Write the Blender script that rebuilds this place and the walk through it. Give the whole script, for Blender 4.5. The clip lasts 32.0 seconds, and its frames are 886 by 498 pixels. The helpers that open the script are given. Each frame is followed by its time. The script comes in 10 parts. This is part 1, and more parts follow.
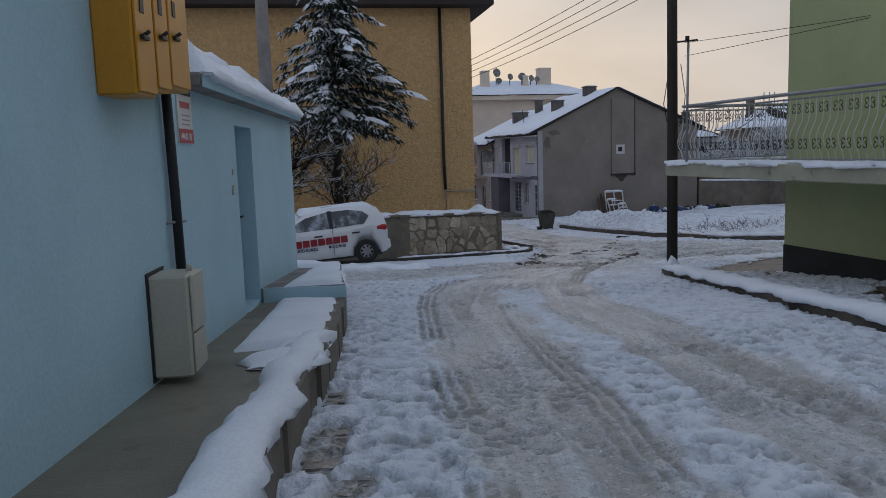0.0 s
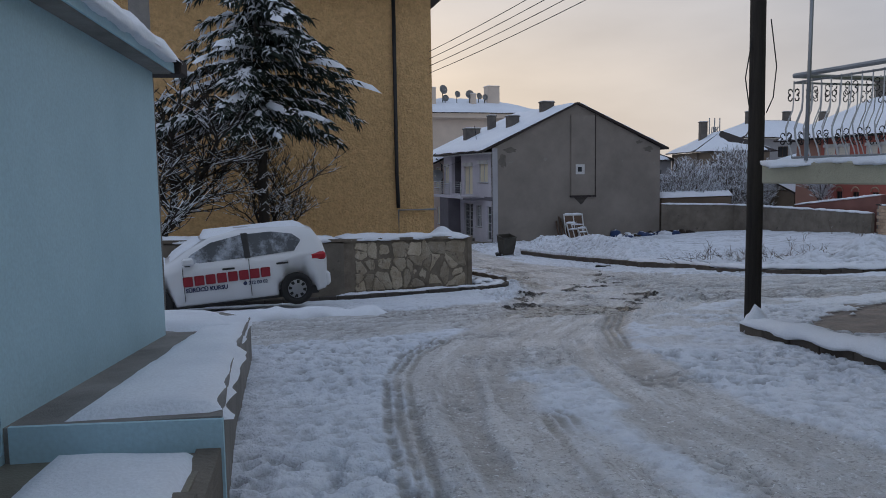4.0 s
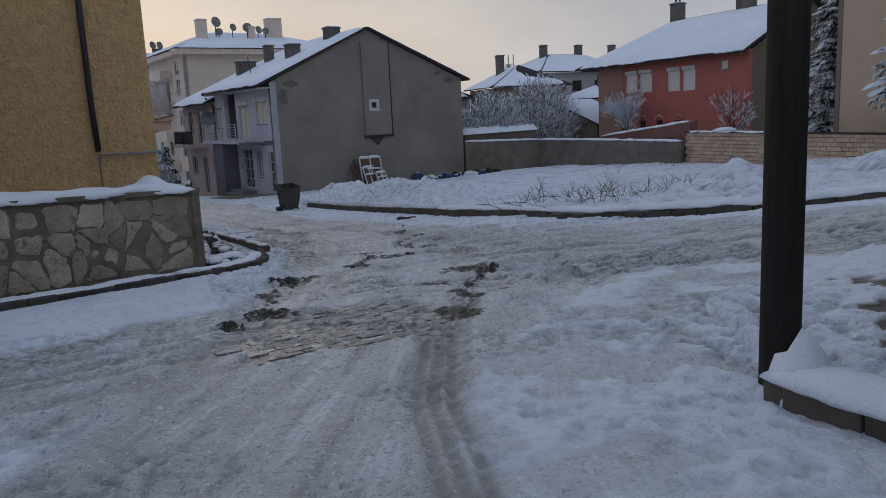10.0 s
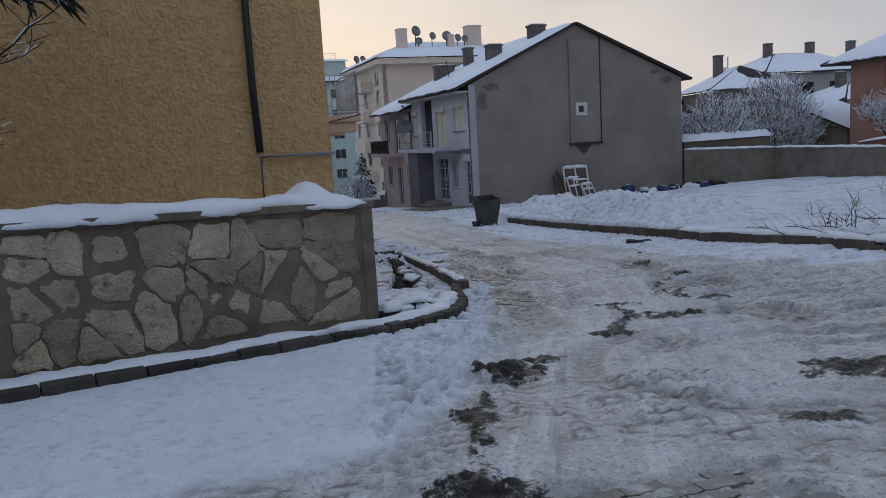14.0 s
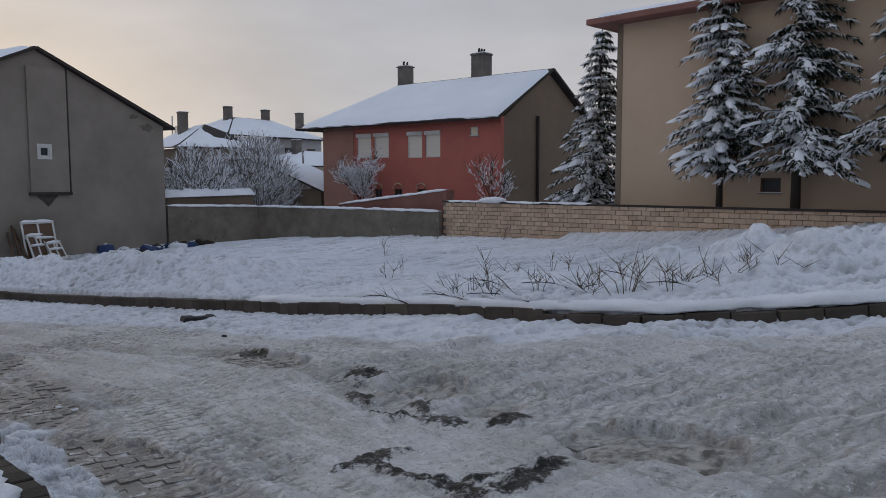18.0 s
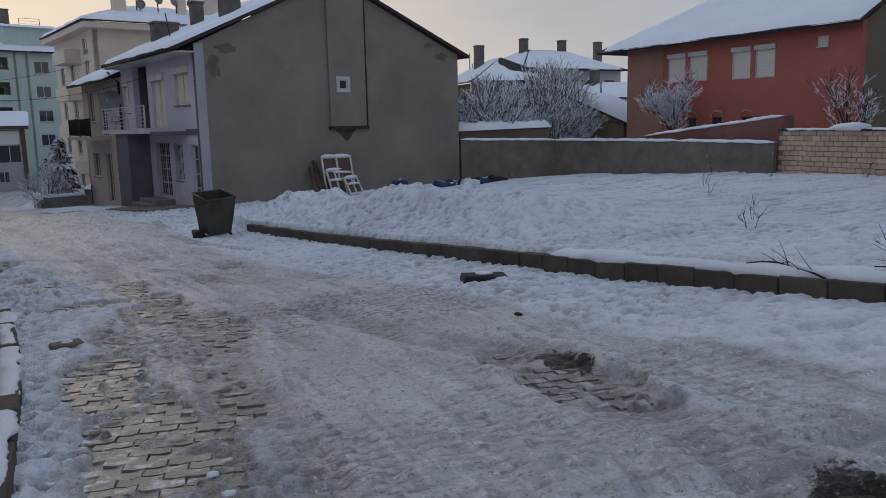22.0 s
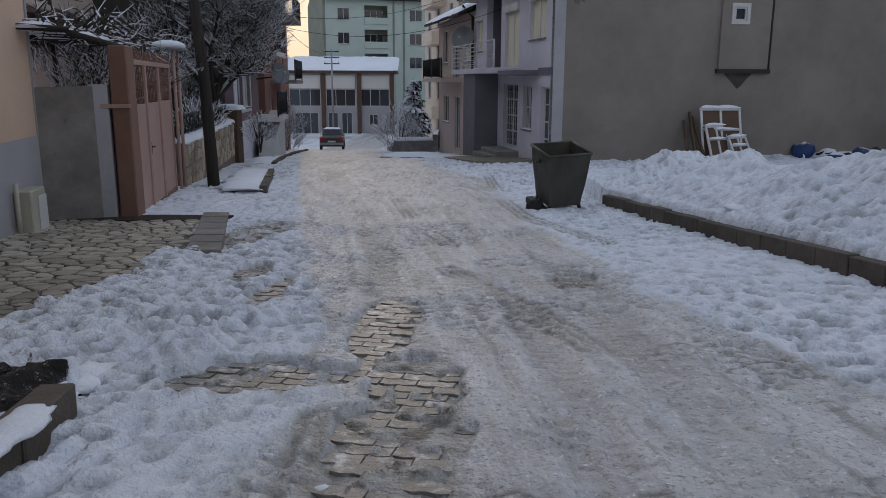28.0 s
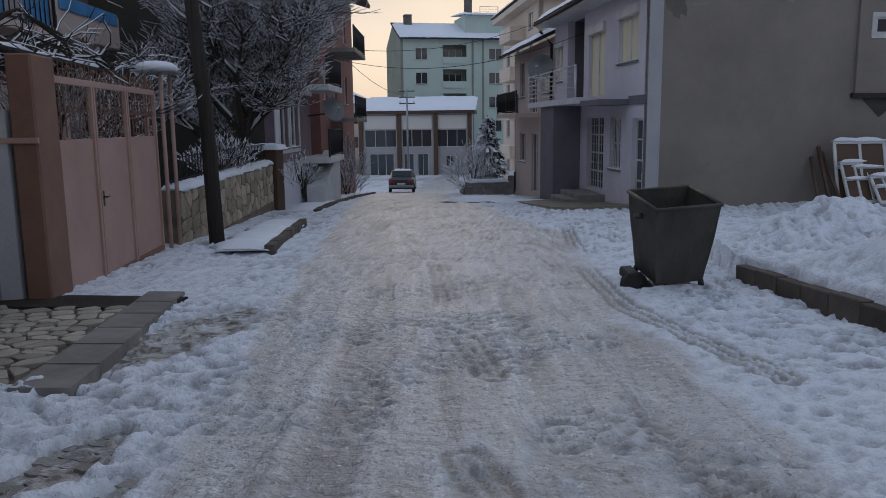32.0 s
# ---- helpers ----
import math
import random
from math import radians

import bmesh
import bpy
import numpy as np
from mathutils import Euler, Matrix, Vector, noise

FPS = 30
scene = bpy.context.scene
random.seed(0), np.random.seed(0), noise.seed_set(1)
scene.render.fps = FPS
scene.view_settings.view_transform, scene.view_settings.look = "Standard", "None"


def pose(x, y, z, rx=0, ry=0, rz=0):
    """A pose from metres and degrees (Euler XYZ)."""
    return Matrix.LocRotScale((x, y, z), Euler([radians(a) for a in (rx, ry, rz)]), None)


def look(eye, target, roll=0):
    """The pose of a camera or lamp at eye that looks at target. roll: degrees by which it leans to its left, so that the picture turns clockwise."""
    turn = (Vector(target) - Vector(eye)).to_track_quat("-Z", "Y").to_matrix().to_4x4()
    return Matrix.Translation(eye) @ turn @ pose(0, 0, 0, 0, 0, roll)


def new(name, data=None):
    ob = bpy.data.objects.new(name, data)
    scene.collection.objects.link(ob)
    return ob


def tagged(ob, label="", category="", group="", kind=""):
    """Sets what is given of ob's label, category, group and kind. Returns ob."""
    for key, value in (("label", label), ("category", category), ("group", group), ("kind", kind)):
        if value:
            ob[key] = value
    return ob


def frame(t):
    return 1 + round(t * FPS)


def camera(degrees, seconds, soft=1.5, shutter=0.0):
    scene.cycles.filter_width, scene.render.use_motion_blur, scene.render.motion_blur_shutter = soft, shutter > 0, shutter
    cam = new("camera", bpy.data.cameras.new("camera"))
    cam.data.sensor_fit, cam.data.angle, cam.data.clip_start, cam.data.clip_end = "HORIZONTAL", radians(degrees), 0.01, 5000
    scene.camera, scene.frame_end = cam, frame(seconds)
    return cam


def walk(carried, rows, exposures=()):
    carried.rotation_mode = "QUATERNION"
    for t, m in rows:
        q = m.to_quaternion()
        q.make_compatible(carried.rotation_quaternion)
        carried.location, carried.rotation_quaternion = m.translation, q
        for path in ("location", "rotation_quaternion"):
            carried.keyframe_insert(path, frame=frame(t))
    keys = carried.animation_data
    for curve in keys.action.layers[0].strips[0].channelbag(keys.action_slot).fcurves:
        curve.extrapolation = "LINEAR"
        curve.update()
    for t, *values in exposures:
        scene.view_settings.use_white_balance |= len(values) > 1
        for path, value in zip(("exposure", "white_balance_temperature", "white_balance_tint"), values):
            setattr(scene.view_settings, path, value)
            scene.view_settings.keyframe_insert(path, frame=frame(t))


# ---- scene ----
cam = camera(59.9, 32.0, 0.9)
METRES, EYE, TILT, LEAN, TURN = 37.5, 1.424, 0.0, 0.0, 0.0
ROWS = [
    (0.0, 0.0, 0.0, 0.0, -0.24, -7.26, 1.85),
    (0.5, -0.0013, 0.0184, -0.0026, -2.14, -7.61, 3.62),
    (1.0, -0.004, 0.0362, -0.0039, -1.5, -8.61, 2.1),
    (1.5, -0.0046, 0.0527, -0.0046, -0.06, -8.75, 1.0),
    (2.0, -0.0051, 0.0702, -0.0056, 0.2, -8.58, 1.67),
    (2.5, -0.0063, 0.0882, -0.0065, -2.12, -8.76, 2.18),
    (4.5, -0.0111, 0.162, -0.0127, -6.18, -5.07, 0.53),
    (5.0, -0.0112, 0.1798, -0.0148, -10.12, -7.14, 2.2),
    (5.5, -0.0118, 0.1961, -0.0156, -10.27, -8.0, 3.52),
    (6.0, -0.0115, 0.2119, -0.0169, -10.76, -11.66, 2.33),
    (6.5, -0.0087, 0.2278, -0.018, -10.69, -9.79, 4.19),
    (7.0, -0.0051, 0.2424, -0.0191, -14.77, -9.2, 4.24),
    (7.5, 0.004, 0.2525, -0.0211, -21.08, -10.96, 3.25),
    (8.0, 0.0125, 0.2656, -0.0231, -24.2, -12.56, 1.43),
    (8.5, 0.0226, 0.2788, -0.0238, -22.82, -7.31, 2.02),
    (9.0, 0.0294, 0.2932, -0.0255, -18.26, -8.2, 0.9),
    (9.5, 0.0363, 0.3072, -0.0267, -19.36, -10.5, 1.99),
    (10.0, 0.0424, 0.3226, -0.0276, -19.51, -9.98, 2.7),
    (10.5, 0.0454, 0.3376, -0.0284, -18.51, -9.79, 2.18),
    (11.0, 0.0495, 0.3532, -0.0295, -13.94, -8.88, 3.39),
    (11.5, 0.0506, 0.37, -0.0311, -10.28, -8.48, 3.86),
    (12.0, 0.0534, 0.3853, -0.0327, -8.76, -9.42, 3.3),
    (12.5, 0.0545, 0.4017, -0.0338, -7.87, -7.91, 3.18),
    (13.0, 0.0556, 0.4166, -0.0354, -7.66, -9.97, 3.24),
    (13.5, 0.0547, 0.431, -0.0361, -5.13, -8.28, 3.14),
    (15.5, 0.0455, 0.4955, -0.0398, -9.43, -8.62, 2.72),
    (16.0, 0.0419, 0.5128, -0.0403, -15.04, -7.35, 0.1),
    (16.5, 0.0415, 0.5292, -0.0415, -22.56, -6.21, 1.32),
    (17.0, 0.0379, 0.544, -0.0428, -29.6, -5.38, -0.43),
    (17.5, 0.0395, 0.5584, -0.044, -35.51, -6.55, 1.55),
    (18.0, 0.0448, 0.5735, -0.0447, -45.01, -5.04, 0.1),
    (18.5, 0.0496, 0.587, -0.0455, -53.95, -5.13, -1.93),
    (19.0, 0.0564, 0.6021, -0.0471, -52.72, -5.91, 1.79),
    (19.5, 0.062, 0.6178, -0.0495, -43.5, -8.85, 1.38),
    (20.0, 0.0712, 0.6301, -0.0508, -40.61, -9.62, 2.92),
    (20.5, 0.0782, 0.6442, -0.0535, -34.6, -6.83, 0.97),
    (21.0, 0.0846, 0.6537, -0.0538, -31.54, -9.16, 1.48),
    (21.5, 0.0928, 0.6626, -0.055, -25.3, -9.03, 3.29),
    (22.0, 0.0998, 0.6745, -0.0561, -23.67, -9.31, 1.26),
    (22.5, 0.1055, 0.689, -0.0575, -13.4, -8.8, 3.47),
    (23.0, 0.1068, 0.7052, -0.0598, -5.87, -7.28, 1.9),
    (23.5, 0.109, 0.7209, -0.0617, -2.18, -9.64, 2.67),
    (24.0, 0.1078, 0.7376, -0.0635, 0.25, -9.65, 2.97),
    (24.5, 0.1078, 0.7521, -0.0649, -0.26, -12.45, 2.06),
    (25.0, 0.1079, 0.7677, -0.0653, 0.01, -12.35, 2.67),
    (25.5, 0.1068, 0.7836, -0.0659, 1.21, -10.35, 0.77),
    (26.0, 0.1077, 0.7996, -0.0673, 1.07, -10.5, 1.77),
    (26.5, 0.1066, 0.8125, -0.0679, 0.35, -9.97, -0.1),
    (28.5, 0.126, 0.8577, -0.0709, 3.75, -12.67, -0.11),
    (29.0, 0.1274, 0.8734, -0.0717, 8.97, -11.21, -0.48),
    (29.5, 0.1276, 0.8877, -0.072, 9.45, -8.73, -1.47),
    (30.0, 0.1277, 0.9027, -0.0731, 10.07, -8.85, 1.39),
    (30.5, 0.125, 0.9169, -0.0743, 10.51, -8.86, 0.48),
    (31.0, 0.1255, 0.9306, -0.0755, 9.46, -8.74, 0.86),
    (31.5, 0.1253, 0.9439, -0.0761, 9.43, -8.47, 0.93),
    (32.0, 0.1266, 0.9562, -0.0766, 7.98, -9.23, 0.65),
]
walk(cam, [(t, pose(0, 0, EYE, TILT, LEAN, TURN) @ pose(METRES * x, METRES * y, METRES * z, 90 + pitch, roll, yaw)) for t, x, y, z, yaw, pitch, roll in ROWS],
     exposures=[(0.0, -0.08, 6400, 10), (1.0, 0.00, 6270, 10), (2.0, 0.00, 6300, 10), (5.0, -0.02, 6270, 10), (6.0, 0.15, 6350, 10), (7.0, 0.14, 6300, 10), (8.0, -0.04, 6450, 10), (9.0, 0.12, 6250, 10), (10.0, -0.17, 6170, 10), (11.0, -0.02, 6190, 10), (12.0, 0.03, 6170, 10), (13.0, 0.12, 6200, 10), (16.0, -0.19, 6100, 10), (17.0, -0.20, 6300, 10), (18.0, 0.02, 6700, 10), (19.0, 0.33, 6850, 10), (20.0, 0.06, 6800, 10), (21.0, -0.02, 6600, 10), (22.0, -0.10, 6350, 10), (23.0, -0.14, 6250, 10), (24.0, 0.03, 6320, 10), (25.0, 0.20, 6550, 10), (26.0, 0.18, 6500, 10), (29.0, 0.17, 6680, 10), (30.0, -0.02, 6300, 10), (31.0, -0.02, 6300, 10), (32.0, -0.01, 6300, 10)])

# ---- world and light ----
world = bpy.data.worlds.new("winter_sky")
scene.world = world
world.use_nodes = True
wn, wl = world.node_tree.nodes, world.node_tree.links
wn.clear()
w_out = wn.new("ShaderNodeOutputWorld")
w_bg = wn.new("ShaderNodeBackground")
w_sky = wn.new("ShaderNodeTexSky")
w_sky.sky_type = "NISHITA"
w_sky.sun_disc = False
w_sky.sun_elevation = radians(9)
w_sky.sun_rotation = radians(-6)
w_sky.air_density, w_sky.dust_density = 1.0, 2.5
w_co = wn.new("ShaderNodeTexCoord")
w_sep = wn.new("ShaderNodeSeparateXYZ")
wl.new(w_co.outputs["Generated"], w_sep.inputs[0])
# overcast layer: peach near the hidden sun, blue-grey higher up and behind
w_up = wn.new("ShaderNodeValToRGB")
w_up.color_ramp.elements[0].position, w_up.color_ramp.elements[0].color = 0.0, (0.70, 0.60, 0.50, 1)
w_up.color_ramp.elements[1].position, w_up.color_ramp.elements[1].color = 0.75, (0.40, 0.475, 0.61, 1)
e = w_up.color_ramp.elements.new(0.12)
e.color = (0.76, 0.66, 0.57, 1)
e = w_up.color_ramp.elements.new(0.30)
e.color = (0.54, 0.54, 0.57, 1)
wl.new(w_sep.outputs["Z"], w_up.inputs[0])
w_dot = wn.new("ShaderNodeVectorMath")
w_dot.operation = "DOT_PRODUCT"
w_dot.inputs[1].default_value = (-0.08, 0.98, 0.16)
wl.new(w_co.outputs["Generated"], w_dot.inputs[0])
w_side = wn.new("ShaderNodeMapRange")
w_side.inputs["From Min"].default_value, w_side.inputs["From Max"].default_value = 0.70, 1.0
w_side.interpolation_type = "SMOOTHSTEP"
wl.new(w_dot.outputs["Value"], w_side.inputs["Value"])
w_warm = wn.new("ShaderNodeMix")
w_warm.data_type = "RGBA"
w_far = wn.new("ShaderNodeValToRGB")
w_far.color_ramp.elements[0].position, w_far.color_ramp.elements[0].color = 0.0, (0.56, 0.55, 0.57, 1)
w_far.color_ramp.elements[1].position, w_far.color_ramp.elements[1].color = 0.70, (0.42, 0.49, 0.625, 1)
wl.new(w_sep.outputs["Z"], w_far.inputs[0])
wl.new(w_far.outputs["Color"], w_warm.inputs["A"])
wl.new(w_side.outputs["Result"], w_warm.inputs["Factor"])
wl.new(w_up.outputs["Color"], w_warm.inputs["B"])
w_n = wn.new("ShaderNodeTexNoise")
w_n.inputs["Scale"].default_value, w_n.inputs["Detail"].default_value = 2.6, 5
w_map = wn.new("ShaderNodeMapping")
w_map.inputs["Scale"].default_value = (1.0, 1.0, 3.2)
wl.new(w_co.outputs["Generated"], w_map.inputs["Vector"])
wl.new(w_map.outputs["Vector"], w_n.inputs["Vector"])
w_nr = wn.new("ShaderNodeMapRange")
w_nr.inputs["From Min"].default_value, w_nr.inputs["From Max"].default_value = 0.3, 0.75
w_nr.inputs["To Min"].default_value, w_nr.inputs["To Max"].default_value = 0.84, 1.14
wl.new(w_n.outputs["Fac"], w_nr.inputs["Value"])
w_cl = wn.new("ShaderNodeVectorMath")
w_cl.operation = "SCALE"
wl.new(w_warm.outputs["Result"], w_cl.inputs[0])
wl.new(w_nr.outputs["Result"], w_cl.inputs["Scale"])
w_ss = wn.new("ShaderNodeVectorMath")
w_ss.operation = "SCALE"
w_ss.inputs["Scale"].default_value = 0.08
wl.new(w_sky.outputs["Color"], w_ss.inputs[0])
w_mix = wn.new("ShaderNodeMix")
w_mix.data_type = "RGBA"
w_mix.inputs["Factor"].default_value = 0.95
wl.new(w_ss.outputs["Vector"], w_mix.inputs["A"])
wl.new(w_cl.outputs["Vector"], w_mix.inputs["B"])
wl.new(w_mix.outputs["Result"], w_bg.inputs["Color"])
w_bg.inputs["Strength"].default_value = 1.0
wl.new(w_bg.outputs["Background"], w_out.inputs["Surface"])

sun_data = bpy.data.lights.new("sun", "SUN")
sun_data.energy, sun_data.angle, sun_data.color = 0.35, radians(24), (1.0, 0.84, 0.68)
sun_lamp = new("sun", sun_data)
sun_lamp.matrix_world = look((0, 0, 30), (0.10 * 30, -30, 30 - 0.24 * 30))


# ---- materials ----
def nodes_of(name):
    m = bpy.data.materials.new(name)
    m.use_nodes = True
    nt = m.node_tree
    return m, nt.nodes, nt.links, nt.nodes["Principled BSDF"]


def surface(name, base, dark=None, rough=0.8, scale=6.0, fine=60.0, bump=0.15, metal=0.0, spots=None, spot_at=0.62, island=0.0, obj_var=0.0, snow_top=0.0, stretch=(1, 1, 1), spec=0.3, sharp=0.12, depth=0.02):
    """A surface with two scales of variation, optional stains, optional snow lying on upward faces."""
    m, n, l, b = nodes_of(name)
    dark = dark or tuple(c * 0.72 for c in base)
    co = n.new("ShaderNodeTexCoord")
    geo = n.new("ShaderNodeNewGeometry")
    mp = n.new("ShaderNodeMapping")
    mp.inputs["Scale"].default_value = stretch
    l.new(geo.outputs["Position"], mp.inputs["Vector"])
    n1 = n.new("ShaderNodeTexNoise")
    n1.inputs["Scale"].default_value, n1.inputs["Detail"].default_value, n1.inputs["Roughness"].default_value = scale * 0.25, 5, 0.65
    n2 = n.new("ShaderNodeTexNoise")
    n2.inputs["Scale"].default_value, n2.inputs["Detail"].default_value = fine, 3
    for q in (n1, n2):
        l.new(mp.outputs["Vector"], q.inputs["Vector"])
    rmp = n.new("ShaderNodeMapRange")
    rmp.inputs["From Min"].default_value, rmp.inputs["From Max"].default_value = 0.32, 0.68
    l.new(n1.outputs["Fac"], rmp.inputs["Value"])
    mix = n.new("ShaderNodeMix")
    mix.data_type = "RGBA"
    mix.inputs["A"].default_value, mix.inputs["B"].default_value = (*dark, 1), (*base, 1)
    l.new(rmp.outputs["Result"], mix.inputs["Factor"])
    grain = n.new("ShaderNodeMix")
    grain.data_type, grain.blend_type = "RGBA", "MULTIPLY"
    grain.inputs["Factor"].default_value = 0.35
    l.new(mix.outputs["Result"], grain.inputs["A"])
    gr = n.new("ShaderNodeMapRange")
    gr.inputs["To Min"].default_value, gr.inputs["To Max"].default_value = 0.55, 1.35
    l.new(n2.outputs["Fac"], gr.inputs["Value"])
    l.new(gr.outputs["Result"], grain.inputs["B"])
    col = grain.outputs["Result"]
    if spots:
        n3 = n.new("ShaderNodeTexNoise")
        n3.inputs["Scale"].default_value, n3.inputs["Detail"].default_value, n3.inputs["Roughness"].default_value = scale * 0.6, 6, 0.7
        l.new(mp.outputs["Vector"], n3.inputs["Vector"])
        sp = n.new("ShaderNodeMapRange")
        sp.inputs["From Min"].default_value, sp.inputs["From Max"].default_value = spot_at, spot_at + sharp
        l.new(n3.outputs["Fac"], sp.inputs["Value"])
        m3 = n.new("ShaderNodeMix")
        m3.data_type = "RGBA"
        m3.inputs["B"].default_value = (*spots, 1)
        l.new(sp.outputs["Result"], m3.inputs["Factor"])
        l.new(col, m3.inputs["A"])
        col = m3.outputs["Result"]
    if island or obj_var:
        oi = n.new("ShaderNodeObjectInfo")
        src = geo.outputs["Random Per Island"] if island else oi.outputs["Random"]
        vr = n.new("ShaderNodeMapRange")
        amt = island or obj_var
        vr.inputs["To Min"].default_value, vr.inputs["To Max"].default_value = 1 - amt, 1 + amt
        l.new(src, vr.inputs["Value"])
        vm = n.new("ShaderNodeVectorMath")
        vm.operation = "SCALE"
        l.new(col, vm.inputs[0])
        l.new(vr.outputs["Result"], vm.inputs["Scale"])
        col = vm.outputs["Vector"]
    if snow_top:
        sx = n.new("ShaderNodeSeparateXYZ")
        l.new(geo.outputs["Normal"], sx.inputs[0])
        ad = n.new("ShaderNodeMath")
        ad.operation = "MULTIPLY_ADD"
        ad.inputs[1].default_value = 0.9
        l.new(n1.outputs["Fac"], ad.inputs[0])
        l.new(sx.outputs["Z"], ad.inputs[2])
        st = n.new("ShaderNodeMapRange")
        st.inputs["From Min"].default_value, st.inputs["From Max"].default_value = snow_top, snow_top + 0.15
        l.new(ad.outputs["Value"], st.inputs["Value"])
        ms = n.new("ShaderNodeMix")
        ms.data_type = "RGBA"
        ms.inputs["B"].default_value = (0.80, 0.83, 0.88, 1)
        l.new(st.outputs["Result"], ms.inputs["Factor"])
        l.new(col, ms.inputs["A"])
        col = ms.outputs["Result"]
    l.new(col, b.inputs["Base Color"])
    b.inputs["Roughness"].default_value, b.inputs["Metallic"].default_value = rough, metal
    b.inputs["Specular IOR Level"].default_value = spec
    if bump:
        bp = n.new("ShaderNodeBump")
        bp.inputs["Strength"].default_value, bp.inputs["Distance"].default_value = bump, depth
        hm = n.new("ShaderNodeMath")
        hm.operation = "ADD"
        l.new(n1.outputs["Fac"], hm.inputs[0])
        l.new(n2.outputs["Fac"], hm.inputs[1])
        l.new(hm.outputs["Value"], bp.inputs["Height"])
        l.new(bp.outputs["Normal"], b.inputs["Normal"])
    return m


def plain(name, base, rough=0.5, metal=0.0, spec=0.5, coat=0.0):
    m, n, l, b = nodes_of(name)
    b.inputs["Base Color"].default_value = (*base, 1)
    b.inputs["Roughness"].default_value, b.inputs["Metallic"].default_value = rough, metal
    b.inputs["Specular IOR Level"].default_value = spec
    b.inputs["Coat Weight"].default_value = coat
    return m


SNOW = surface("snow", (0.84, 0.87, 0.92), (0.74, 0.77, 0.83), 0.75, 4.0, 55, 0.35, spec=0.2)
ROOF_SNOW = surface("roof_snow", (0.82, 0.86, 0.93), (0.75, 0.79, 0.86), 0.8, 1.2, 14, 0.25, spec=0.15)
BLUE_PAINT = surface("blue_wall_paint", (0.46, 0.645, 0.72), (0.39, 0.565, 0.64), 0.7, 2.5, 45, 0.10, spots=(0.16, 0.22, 0.25), spot_at=0.80, sharp=0.05)
BLUE_DEEP = surface("blue_door_paint", (0.13, 0.25, 0.33), None, 0.5, 3, 40, 0.05)
CONCRETE = surface("concrete", (0.30, 0.28, 0.26), (0.17, 0.16, 0.15), 0.85, 7, 90, 0.35, spots=(0.08, 0.075, 0.07), spot_at=0.66)
BOUNDARY = surface("stained_boundary_render", (0.235, 0.205, 0.17), (0.14, 0.122, 0.10), 0.9, 5, 50, 0.4, spots=(0.075, 0.065, 0.055), spot_at=0.60)
CONCRETE_WET = surface("damp_concrete", (0.24, 0.215, 0.165), (0.15, 0.132, 0.10), 0.5, 6, 70, 0.25, spots=(0.08, 0.07, 0.058), spot_at=0.62)
OCHER = surface("ocher_stucco", (0.74, 0.49, 0.24), (0.56, 0.36, 0.17), 0.9, 26, 16, 1.0, spots=(0.36, 0.23, 0.10), spot_at=0.64, depth=0.075)
GREY_RENDER = surface("grey_cement_render", (0.275, 0.245, 0.215), (0.20, 0.178, 0.155), 0.92, 1.6, 35, 0.35, spots=(0.15, 0.13, 0.115), spot_at=0.66)
LILAC_PAINT = surface("lilac_grey_paint", (0.68, 0.65, 0.70), (0.58, 0.555, 0.61), 0.8, 3, 40, 0.12)
# the facade's lilac darkened: shade of recess and porch put into the colour
LILAC_DARK = surface("dark_lilac_with_shade", (0.19, 0.18, 0.205), None, 0.8, 3, 40, 0.1)
PALE_HOUSE = surface("pale_pink_render", (0.62, 0.51, 0.45), (0.54, 0.44, 0.39), 0.85, 2, 35, 0.12)
CREAM = surface("cream_render", (0.70, 0.60, 0.50), (0.60, 0.51, 0.43), 0.85, 2, 35, 0.1)
MINT = surface("mint_render", (0.50, 0.60, 0.55), (0.44, 0.53, 0.49), 0.85, 1.5, 30, 0.08)
MINT_DARK = surface("olive_grey_render", (0.27, 0.29, 0.24), None, 0.85, 1.5, 30, 0.08)
GREEN_PAINT = surface("pale_green_paint", (0.43, 0.46, 0.25), (0.36, 0.39, 0.21), 0.75, 2.5, 40, 0.12, spots=(0.2, 0.23, 0.13), spot_at=0.74)
DARK_PLINTH = surface("black_plinth_paint", (0.04, 0.04, 0.04), (0.025, 0.025, 0.025), 0.8, 8, 50, 0.4, spots=(0.14, 0.13, 0.12), spot_at=0.7)
RED_PAINT = surface("red_house_paint", (0.48, 0.155, 0.125), (0.40, 0.13, 0.105), 0.85, 2, 30, 0.12, spots=(0.33, 0.12, 0.10), spot_at=0.7)
TAN_RENDER = surface("tan_render", (0.56, 0.43, 0.32), (0.49, 0.37, 0.275), 0.9, 1.5, 35, 0.15)
BROWN_RENDER = surface("brown_render", (0.23, 0.18, 0.135), (0.18, 0.145, 0.11), 0.9, 2, 30, 0.15)
PEACH_PAINT = surface("peach_paint", (0.70, 0.51, 0.38), (0.63, 0.455, 0.34), 0.8, 2.5, 40, 0.12, spots=(0.42, 0.30, 0.23), spot_at=0.76)
GREY_BASE = surface("pale_grey_base_paint", (0.42, 0.42, 0.44), (0.35, 0.35, 0.37), 0.8, 3, 40, 0.12)
PURPLE_PAINT = surface("mauve_paint", (0.24, 0.175, 0.20), None, 0.85, 2, 30, 0.12)
MAROON = surface("maroon_paint", (0.27, 0.13, 0.11), None, 0.85, 2, 30, 0.12)
DARK_SIDE = surface("dark_olive_side", (0.075, 0.072, 0.06), None, 0.9, 2, 30, 0.2)
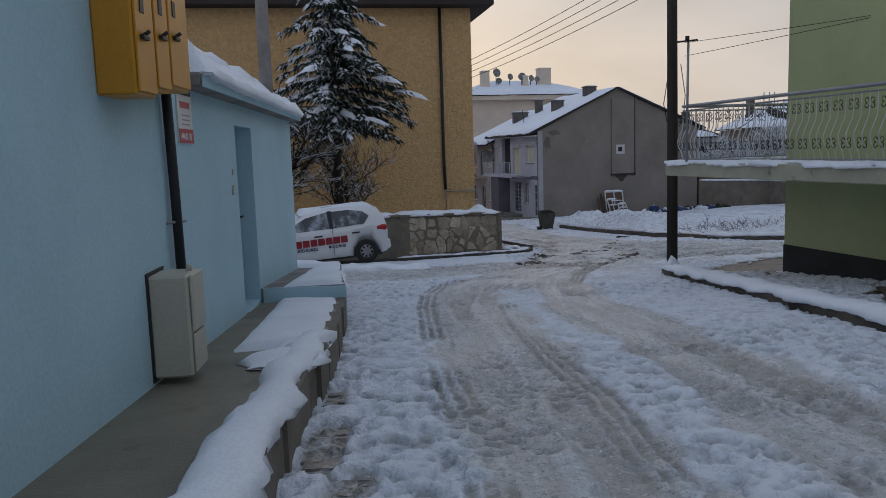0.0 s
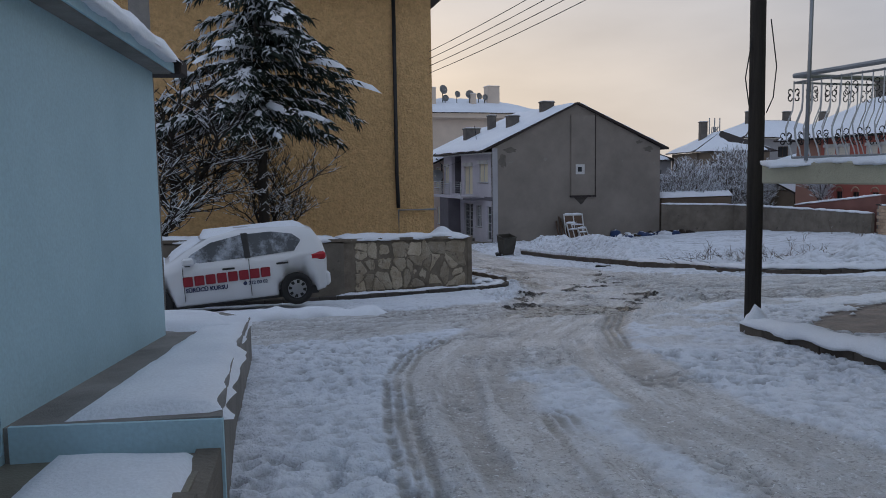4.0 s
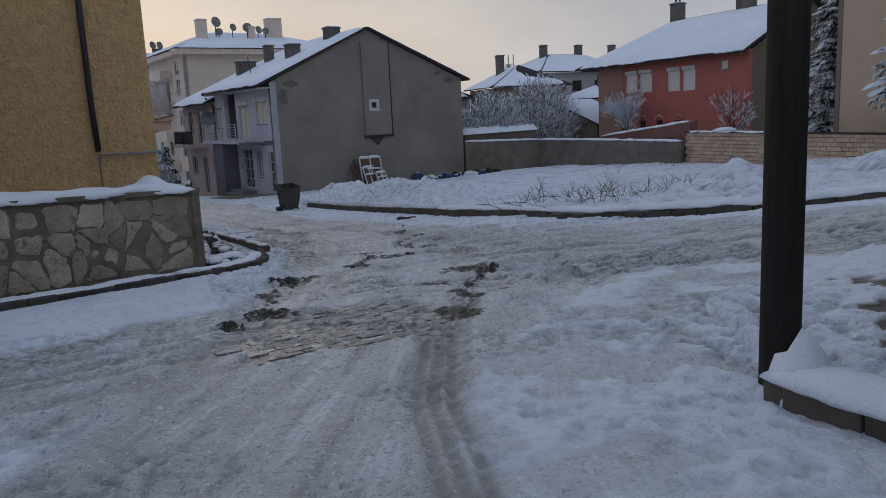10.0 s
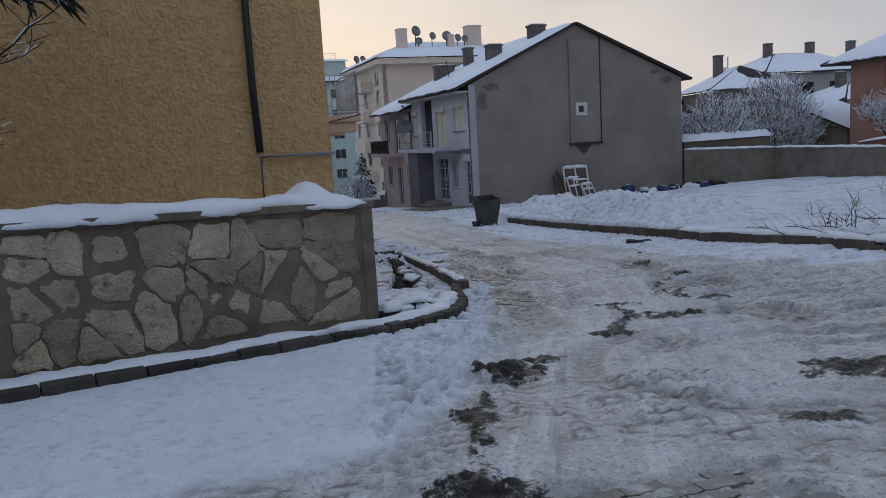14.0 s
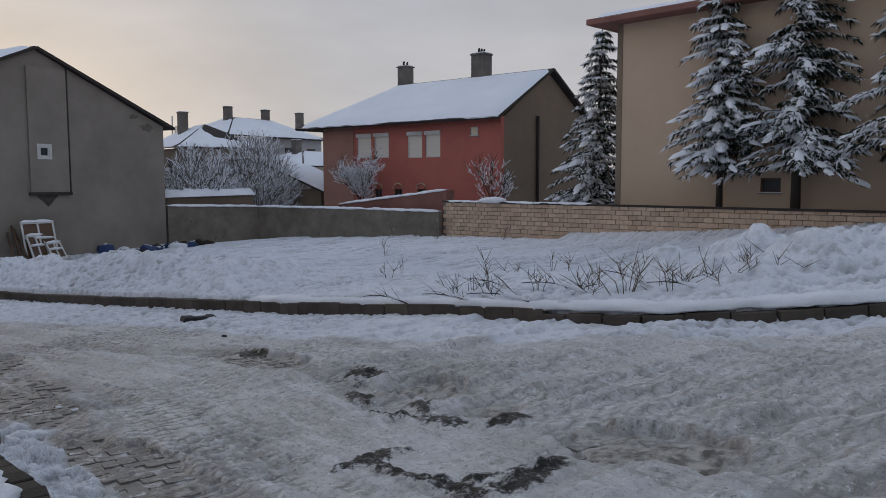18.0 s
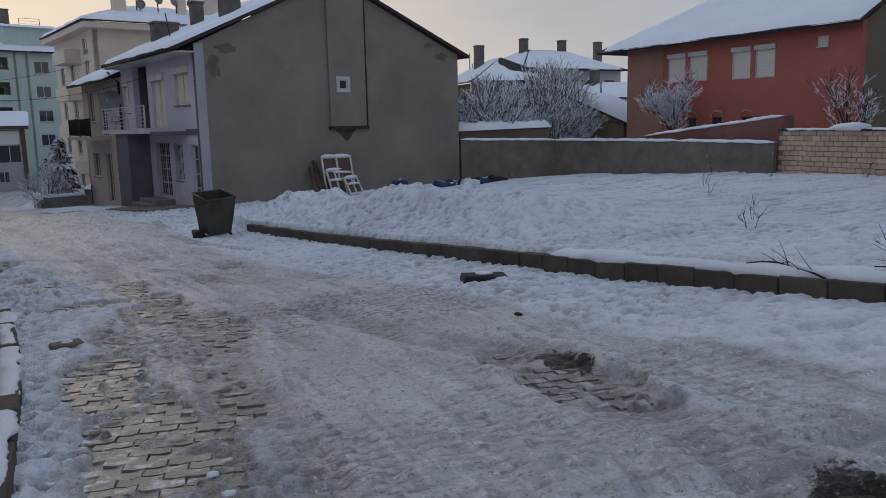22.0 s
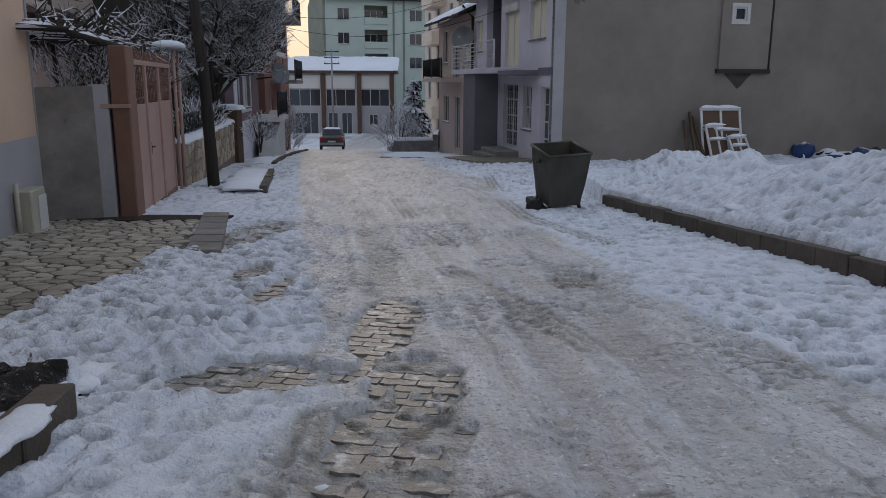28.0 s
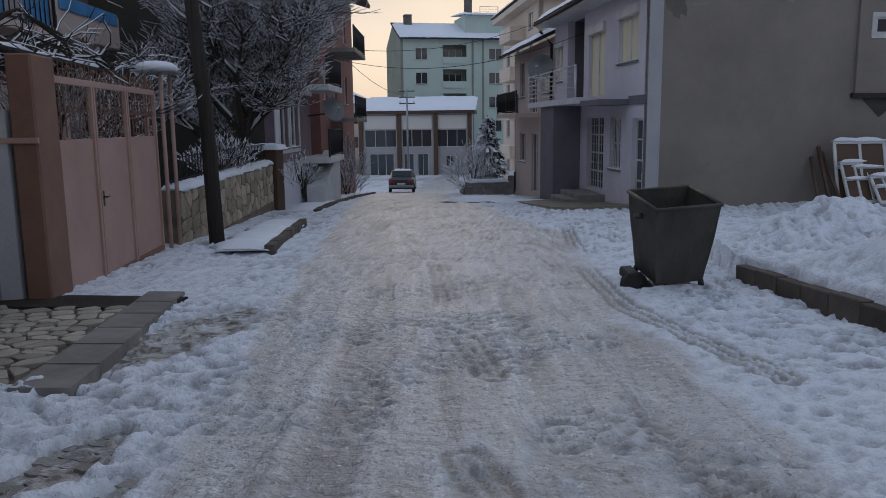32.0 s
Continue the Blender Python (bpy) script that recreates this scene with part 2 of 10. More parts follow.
STONE = surface("rubble_stone", (0.52, 0.455, 0.36), (0.34, 0.275, 0.195), 0.9, 12, 40, 0.9, spots=(0.17, 0.14, 0.11), spot_at=0.57, obj_var=0.34, depth=0.05)
MORTAR = surface("dark_mortar", (0.25, 0.21, 0.165), (0.13, 0.108, 0.085), 0.95, 10, 60, 0.9)
BRICK = surface("pale_brick", (0.56, 0.42, 0.31), (0.46, 0.33, 0.24), 0.9, 9, 60, 0.3, obj_var=0.14)
BRICK_REST = surface("pale_brick_far", (0.56, 0.42, 0.31), (0.46, 0.33, 0.24), 0.9, 9, 60, 0.3, island=0.14)
KERB_STONE = surface("kerb_concrete", (0.125, 0.105, 0.087), (0.07, 0.058, 0.048), 0.85, 9, 60, 0.4, obj_var=0.18)
PAVER = surface("grey_paver", (0.25, 0.235, 0.215), (0.16, 0.148, 0.134), 0.35, 14, 70, 0.4, obj_var=0.22, spots=(0.58, 0.59, 0.61), spot_at=0.52, spec=0.5)
FLAG = surface("flagstone", (0.43, 0.395, 0.33), (0.29, 0.265, 0.22), 0.55, 8, 60, 0.3, obj_var=0.30, spots=(0.70, 0.72, 0.75), spot_at=0.68)
FLAG_REST = surface("flagstone_far", (0.43, 0.395, 0.33), (0.29, 0.265, 0.22), 0.55, 8, 60, 0.3, island=0.30, spots=(0.70, 0.72, 0.75), spot_at=0.68)
EARTH = surface("wet_earth", (0.055, 0.043, 0.032), (0.024, 0.02, 0.017), 0.9, 12, 60, 0.9)
WOOD_OLD = surface("weathered_pole_wood", (0.060, 0.050, 0.042), (0.030, 0.026, 0.023), 0.85, 6, 40, 0.7, stretch=(9, 9, 0.6))
STUMP = surface("rotten_wood", (0.075, 0.055, 0.042), (0.025, 0.02, 0.017), 0.9, 10, 30, 1.0, stretch=(6, 6, 0.7))
BARK = surface("bark", (0.065, 0.052, 0.042), (0.035, 0.03, 0.025), 0.9, 10, 40, 0.8, stretch=(4, 4, 1))
FROST_TWIG = surface("frosted_twig", (0.085, 0.072, 0.065), (0.05, 0.043, 0.038), 0.85, 8, 40, 0.3, snow_top=0.80)
NEEDLES = surface("cedar_needles", (0.03, 0.042, 0.030), (0.014, 0.021, 0.016), 0.75, 5, 30, 0, island=0.4, snow_top=1.08)
FROST_PALE = surface("hoar_frosted_twig", (0.20, 0.18, 0.17), (0.12, 0.105, 0.095), 0.85, 8, 40, 0.3, snow_top=0.45)
METAL_DARK = plain("dark_iron", (0.035, 0.035, 0.037), 0.5, 0.6)
METAL_WHITE = surface("white_enamel_metal", (0.62, 0.62, 0.63), None, 0.45, 6, 40, 0.03)
METAL_GREY = surface("galvanised_steel", (0.34, 0.35, 0.36), (0.26, 0.27, 0.28), 0.45, 8, 50, 0.05, metal=0.6)
YELLOW_METAL = surface("yellow_enamel_steel", (0.58, 0.27, 0.03), (0.50, 0.225, 0.02), 0.42, 4, 40, 0.05, spots=(0.30, 0.13, 0.03), spot_at=0.74)
BOX_PLASTIC = surface("beige_grey_plastic", (0.50, 0.48, 0.40), (0.44, 0.42, 0.35), 0.5, 4, 40, 0.04)
ROSE_METAL = surface("rose_painted_steel", (0.44, 0.295, 0.25), (0.37, 0.235, 0.20), 0.5, 5, 60, 0.08, spots=(0.34, 0.17, 0.14), spot_at=0.72)
ROSE_DARK = surface("brown_rose_paint", (0.235, 0.135, 0.10), (0.18, 0.10, 0.075), 0.7, 5, 60, 0.12)
BIN_STEEL = surface("rusty_dull_steel", (0.105, 0.10, 0.085), (0.06, 0.056, 0.048), 0.6, 7, 50, 0.2, metal=0.3, spots=(0.16, 0.15, 0.12), spot_at=0.62, stretch=(1.5, 1.5, 0.4))
RUBBER = plain("black_rubber", (0.018, 0.018, 0.018), 0.8)
CAR_PAINT = plain("white_car_paint", (0.70, 0.71, 0.73), 0.28, 0, 0.5, 0.6)
CAR_DARK = plain("dark_car_paint", (0.025, 0.027, 0.032), 0.3, 0, 0.5, 0.5)
HUBCAP = plain("silver_hubcap", (0.55, 0.56, 0.58), 0.35, 0.6)
TAIL_RED = plain("red_lamp_plastic", (0.38, 0.012, 0.02), 0.2)
LETTER_RED = plain("red_vinyl", (0.27, 0.016, 0.028), 0.45)
LETTER_BLUE = plain("navy_vinyl", (0.02, 0.03, 0.09), 0.45)
BLACK = plain("black_plastic", (0.02, 0.02, 0.02), 0.55)
WHITE_PVC = surface("white_window_frame", (0.68, 0.68, 0.67), None, 0.45, 5, 40, 0.02)
BROWN_FRAME = surface("brown_window_frame", (0.12, 0.075, 0.05), None, 0.6, 5, 40, 0.05)
GLASS = plain("window_glass", (0.035, 0.042, 0.05), 0.06, 0, 0.8)
CURTAIN = surface("cream_curtain", (0.84, 0.77, 0.58), (0.72, 0.65, 0.48), 0.9, 4, 20, 0.3, stretch=(8, 8, 0.3))
ROLLER = surface("cream_roller_shutter", (0.76, 0.72, 0.64), (0.66, 0.62, 0.55), 0.6, 6, 20, 0.2, stretch=(0.3, 0.3, 12))
TILE_DARK = surface("dark_roof_edge", (0.05, 0.04, 0.038), None, 0.8, 6, 40, 0.3)
CHIMNEY = surface("sooty_chimney_render", (0.17, 0.155, 0.14), (0.10, 0.09, 0.085), 0.9, 5, 40, 0.3)
SIGN_WHITE = plain("white_sign_board", (0.66, 0.65, 0.62), 0.5)
SIGN_RED = plain("red_sign_print", (0.45, 0.05, 0.06), 0.5)
TARP = surface("blue_tarpaulin", (0.03, 0.06, 0.16), None, 0.5, 6, 30, 0.3, snow_top=1.3)
CABLE = plain("black_cable", (0.012, 0.012, 0.013), 0.6)


# ---- building helpers ----
def part(name, bm, mat, parent=None, label="", smooth=False):
    """Links a bmesh as one mesh object under a thing or a part."""
    me = bpy.data.meshes.new(name)
    bmesh.ops.recalc_face_normals(bm, faces=bm.faces)
    bm.to_mesh(me)
    bm.free()
    me.materials.append(mat)
    if smooth:
        me.polygons.foreach_set("use_smooth", [True] * len(me.polygons))
    ob = new(name, me)
    if parent:
        ob.parent = parent
    if label:
        ob["label"] = label
    return ob


def raw(name, verts, faces, mat, parent=None, label="", smooth=False):
    me = bpy.data.meshes.new(name)
    me.from_pydata(verts, [], faces)
    me.materials.append(mat)
    if smooth:
        me.polygons.foreach_set("use_smooth", [True] * len(me.polygons))
    ob = new(name, me)
    if parent:
        ob.parent = parent
    if label:
        ob["label"] = label
    return ob


def thing(name, m, label, category, group="", kind=""):
    ob = new(name)
    ob.empty_display_size = 0.2
    ob.matrix_world = m
    return tagged(ob, label, category, group, kind)


def add_box(bm, x0, x1, y0, y1, z0, z1, bevel=0.0, m=None, seg=1):
    r = bmesh.ops.create_cube(bm, size=1)["verts"]
    for v in r:
        v.co = Vector((x0 + (v.co.x + 0.5) * (x1 - x0), y0 + (v.co.y + 0.5) * (y1 - y0), z0 + (v.co.z + 0.5) * (z1 - z0)))
    if bevel:
        es = list({ed for v in r for ed in v.link_edges})
        r = bmesh.ops.bevel(bm, geom=es, offset=bevel, segments=seg, affect="EDGES", profile=0.6)["verts"]
    if m is not None:
        bmesh.ops.transform(bm, matrix=m, verts=r)
    return r


def box(name, dims, mat, parent=None, bevel=0.0, label="", m=None):
    bm = bmesh.new()
    add_box(bm, *dims, bevel=bevel, m=m)
    return part(name, bm, mat, parent, label)


def add_tube(bm, pts, r, n=6, r2=None):
    """A round bar along the points, tapering from r to r2."""
    r2 = r if r2 is None else r2
    rings = []
    pts = [Vector(p) for p in pts]
    for i, p in enumerate(pts):
        d = (pts[min(i + 1, len(pts) - 1)] - pts[max(i - 1, 0)]).normalized()
        a = d.orthogonal().normalized() if abs(d.z) < 0.9 else Vector((1, 0, 0)) - d * d.x
        a.normalize()
        c = d.cross(a)
        rr = r + (r2 - r) * i / max(1, len(pts) - 1)
        rings.append([bm.verts.new(p + (a * math.cos(t) + c * math.sin(t)) * rr) for t in [2 * math.pi * k / n for k in range(n)]])
    for q, s in zip(rings, rings[1:]):
        for k in range(n):
            bm.faces.new((q[k], q[(k + 1) % n], s[(k + 1) % n], s[k]))
    bm.faces.new(rings[0][::-1])
    bm.faces.new(rings[-1])


def tube(name, pts, r, mat, parent=None, n=8, r2=None, label=""):
    bm = bmesh.new()
    add_tube(bm, pts, r, n, r2)
    return part(name, bm, mat, parent, label, True)


def prism(bm, outline, z0, z1):
    """Extrudes an xy outline from z0 to z1 (numbers, or lists with one value for each corner)."""
    n = len(outline)
    zs0 = z0 if isinstance(z0, (list, tuple)) else [z0] * n
    zs1 = z1 if isinstance(z1, (list, tuple)) else [z1] * n
    a = [bm.verts.new((x, y, z)) for (x, y), z in zip(outline, zs0)]
    b = [bm.verts.new((x, y, z)) for (x, y), z in zip(outline, zs1)]
    bm.faces.new(a[::-1])
    bm.faces.new(b)
    for i in range(n):
        bm.faces.new((a[i], a[(i + 1) % n], b[(i + 1) % n], b[i]))
    return a + b


def wall_mesh(bm, length, height, thick, openings, z0=0.0, gable=None):
    """A wall along +x from 0 to length, outer face at y = 0, inner at y = thick, with openings (x0, x1, z0, z1) cut through.
    gable: (x of the ridge, its height above the wall's top)."""
    xs = sorted({0, length, *[o[0] for o in openings], *[o[1] for o in openings]})
    zs = sorted({z0, height, *[min(height, max(z0, z)) for o in openings for z in o[2:4]]})
    for a, b in zip(xs, xs[1:]):
        for c, d in zip(zs, zs[1:]):
            if d - c > 1e-4 and not any(o[0] < (a + b) / 2 < o[1] and o[2] < (c + d) / 2 < o[3] for o in openings):
                add_box(bm, a, b, 0, thick, c, d)
    if gable:
        gx, gh = gable
        f = [bm.verts.new(p) for p in ((0, 0, height), (length, 0, height), (gx, 0, height + gh), (0, thick, height), (length, thick, height), (gx, thick, height + gh))]
        bm.faces.new((f[0], f[1], f[2]))
        bm.faces.new((f[5], f[4], f[3]))
        bm.faces.new((f[1], f[4], f[5], f[2]))
        bm.faces.new((f[3], f[0], f[2], f[5]))
    bmesh.ops.remove_doubles(bm, verts=bm.verts, dist=0.001)


def window_in(parent, x, z, w, h, m, frame_mat=None, back=None, bars=(1, 0), depth=0.12, sill=True, shutter=0.0, name="window", grill=False):
    """A window in the wall plane y = 0 of the pose m (x along the wall, outer side towards -y), set back by depth."""
    fm = frame_mat or WHITE_PVC
    win = new(name)
    win.parent = parent
    win.matrix_local = m @ Matrix.Translation((x, depth, z))
    bm = bmesh.new()
    t = 0.06
    for d in ((0, w, 0, t), (0, w, h - t, h), (0, t, t, h - t), (w - t, w, t, h - t)):
        add_box(bm, d[0], d[1], -0.03, 0.05, d[2], d[3])
    for i in range(bars[0]):
        cx = w * (i + 1) / (bars[0] + 1)
        add_box(bm, cx - 0.03, cx + 0.03, -0.025, 0.045, t, h - t)
    for i in range(bars[1]):
        cz = h * (i + 1) / (bars[1] + 1)
        add_box(bm, t, w - t, -0.022, 0.042, cz - 0.025, cz + 0.025)
    part("window_frame", bm, fm, win)
    n = bars[0] + 1
    for i in range(n):
        box("pane", (t + (w - t) * i / n - 0.01, w * (i + 1) / n, 0.012, 0.02, t - 0.01, h - t + 0.01), GLASS if back is None else back, win)
    if sill:
        bm = bmesh.new()
        add_box(bm, -0.06, w + 0.06, -depth - 0.07, 0.0, -0.05, 0.0, 0.008)
        part("sill", bm, CONCRETE, win)
        bm = bmesh.new()
        add_box(bm, -0.04, w + 0.04, -depth - 0.06, -0.02, 0.0, 0.025, 0.01)
        part("snow_cover", bm, SNOW, win)
    if shutter:
        box("shutter_box", (-0.03, w + 0.03, -depth - 0.10, 0.0, h - shutter, h), WHITE_PVC, win, 0.01)
    if grill:
        bm = bmesh.new()
        for i in range(7):
            gx = w * (i + 0.5) / 7
            add_box(bm, gx - 0.008, gx + 0.008, -depth - 0.03, -depth - 0.014, 0, h)
        for i in range(4):
            gz = h * (i + 0.5) / 4
            add_box(bm, 0, w, -depth - 0.034, -depth - 0.02, gz - 0.008, gz + 0.008)
        part("grille", bm, METAL_WHITE, win)
    return win


def lattice(seed, shape):
    return np.random.RandomState(seed).rand(*shape)


def vnoise(x, y, scale, seed=0, size=256):
    """Smooth value noise of numpy arrays, 0 to 1, features of about 1/scale metres."""
    g = lattice(seed, (size, size))
    u, v = np.asarray(x) * scale + 1000.0, np.asarray(y) * scale + 1000.0
    i, j = np.floor(u).astype(int), np.floor(v).astype(int)
    f, h = u - i, v - j
    f, h = f * f * (3 - 2 * f), h * h * (3 - 2 * h)
    i0, i1, j0, j1 = i % size, (i + 1) % size, j % size, (j + 1) % size
    return (g[i0, j0] * (1 - f) + g[i1, j0] * f) * (1 - h) + (g[i0, j1] * (1 - f) + g[i1, j1] * f) * h


def sstep(a, b, x):
    t = np.clip((np.asarray(x, float) - a) / (b - a), 0, 1)
    return t * t * (3 - 2 * t)


def seg_dist(x, y, pts):
    """Distance of arrays of places from a line of points."""
    best = np.full(np.shape(x), 1e9)
    for (ax, ay), (bx, by) in zip(pts, pts[1:]):
        dx, dy = bx - ax, by - ay
        s = np.clip(((x - ax) * dx + (y - ay) * dy) / (dx * dx + dy * dy), 0, 1)
        best = np.minimum(best, np.hypot(x - ax - s * dx, y - ay - s * dy))
    return best


# ---- ground ----
SLOPE_Y = (-60, -10, 0, 15, 21, 27, 31.4, 34, 40, 45, 52, 60, 70, 90, 100, 120, 400)
SLOPE_Z = (4.8, 0.8, 0, -1.2, -1.7, -2.2, -2.6, -2.8, -3.2, -3.42, -3.72, -4.07, -4.75, -6.25, -6.8, -7.0, -7.0)


def base_z(x, y):
    """The street's fall, with the lot's side a little higher and the lot sinking behind its kerb."""
    y = np.asarray(y, float)
    z = sum(np.interp(y + d, SLOPE_Y, SLOPE_Z) for d in (-2, -1, 0, 1, 2)) / 5
    x = np.asarray(x, float)
    z = z + 0.03 * np.clip(x - 5, 0, 25)
    at = (x > 9.5) & (x < 30) & (y > 22) & (y < 62)
    if at.any():
        xs, ys = (np.broadcast_to(v, at.shape)[at] for v in (x, y))
        sag = np.interp(ys, (26, 38, 48, 62), (0.50, 0.42, 0.26, 0.20)) * sstep(2.5, 12.0, seg_dist(xs, ys, LOT_KERB)) * inside(xs, ys, LOT)
        z = np.array(z)
        z[at] -= sag
    return z


def gz(x, y):
    return float(base_z(x, y))


# the vacant lot behind its kerb
LOT_KERB = [(6.98, 45.2), (7.75, 41.2), (8.45, 37.3), (8.95, 33.8), (9.3, 31.0), (9.45, 29.0), (9.4, 27.2), (9.6, 26.0), (10.3, 24.7), (11.5, 23.5), (13.2, 22.7), (15.6, 22.4)]
LOT = LOT_KERB + [(20.9, 25.2), (28.7, 27.0), (29.3, 48.7), (27.0, 62.0), (20.0, 62.0), (19.6, 60.6), (7.6, 57.5), (7.0, 50.0)]


def inside(x, y, poly):
    r = np.zeros(np.shape(x), bool)
    n = len(poly)
    for i in range(n):
        (x0, y0), (x1, y1) = poly[i], poly[(i + 1) % n]
        c = ((y0 > y) != (y1 > y)) & (x < (x1 - x0) * (y - y0) / (y1 - y0 + 1e-12) + x0)
        r ^= c
    return r

TRACK = [(1.6, -6), (1.5, 4), (1.3, 8), (1.15, 11), (1.2, 13), (1.6, 15), (3.0, 18), (4.3, 23), (5.2, 28), (5.3, 33), (4.5, 39), (3.2, 46), (0.9, 56), (-1.6, 68), (-3.4, 80), (-4.5, 95)]
SIDE_L = [(3.0, 19.0), (0.5, 18.2), (-4, 16.6), (-14, 13.6), (-40, 6)]
SIDE_R = [(4.8, 22.0), (8, 20.6), (13, 19.6), (20, 19.4), (45, 20)]
CROSS = [(-60, 106), (60, 118)]
# the packed carriageway: its left and right edges (x at y)
EDGE_Y = (-6, 4, 6, 8, 11, 12.5, 13.4, 14.4, 15.4, 17, 18.6, 20, 21, 22, 23, 24, 26, 28, 30, 32, 34, 35.4, 37, 39, 41, 43, 46, 51, 56, 68, 80, 95)
EDGE_L = (0.35, 0.2, 0.04, -0.10, -0.26, -0.27, -0.2, 0.0, 0.41, 1.0, 1.5, 1.8, 2.2, 2.6, 2.85, 3.0, 3.4, 3.6, 3.5, 3.25, 3.5, 3.7, 3.45, 2.95, 2.45, 1.95, 1.3, 0.3, -0.8, -3.4, -5.6, -6.9)
EDGE_R = (3.1, 3.06, 2.95, 2.75, 2.5, 2.55, 2.62, 2.68, 2.85, 3.6, 5.2, 7.0, 9.0, 11.0, 10.5, 9.6, 8.5, 7.9, 7.4, 7.35, 7.2, 6.9, 6.4, 6.0, 5.8, 5.5, 5.25, 5.1, 3.6, 0.6, -1.5, -2.6)
# worn wheel bands: line, half-width, strength
BANDS = [([(0.55, -6), (0.45, 4), (0.28, 9), (0.2, 10.8), (0.3, 12.2), (0.42, 13.4), (0.73, 14.9), (1.52, 18.0), (2.0, 19.2)], 0.17, 1.0),
         ([(2.65, -6), (2.61, 4.4), (2.56, 5.8), (2.42, 7.2), (2.18, 9.4), (1.95, 11), (2.1, 12.1), (2.43, 14.3), (2.84, 16), (3.6, 18.0), (4.0, 18.7), (4.4, 19.6), (5.1, 21.3)], 0.20, 1.0),
         ([(0.95, -6), (0.85, 5), (0.7, 9), (0.62, 11), (0.75, 13), (1.2, 15), (2.3, 18)], 0.12, 0.75),
         ([(1.95, -6), (2.0, 5), (1.8, 8), (1.55, 11), (1.75, 13.4), (2.2, 15.6), (3.2, 18.6)], 0.12, 0.6),
         ([(3.6, 24.0), (3.7, 26), (3.75, 27.8), (3.9, 29), (3.6, 31.8), (3.7, 33.5)], 0.20, 0.9),
         ([(4.42, 28.5), (4.45, 31), (4.55, 33), (4.4, 34.5), (4.12, 36.2), (3.75, 38.7), (3.4, 41.2), (2.75, 44.3), (1.9, 48), (0.6, 54)], 0.22, 1.0),
         ([(5.7, 33.5), (6.05, 31.5), (6.5, 30.0), (6.3, 28.6), (6.2, 27.6), (5.6, 26)], 0.26, 0.9),
         ([(6.9, 27.4), (6.4, 26.4), (6.0, 25.4), (5.6, 24.4)], 0.38, 0.9),
         ([(5.4, 44.0), (5.5, 40), (5.6, 37.5), (5.85, 34)], 0.20, 0.6),
         ([(4.3, 45.0), (4.75, 40), (5.05, 36.5), (5.3, 31)], 0.15, 0.55)]
# crisp tyre lines pressed into the ice
TYRES = [[(1.1, 1), (1.09, 3.6), (1.11, 5.4), (0.95, 7.3), (0.88, 9), (0.9, 11)], [(0.26, 2), (0.16, 4.7), (0.02, 6), (-0.14, 8.2), (-0.28, 11), (-0.26, 13), (-0.05, 14.3), (0.4, 15.4)],
         [(3.96, 32.8), (4.12, 30.3), (4.2, 28.5)], [(3.84, 35.2), (3.97, 33.9), (4.03, 32.8)], [(4.33, 39.5), (4.83, 38.3), (5.17, 37.2), (5.4, 36.5)], [(3.2, 46.4), (3.8, 43.0), (4.35, 41.0)],
         [(5.1, 52), (5.24, 46.2), (5.5, 43.6), (6.3, 41.0)], [(2.5, 14.4), (2.9, 16.2), (3.5, 17.8)]]
# the untrodden strip between the two lanes
STRIP = [(1.55, -6), (1.52, 4.0), (1.48, 6.5), (1.3, 9.7), (1.12, 11), (1.2, 12.4), (1.45, 14.0)]
# places worn to the pavers: x, y, half-lengths across and along
BARE = [(2.9, 19.3, 1.05, 0.75), (2.5, 18.5, 0.8, 0.7), (3.4, 18.9, 0.5, 0.9), (4.6, 33.1, 0.34, 1.1), (4.25, 35.0, 0.30, 1.2), (3.88, 29.6, 0.34, 1.2), (3.6, 31.5, 0.3, 0.9), (3.95, 37.2, 0.20, 1.0),
        (1.6, 42.0, 0.40, 1.15), (-0.74, 4.5, 0.12, 0.5), (-0.5, 3.7, 0.12, 0.3), (-0.85, 5.7, 0.08, 0.3), (6.4, 29.4, 0.3, 0.9), (5.75, 23.8, 0.4, 0.6), (6.25, 26.2, 0.32, 0.42), (5.9, 25.3, 0.25, 0.25), (2.35, 39.2, 0.18, 0.5), (2.78, 38.3, 0.13, 0.6), (5.57, 38.85, 0.22, 0.35), (3.7, 26.6, 0.26, 1.0), (3.35, 35.85, 0.5, 0.32), (4.4, 30.6, 0.14, 0.8)]
MUD = [(6.24, 27.14, 0.16, 0.26), (5.62, 26.4, 0.10, 0.16), (5.93, 27.14, 0.10, 0.06), (5.74, 24.9, 0.15, 0.10), (4.64, 25.1, 0.24, 0.10), (4.95, 24.1, 0.28, 0.11), (4.12, 23.5, 0.24, 0.07), (2.92, 22.2, 0.24, 0.28), (3.25, 22.55, 0.22, 0.12),
       (2.4, 20.0, 0.26, 0.18), (2.5, 21.1, 0.14, 0.18), (5.1, 21.5, 0.26, 0.26), (4.35, 20.6, 0.24, 0.12), (4.42, 19.6, 0.15, 0.36), (4.0, 18.7, 0.15, 0.40), (5.22, 21.0, 0.14, 0.34), (2.0, 19.5, 0.12, 0.15), (6.6, 29.7, 0.12, 0.3)]
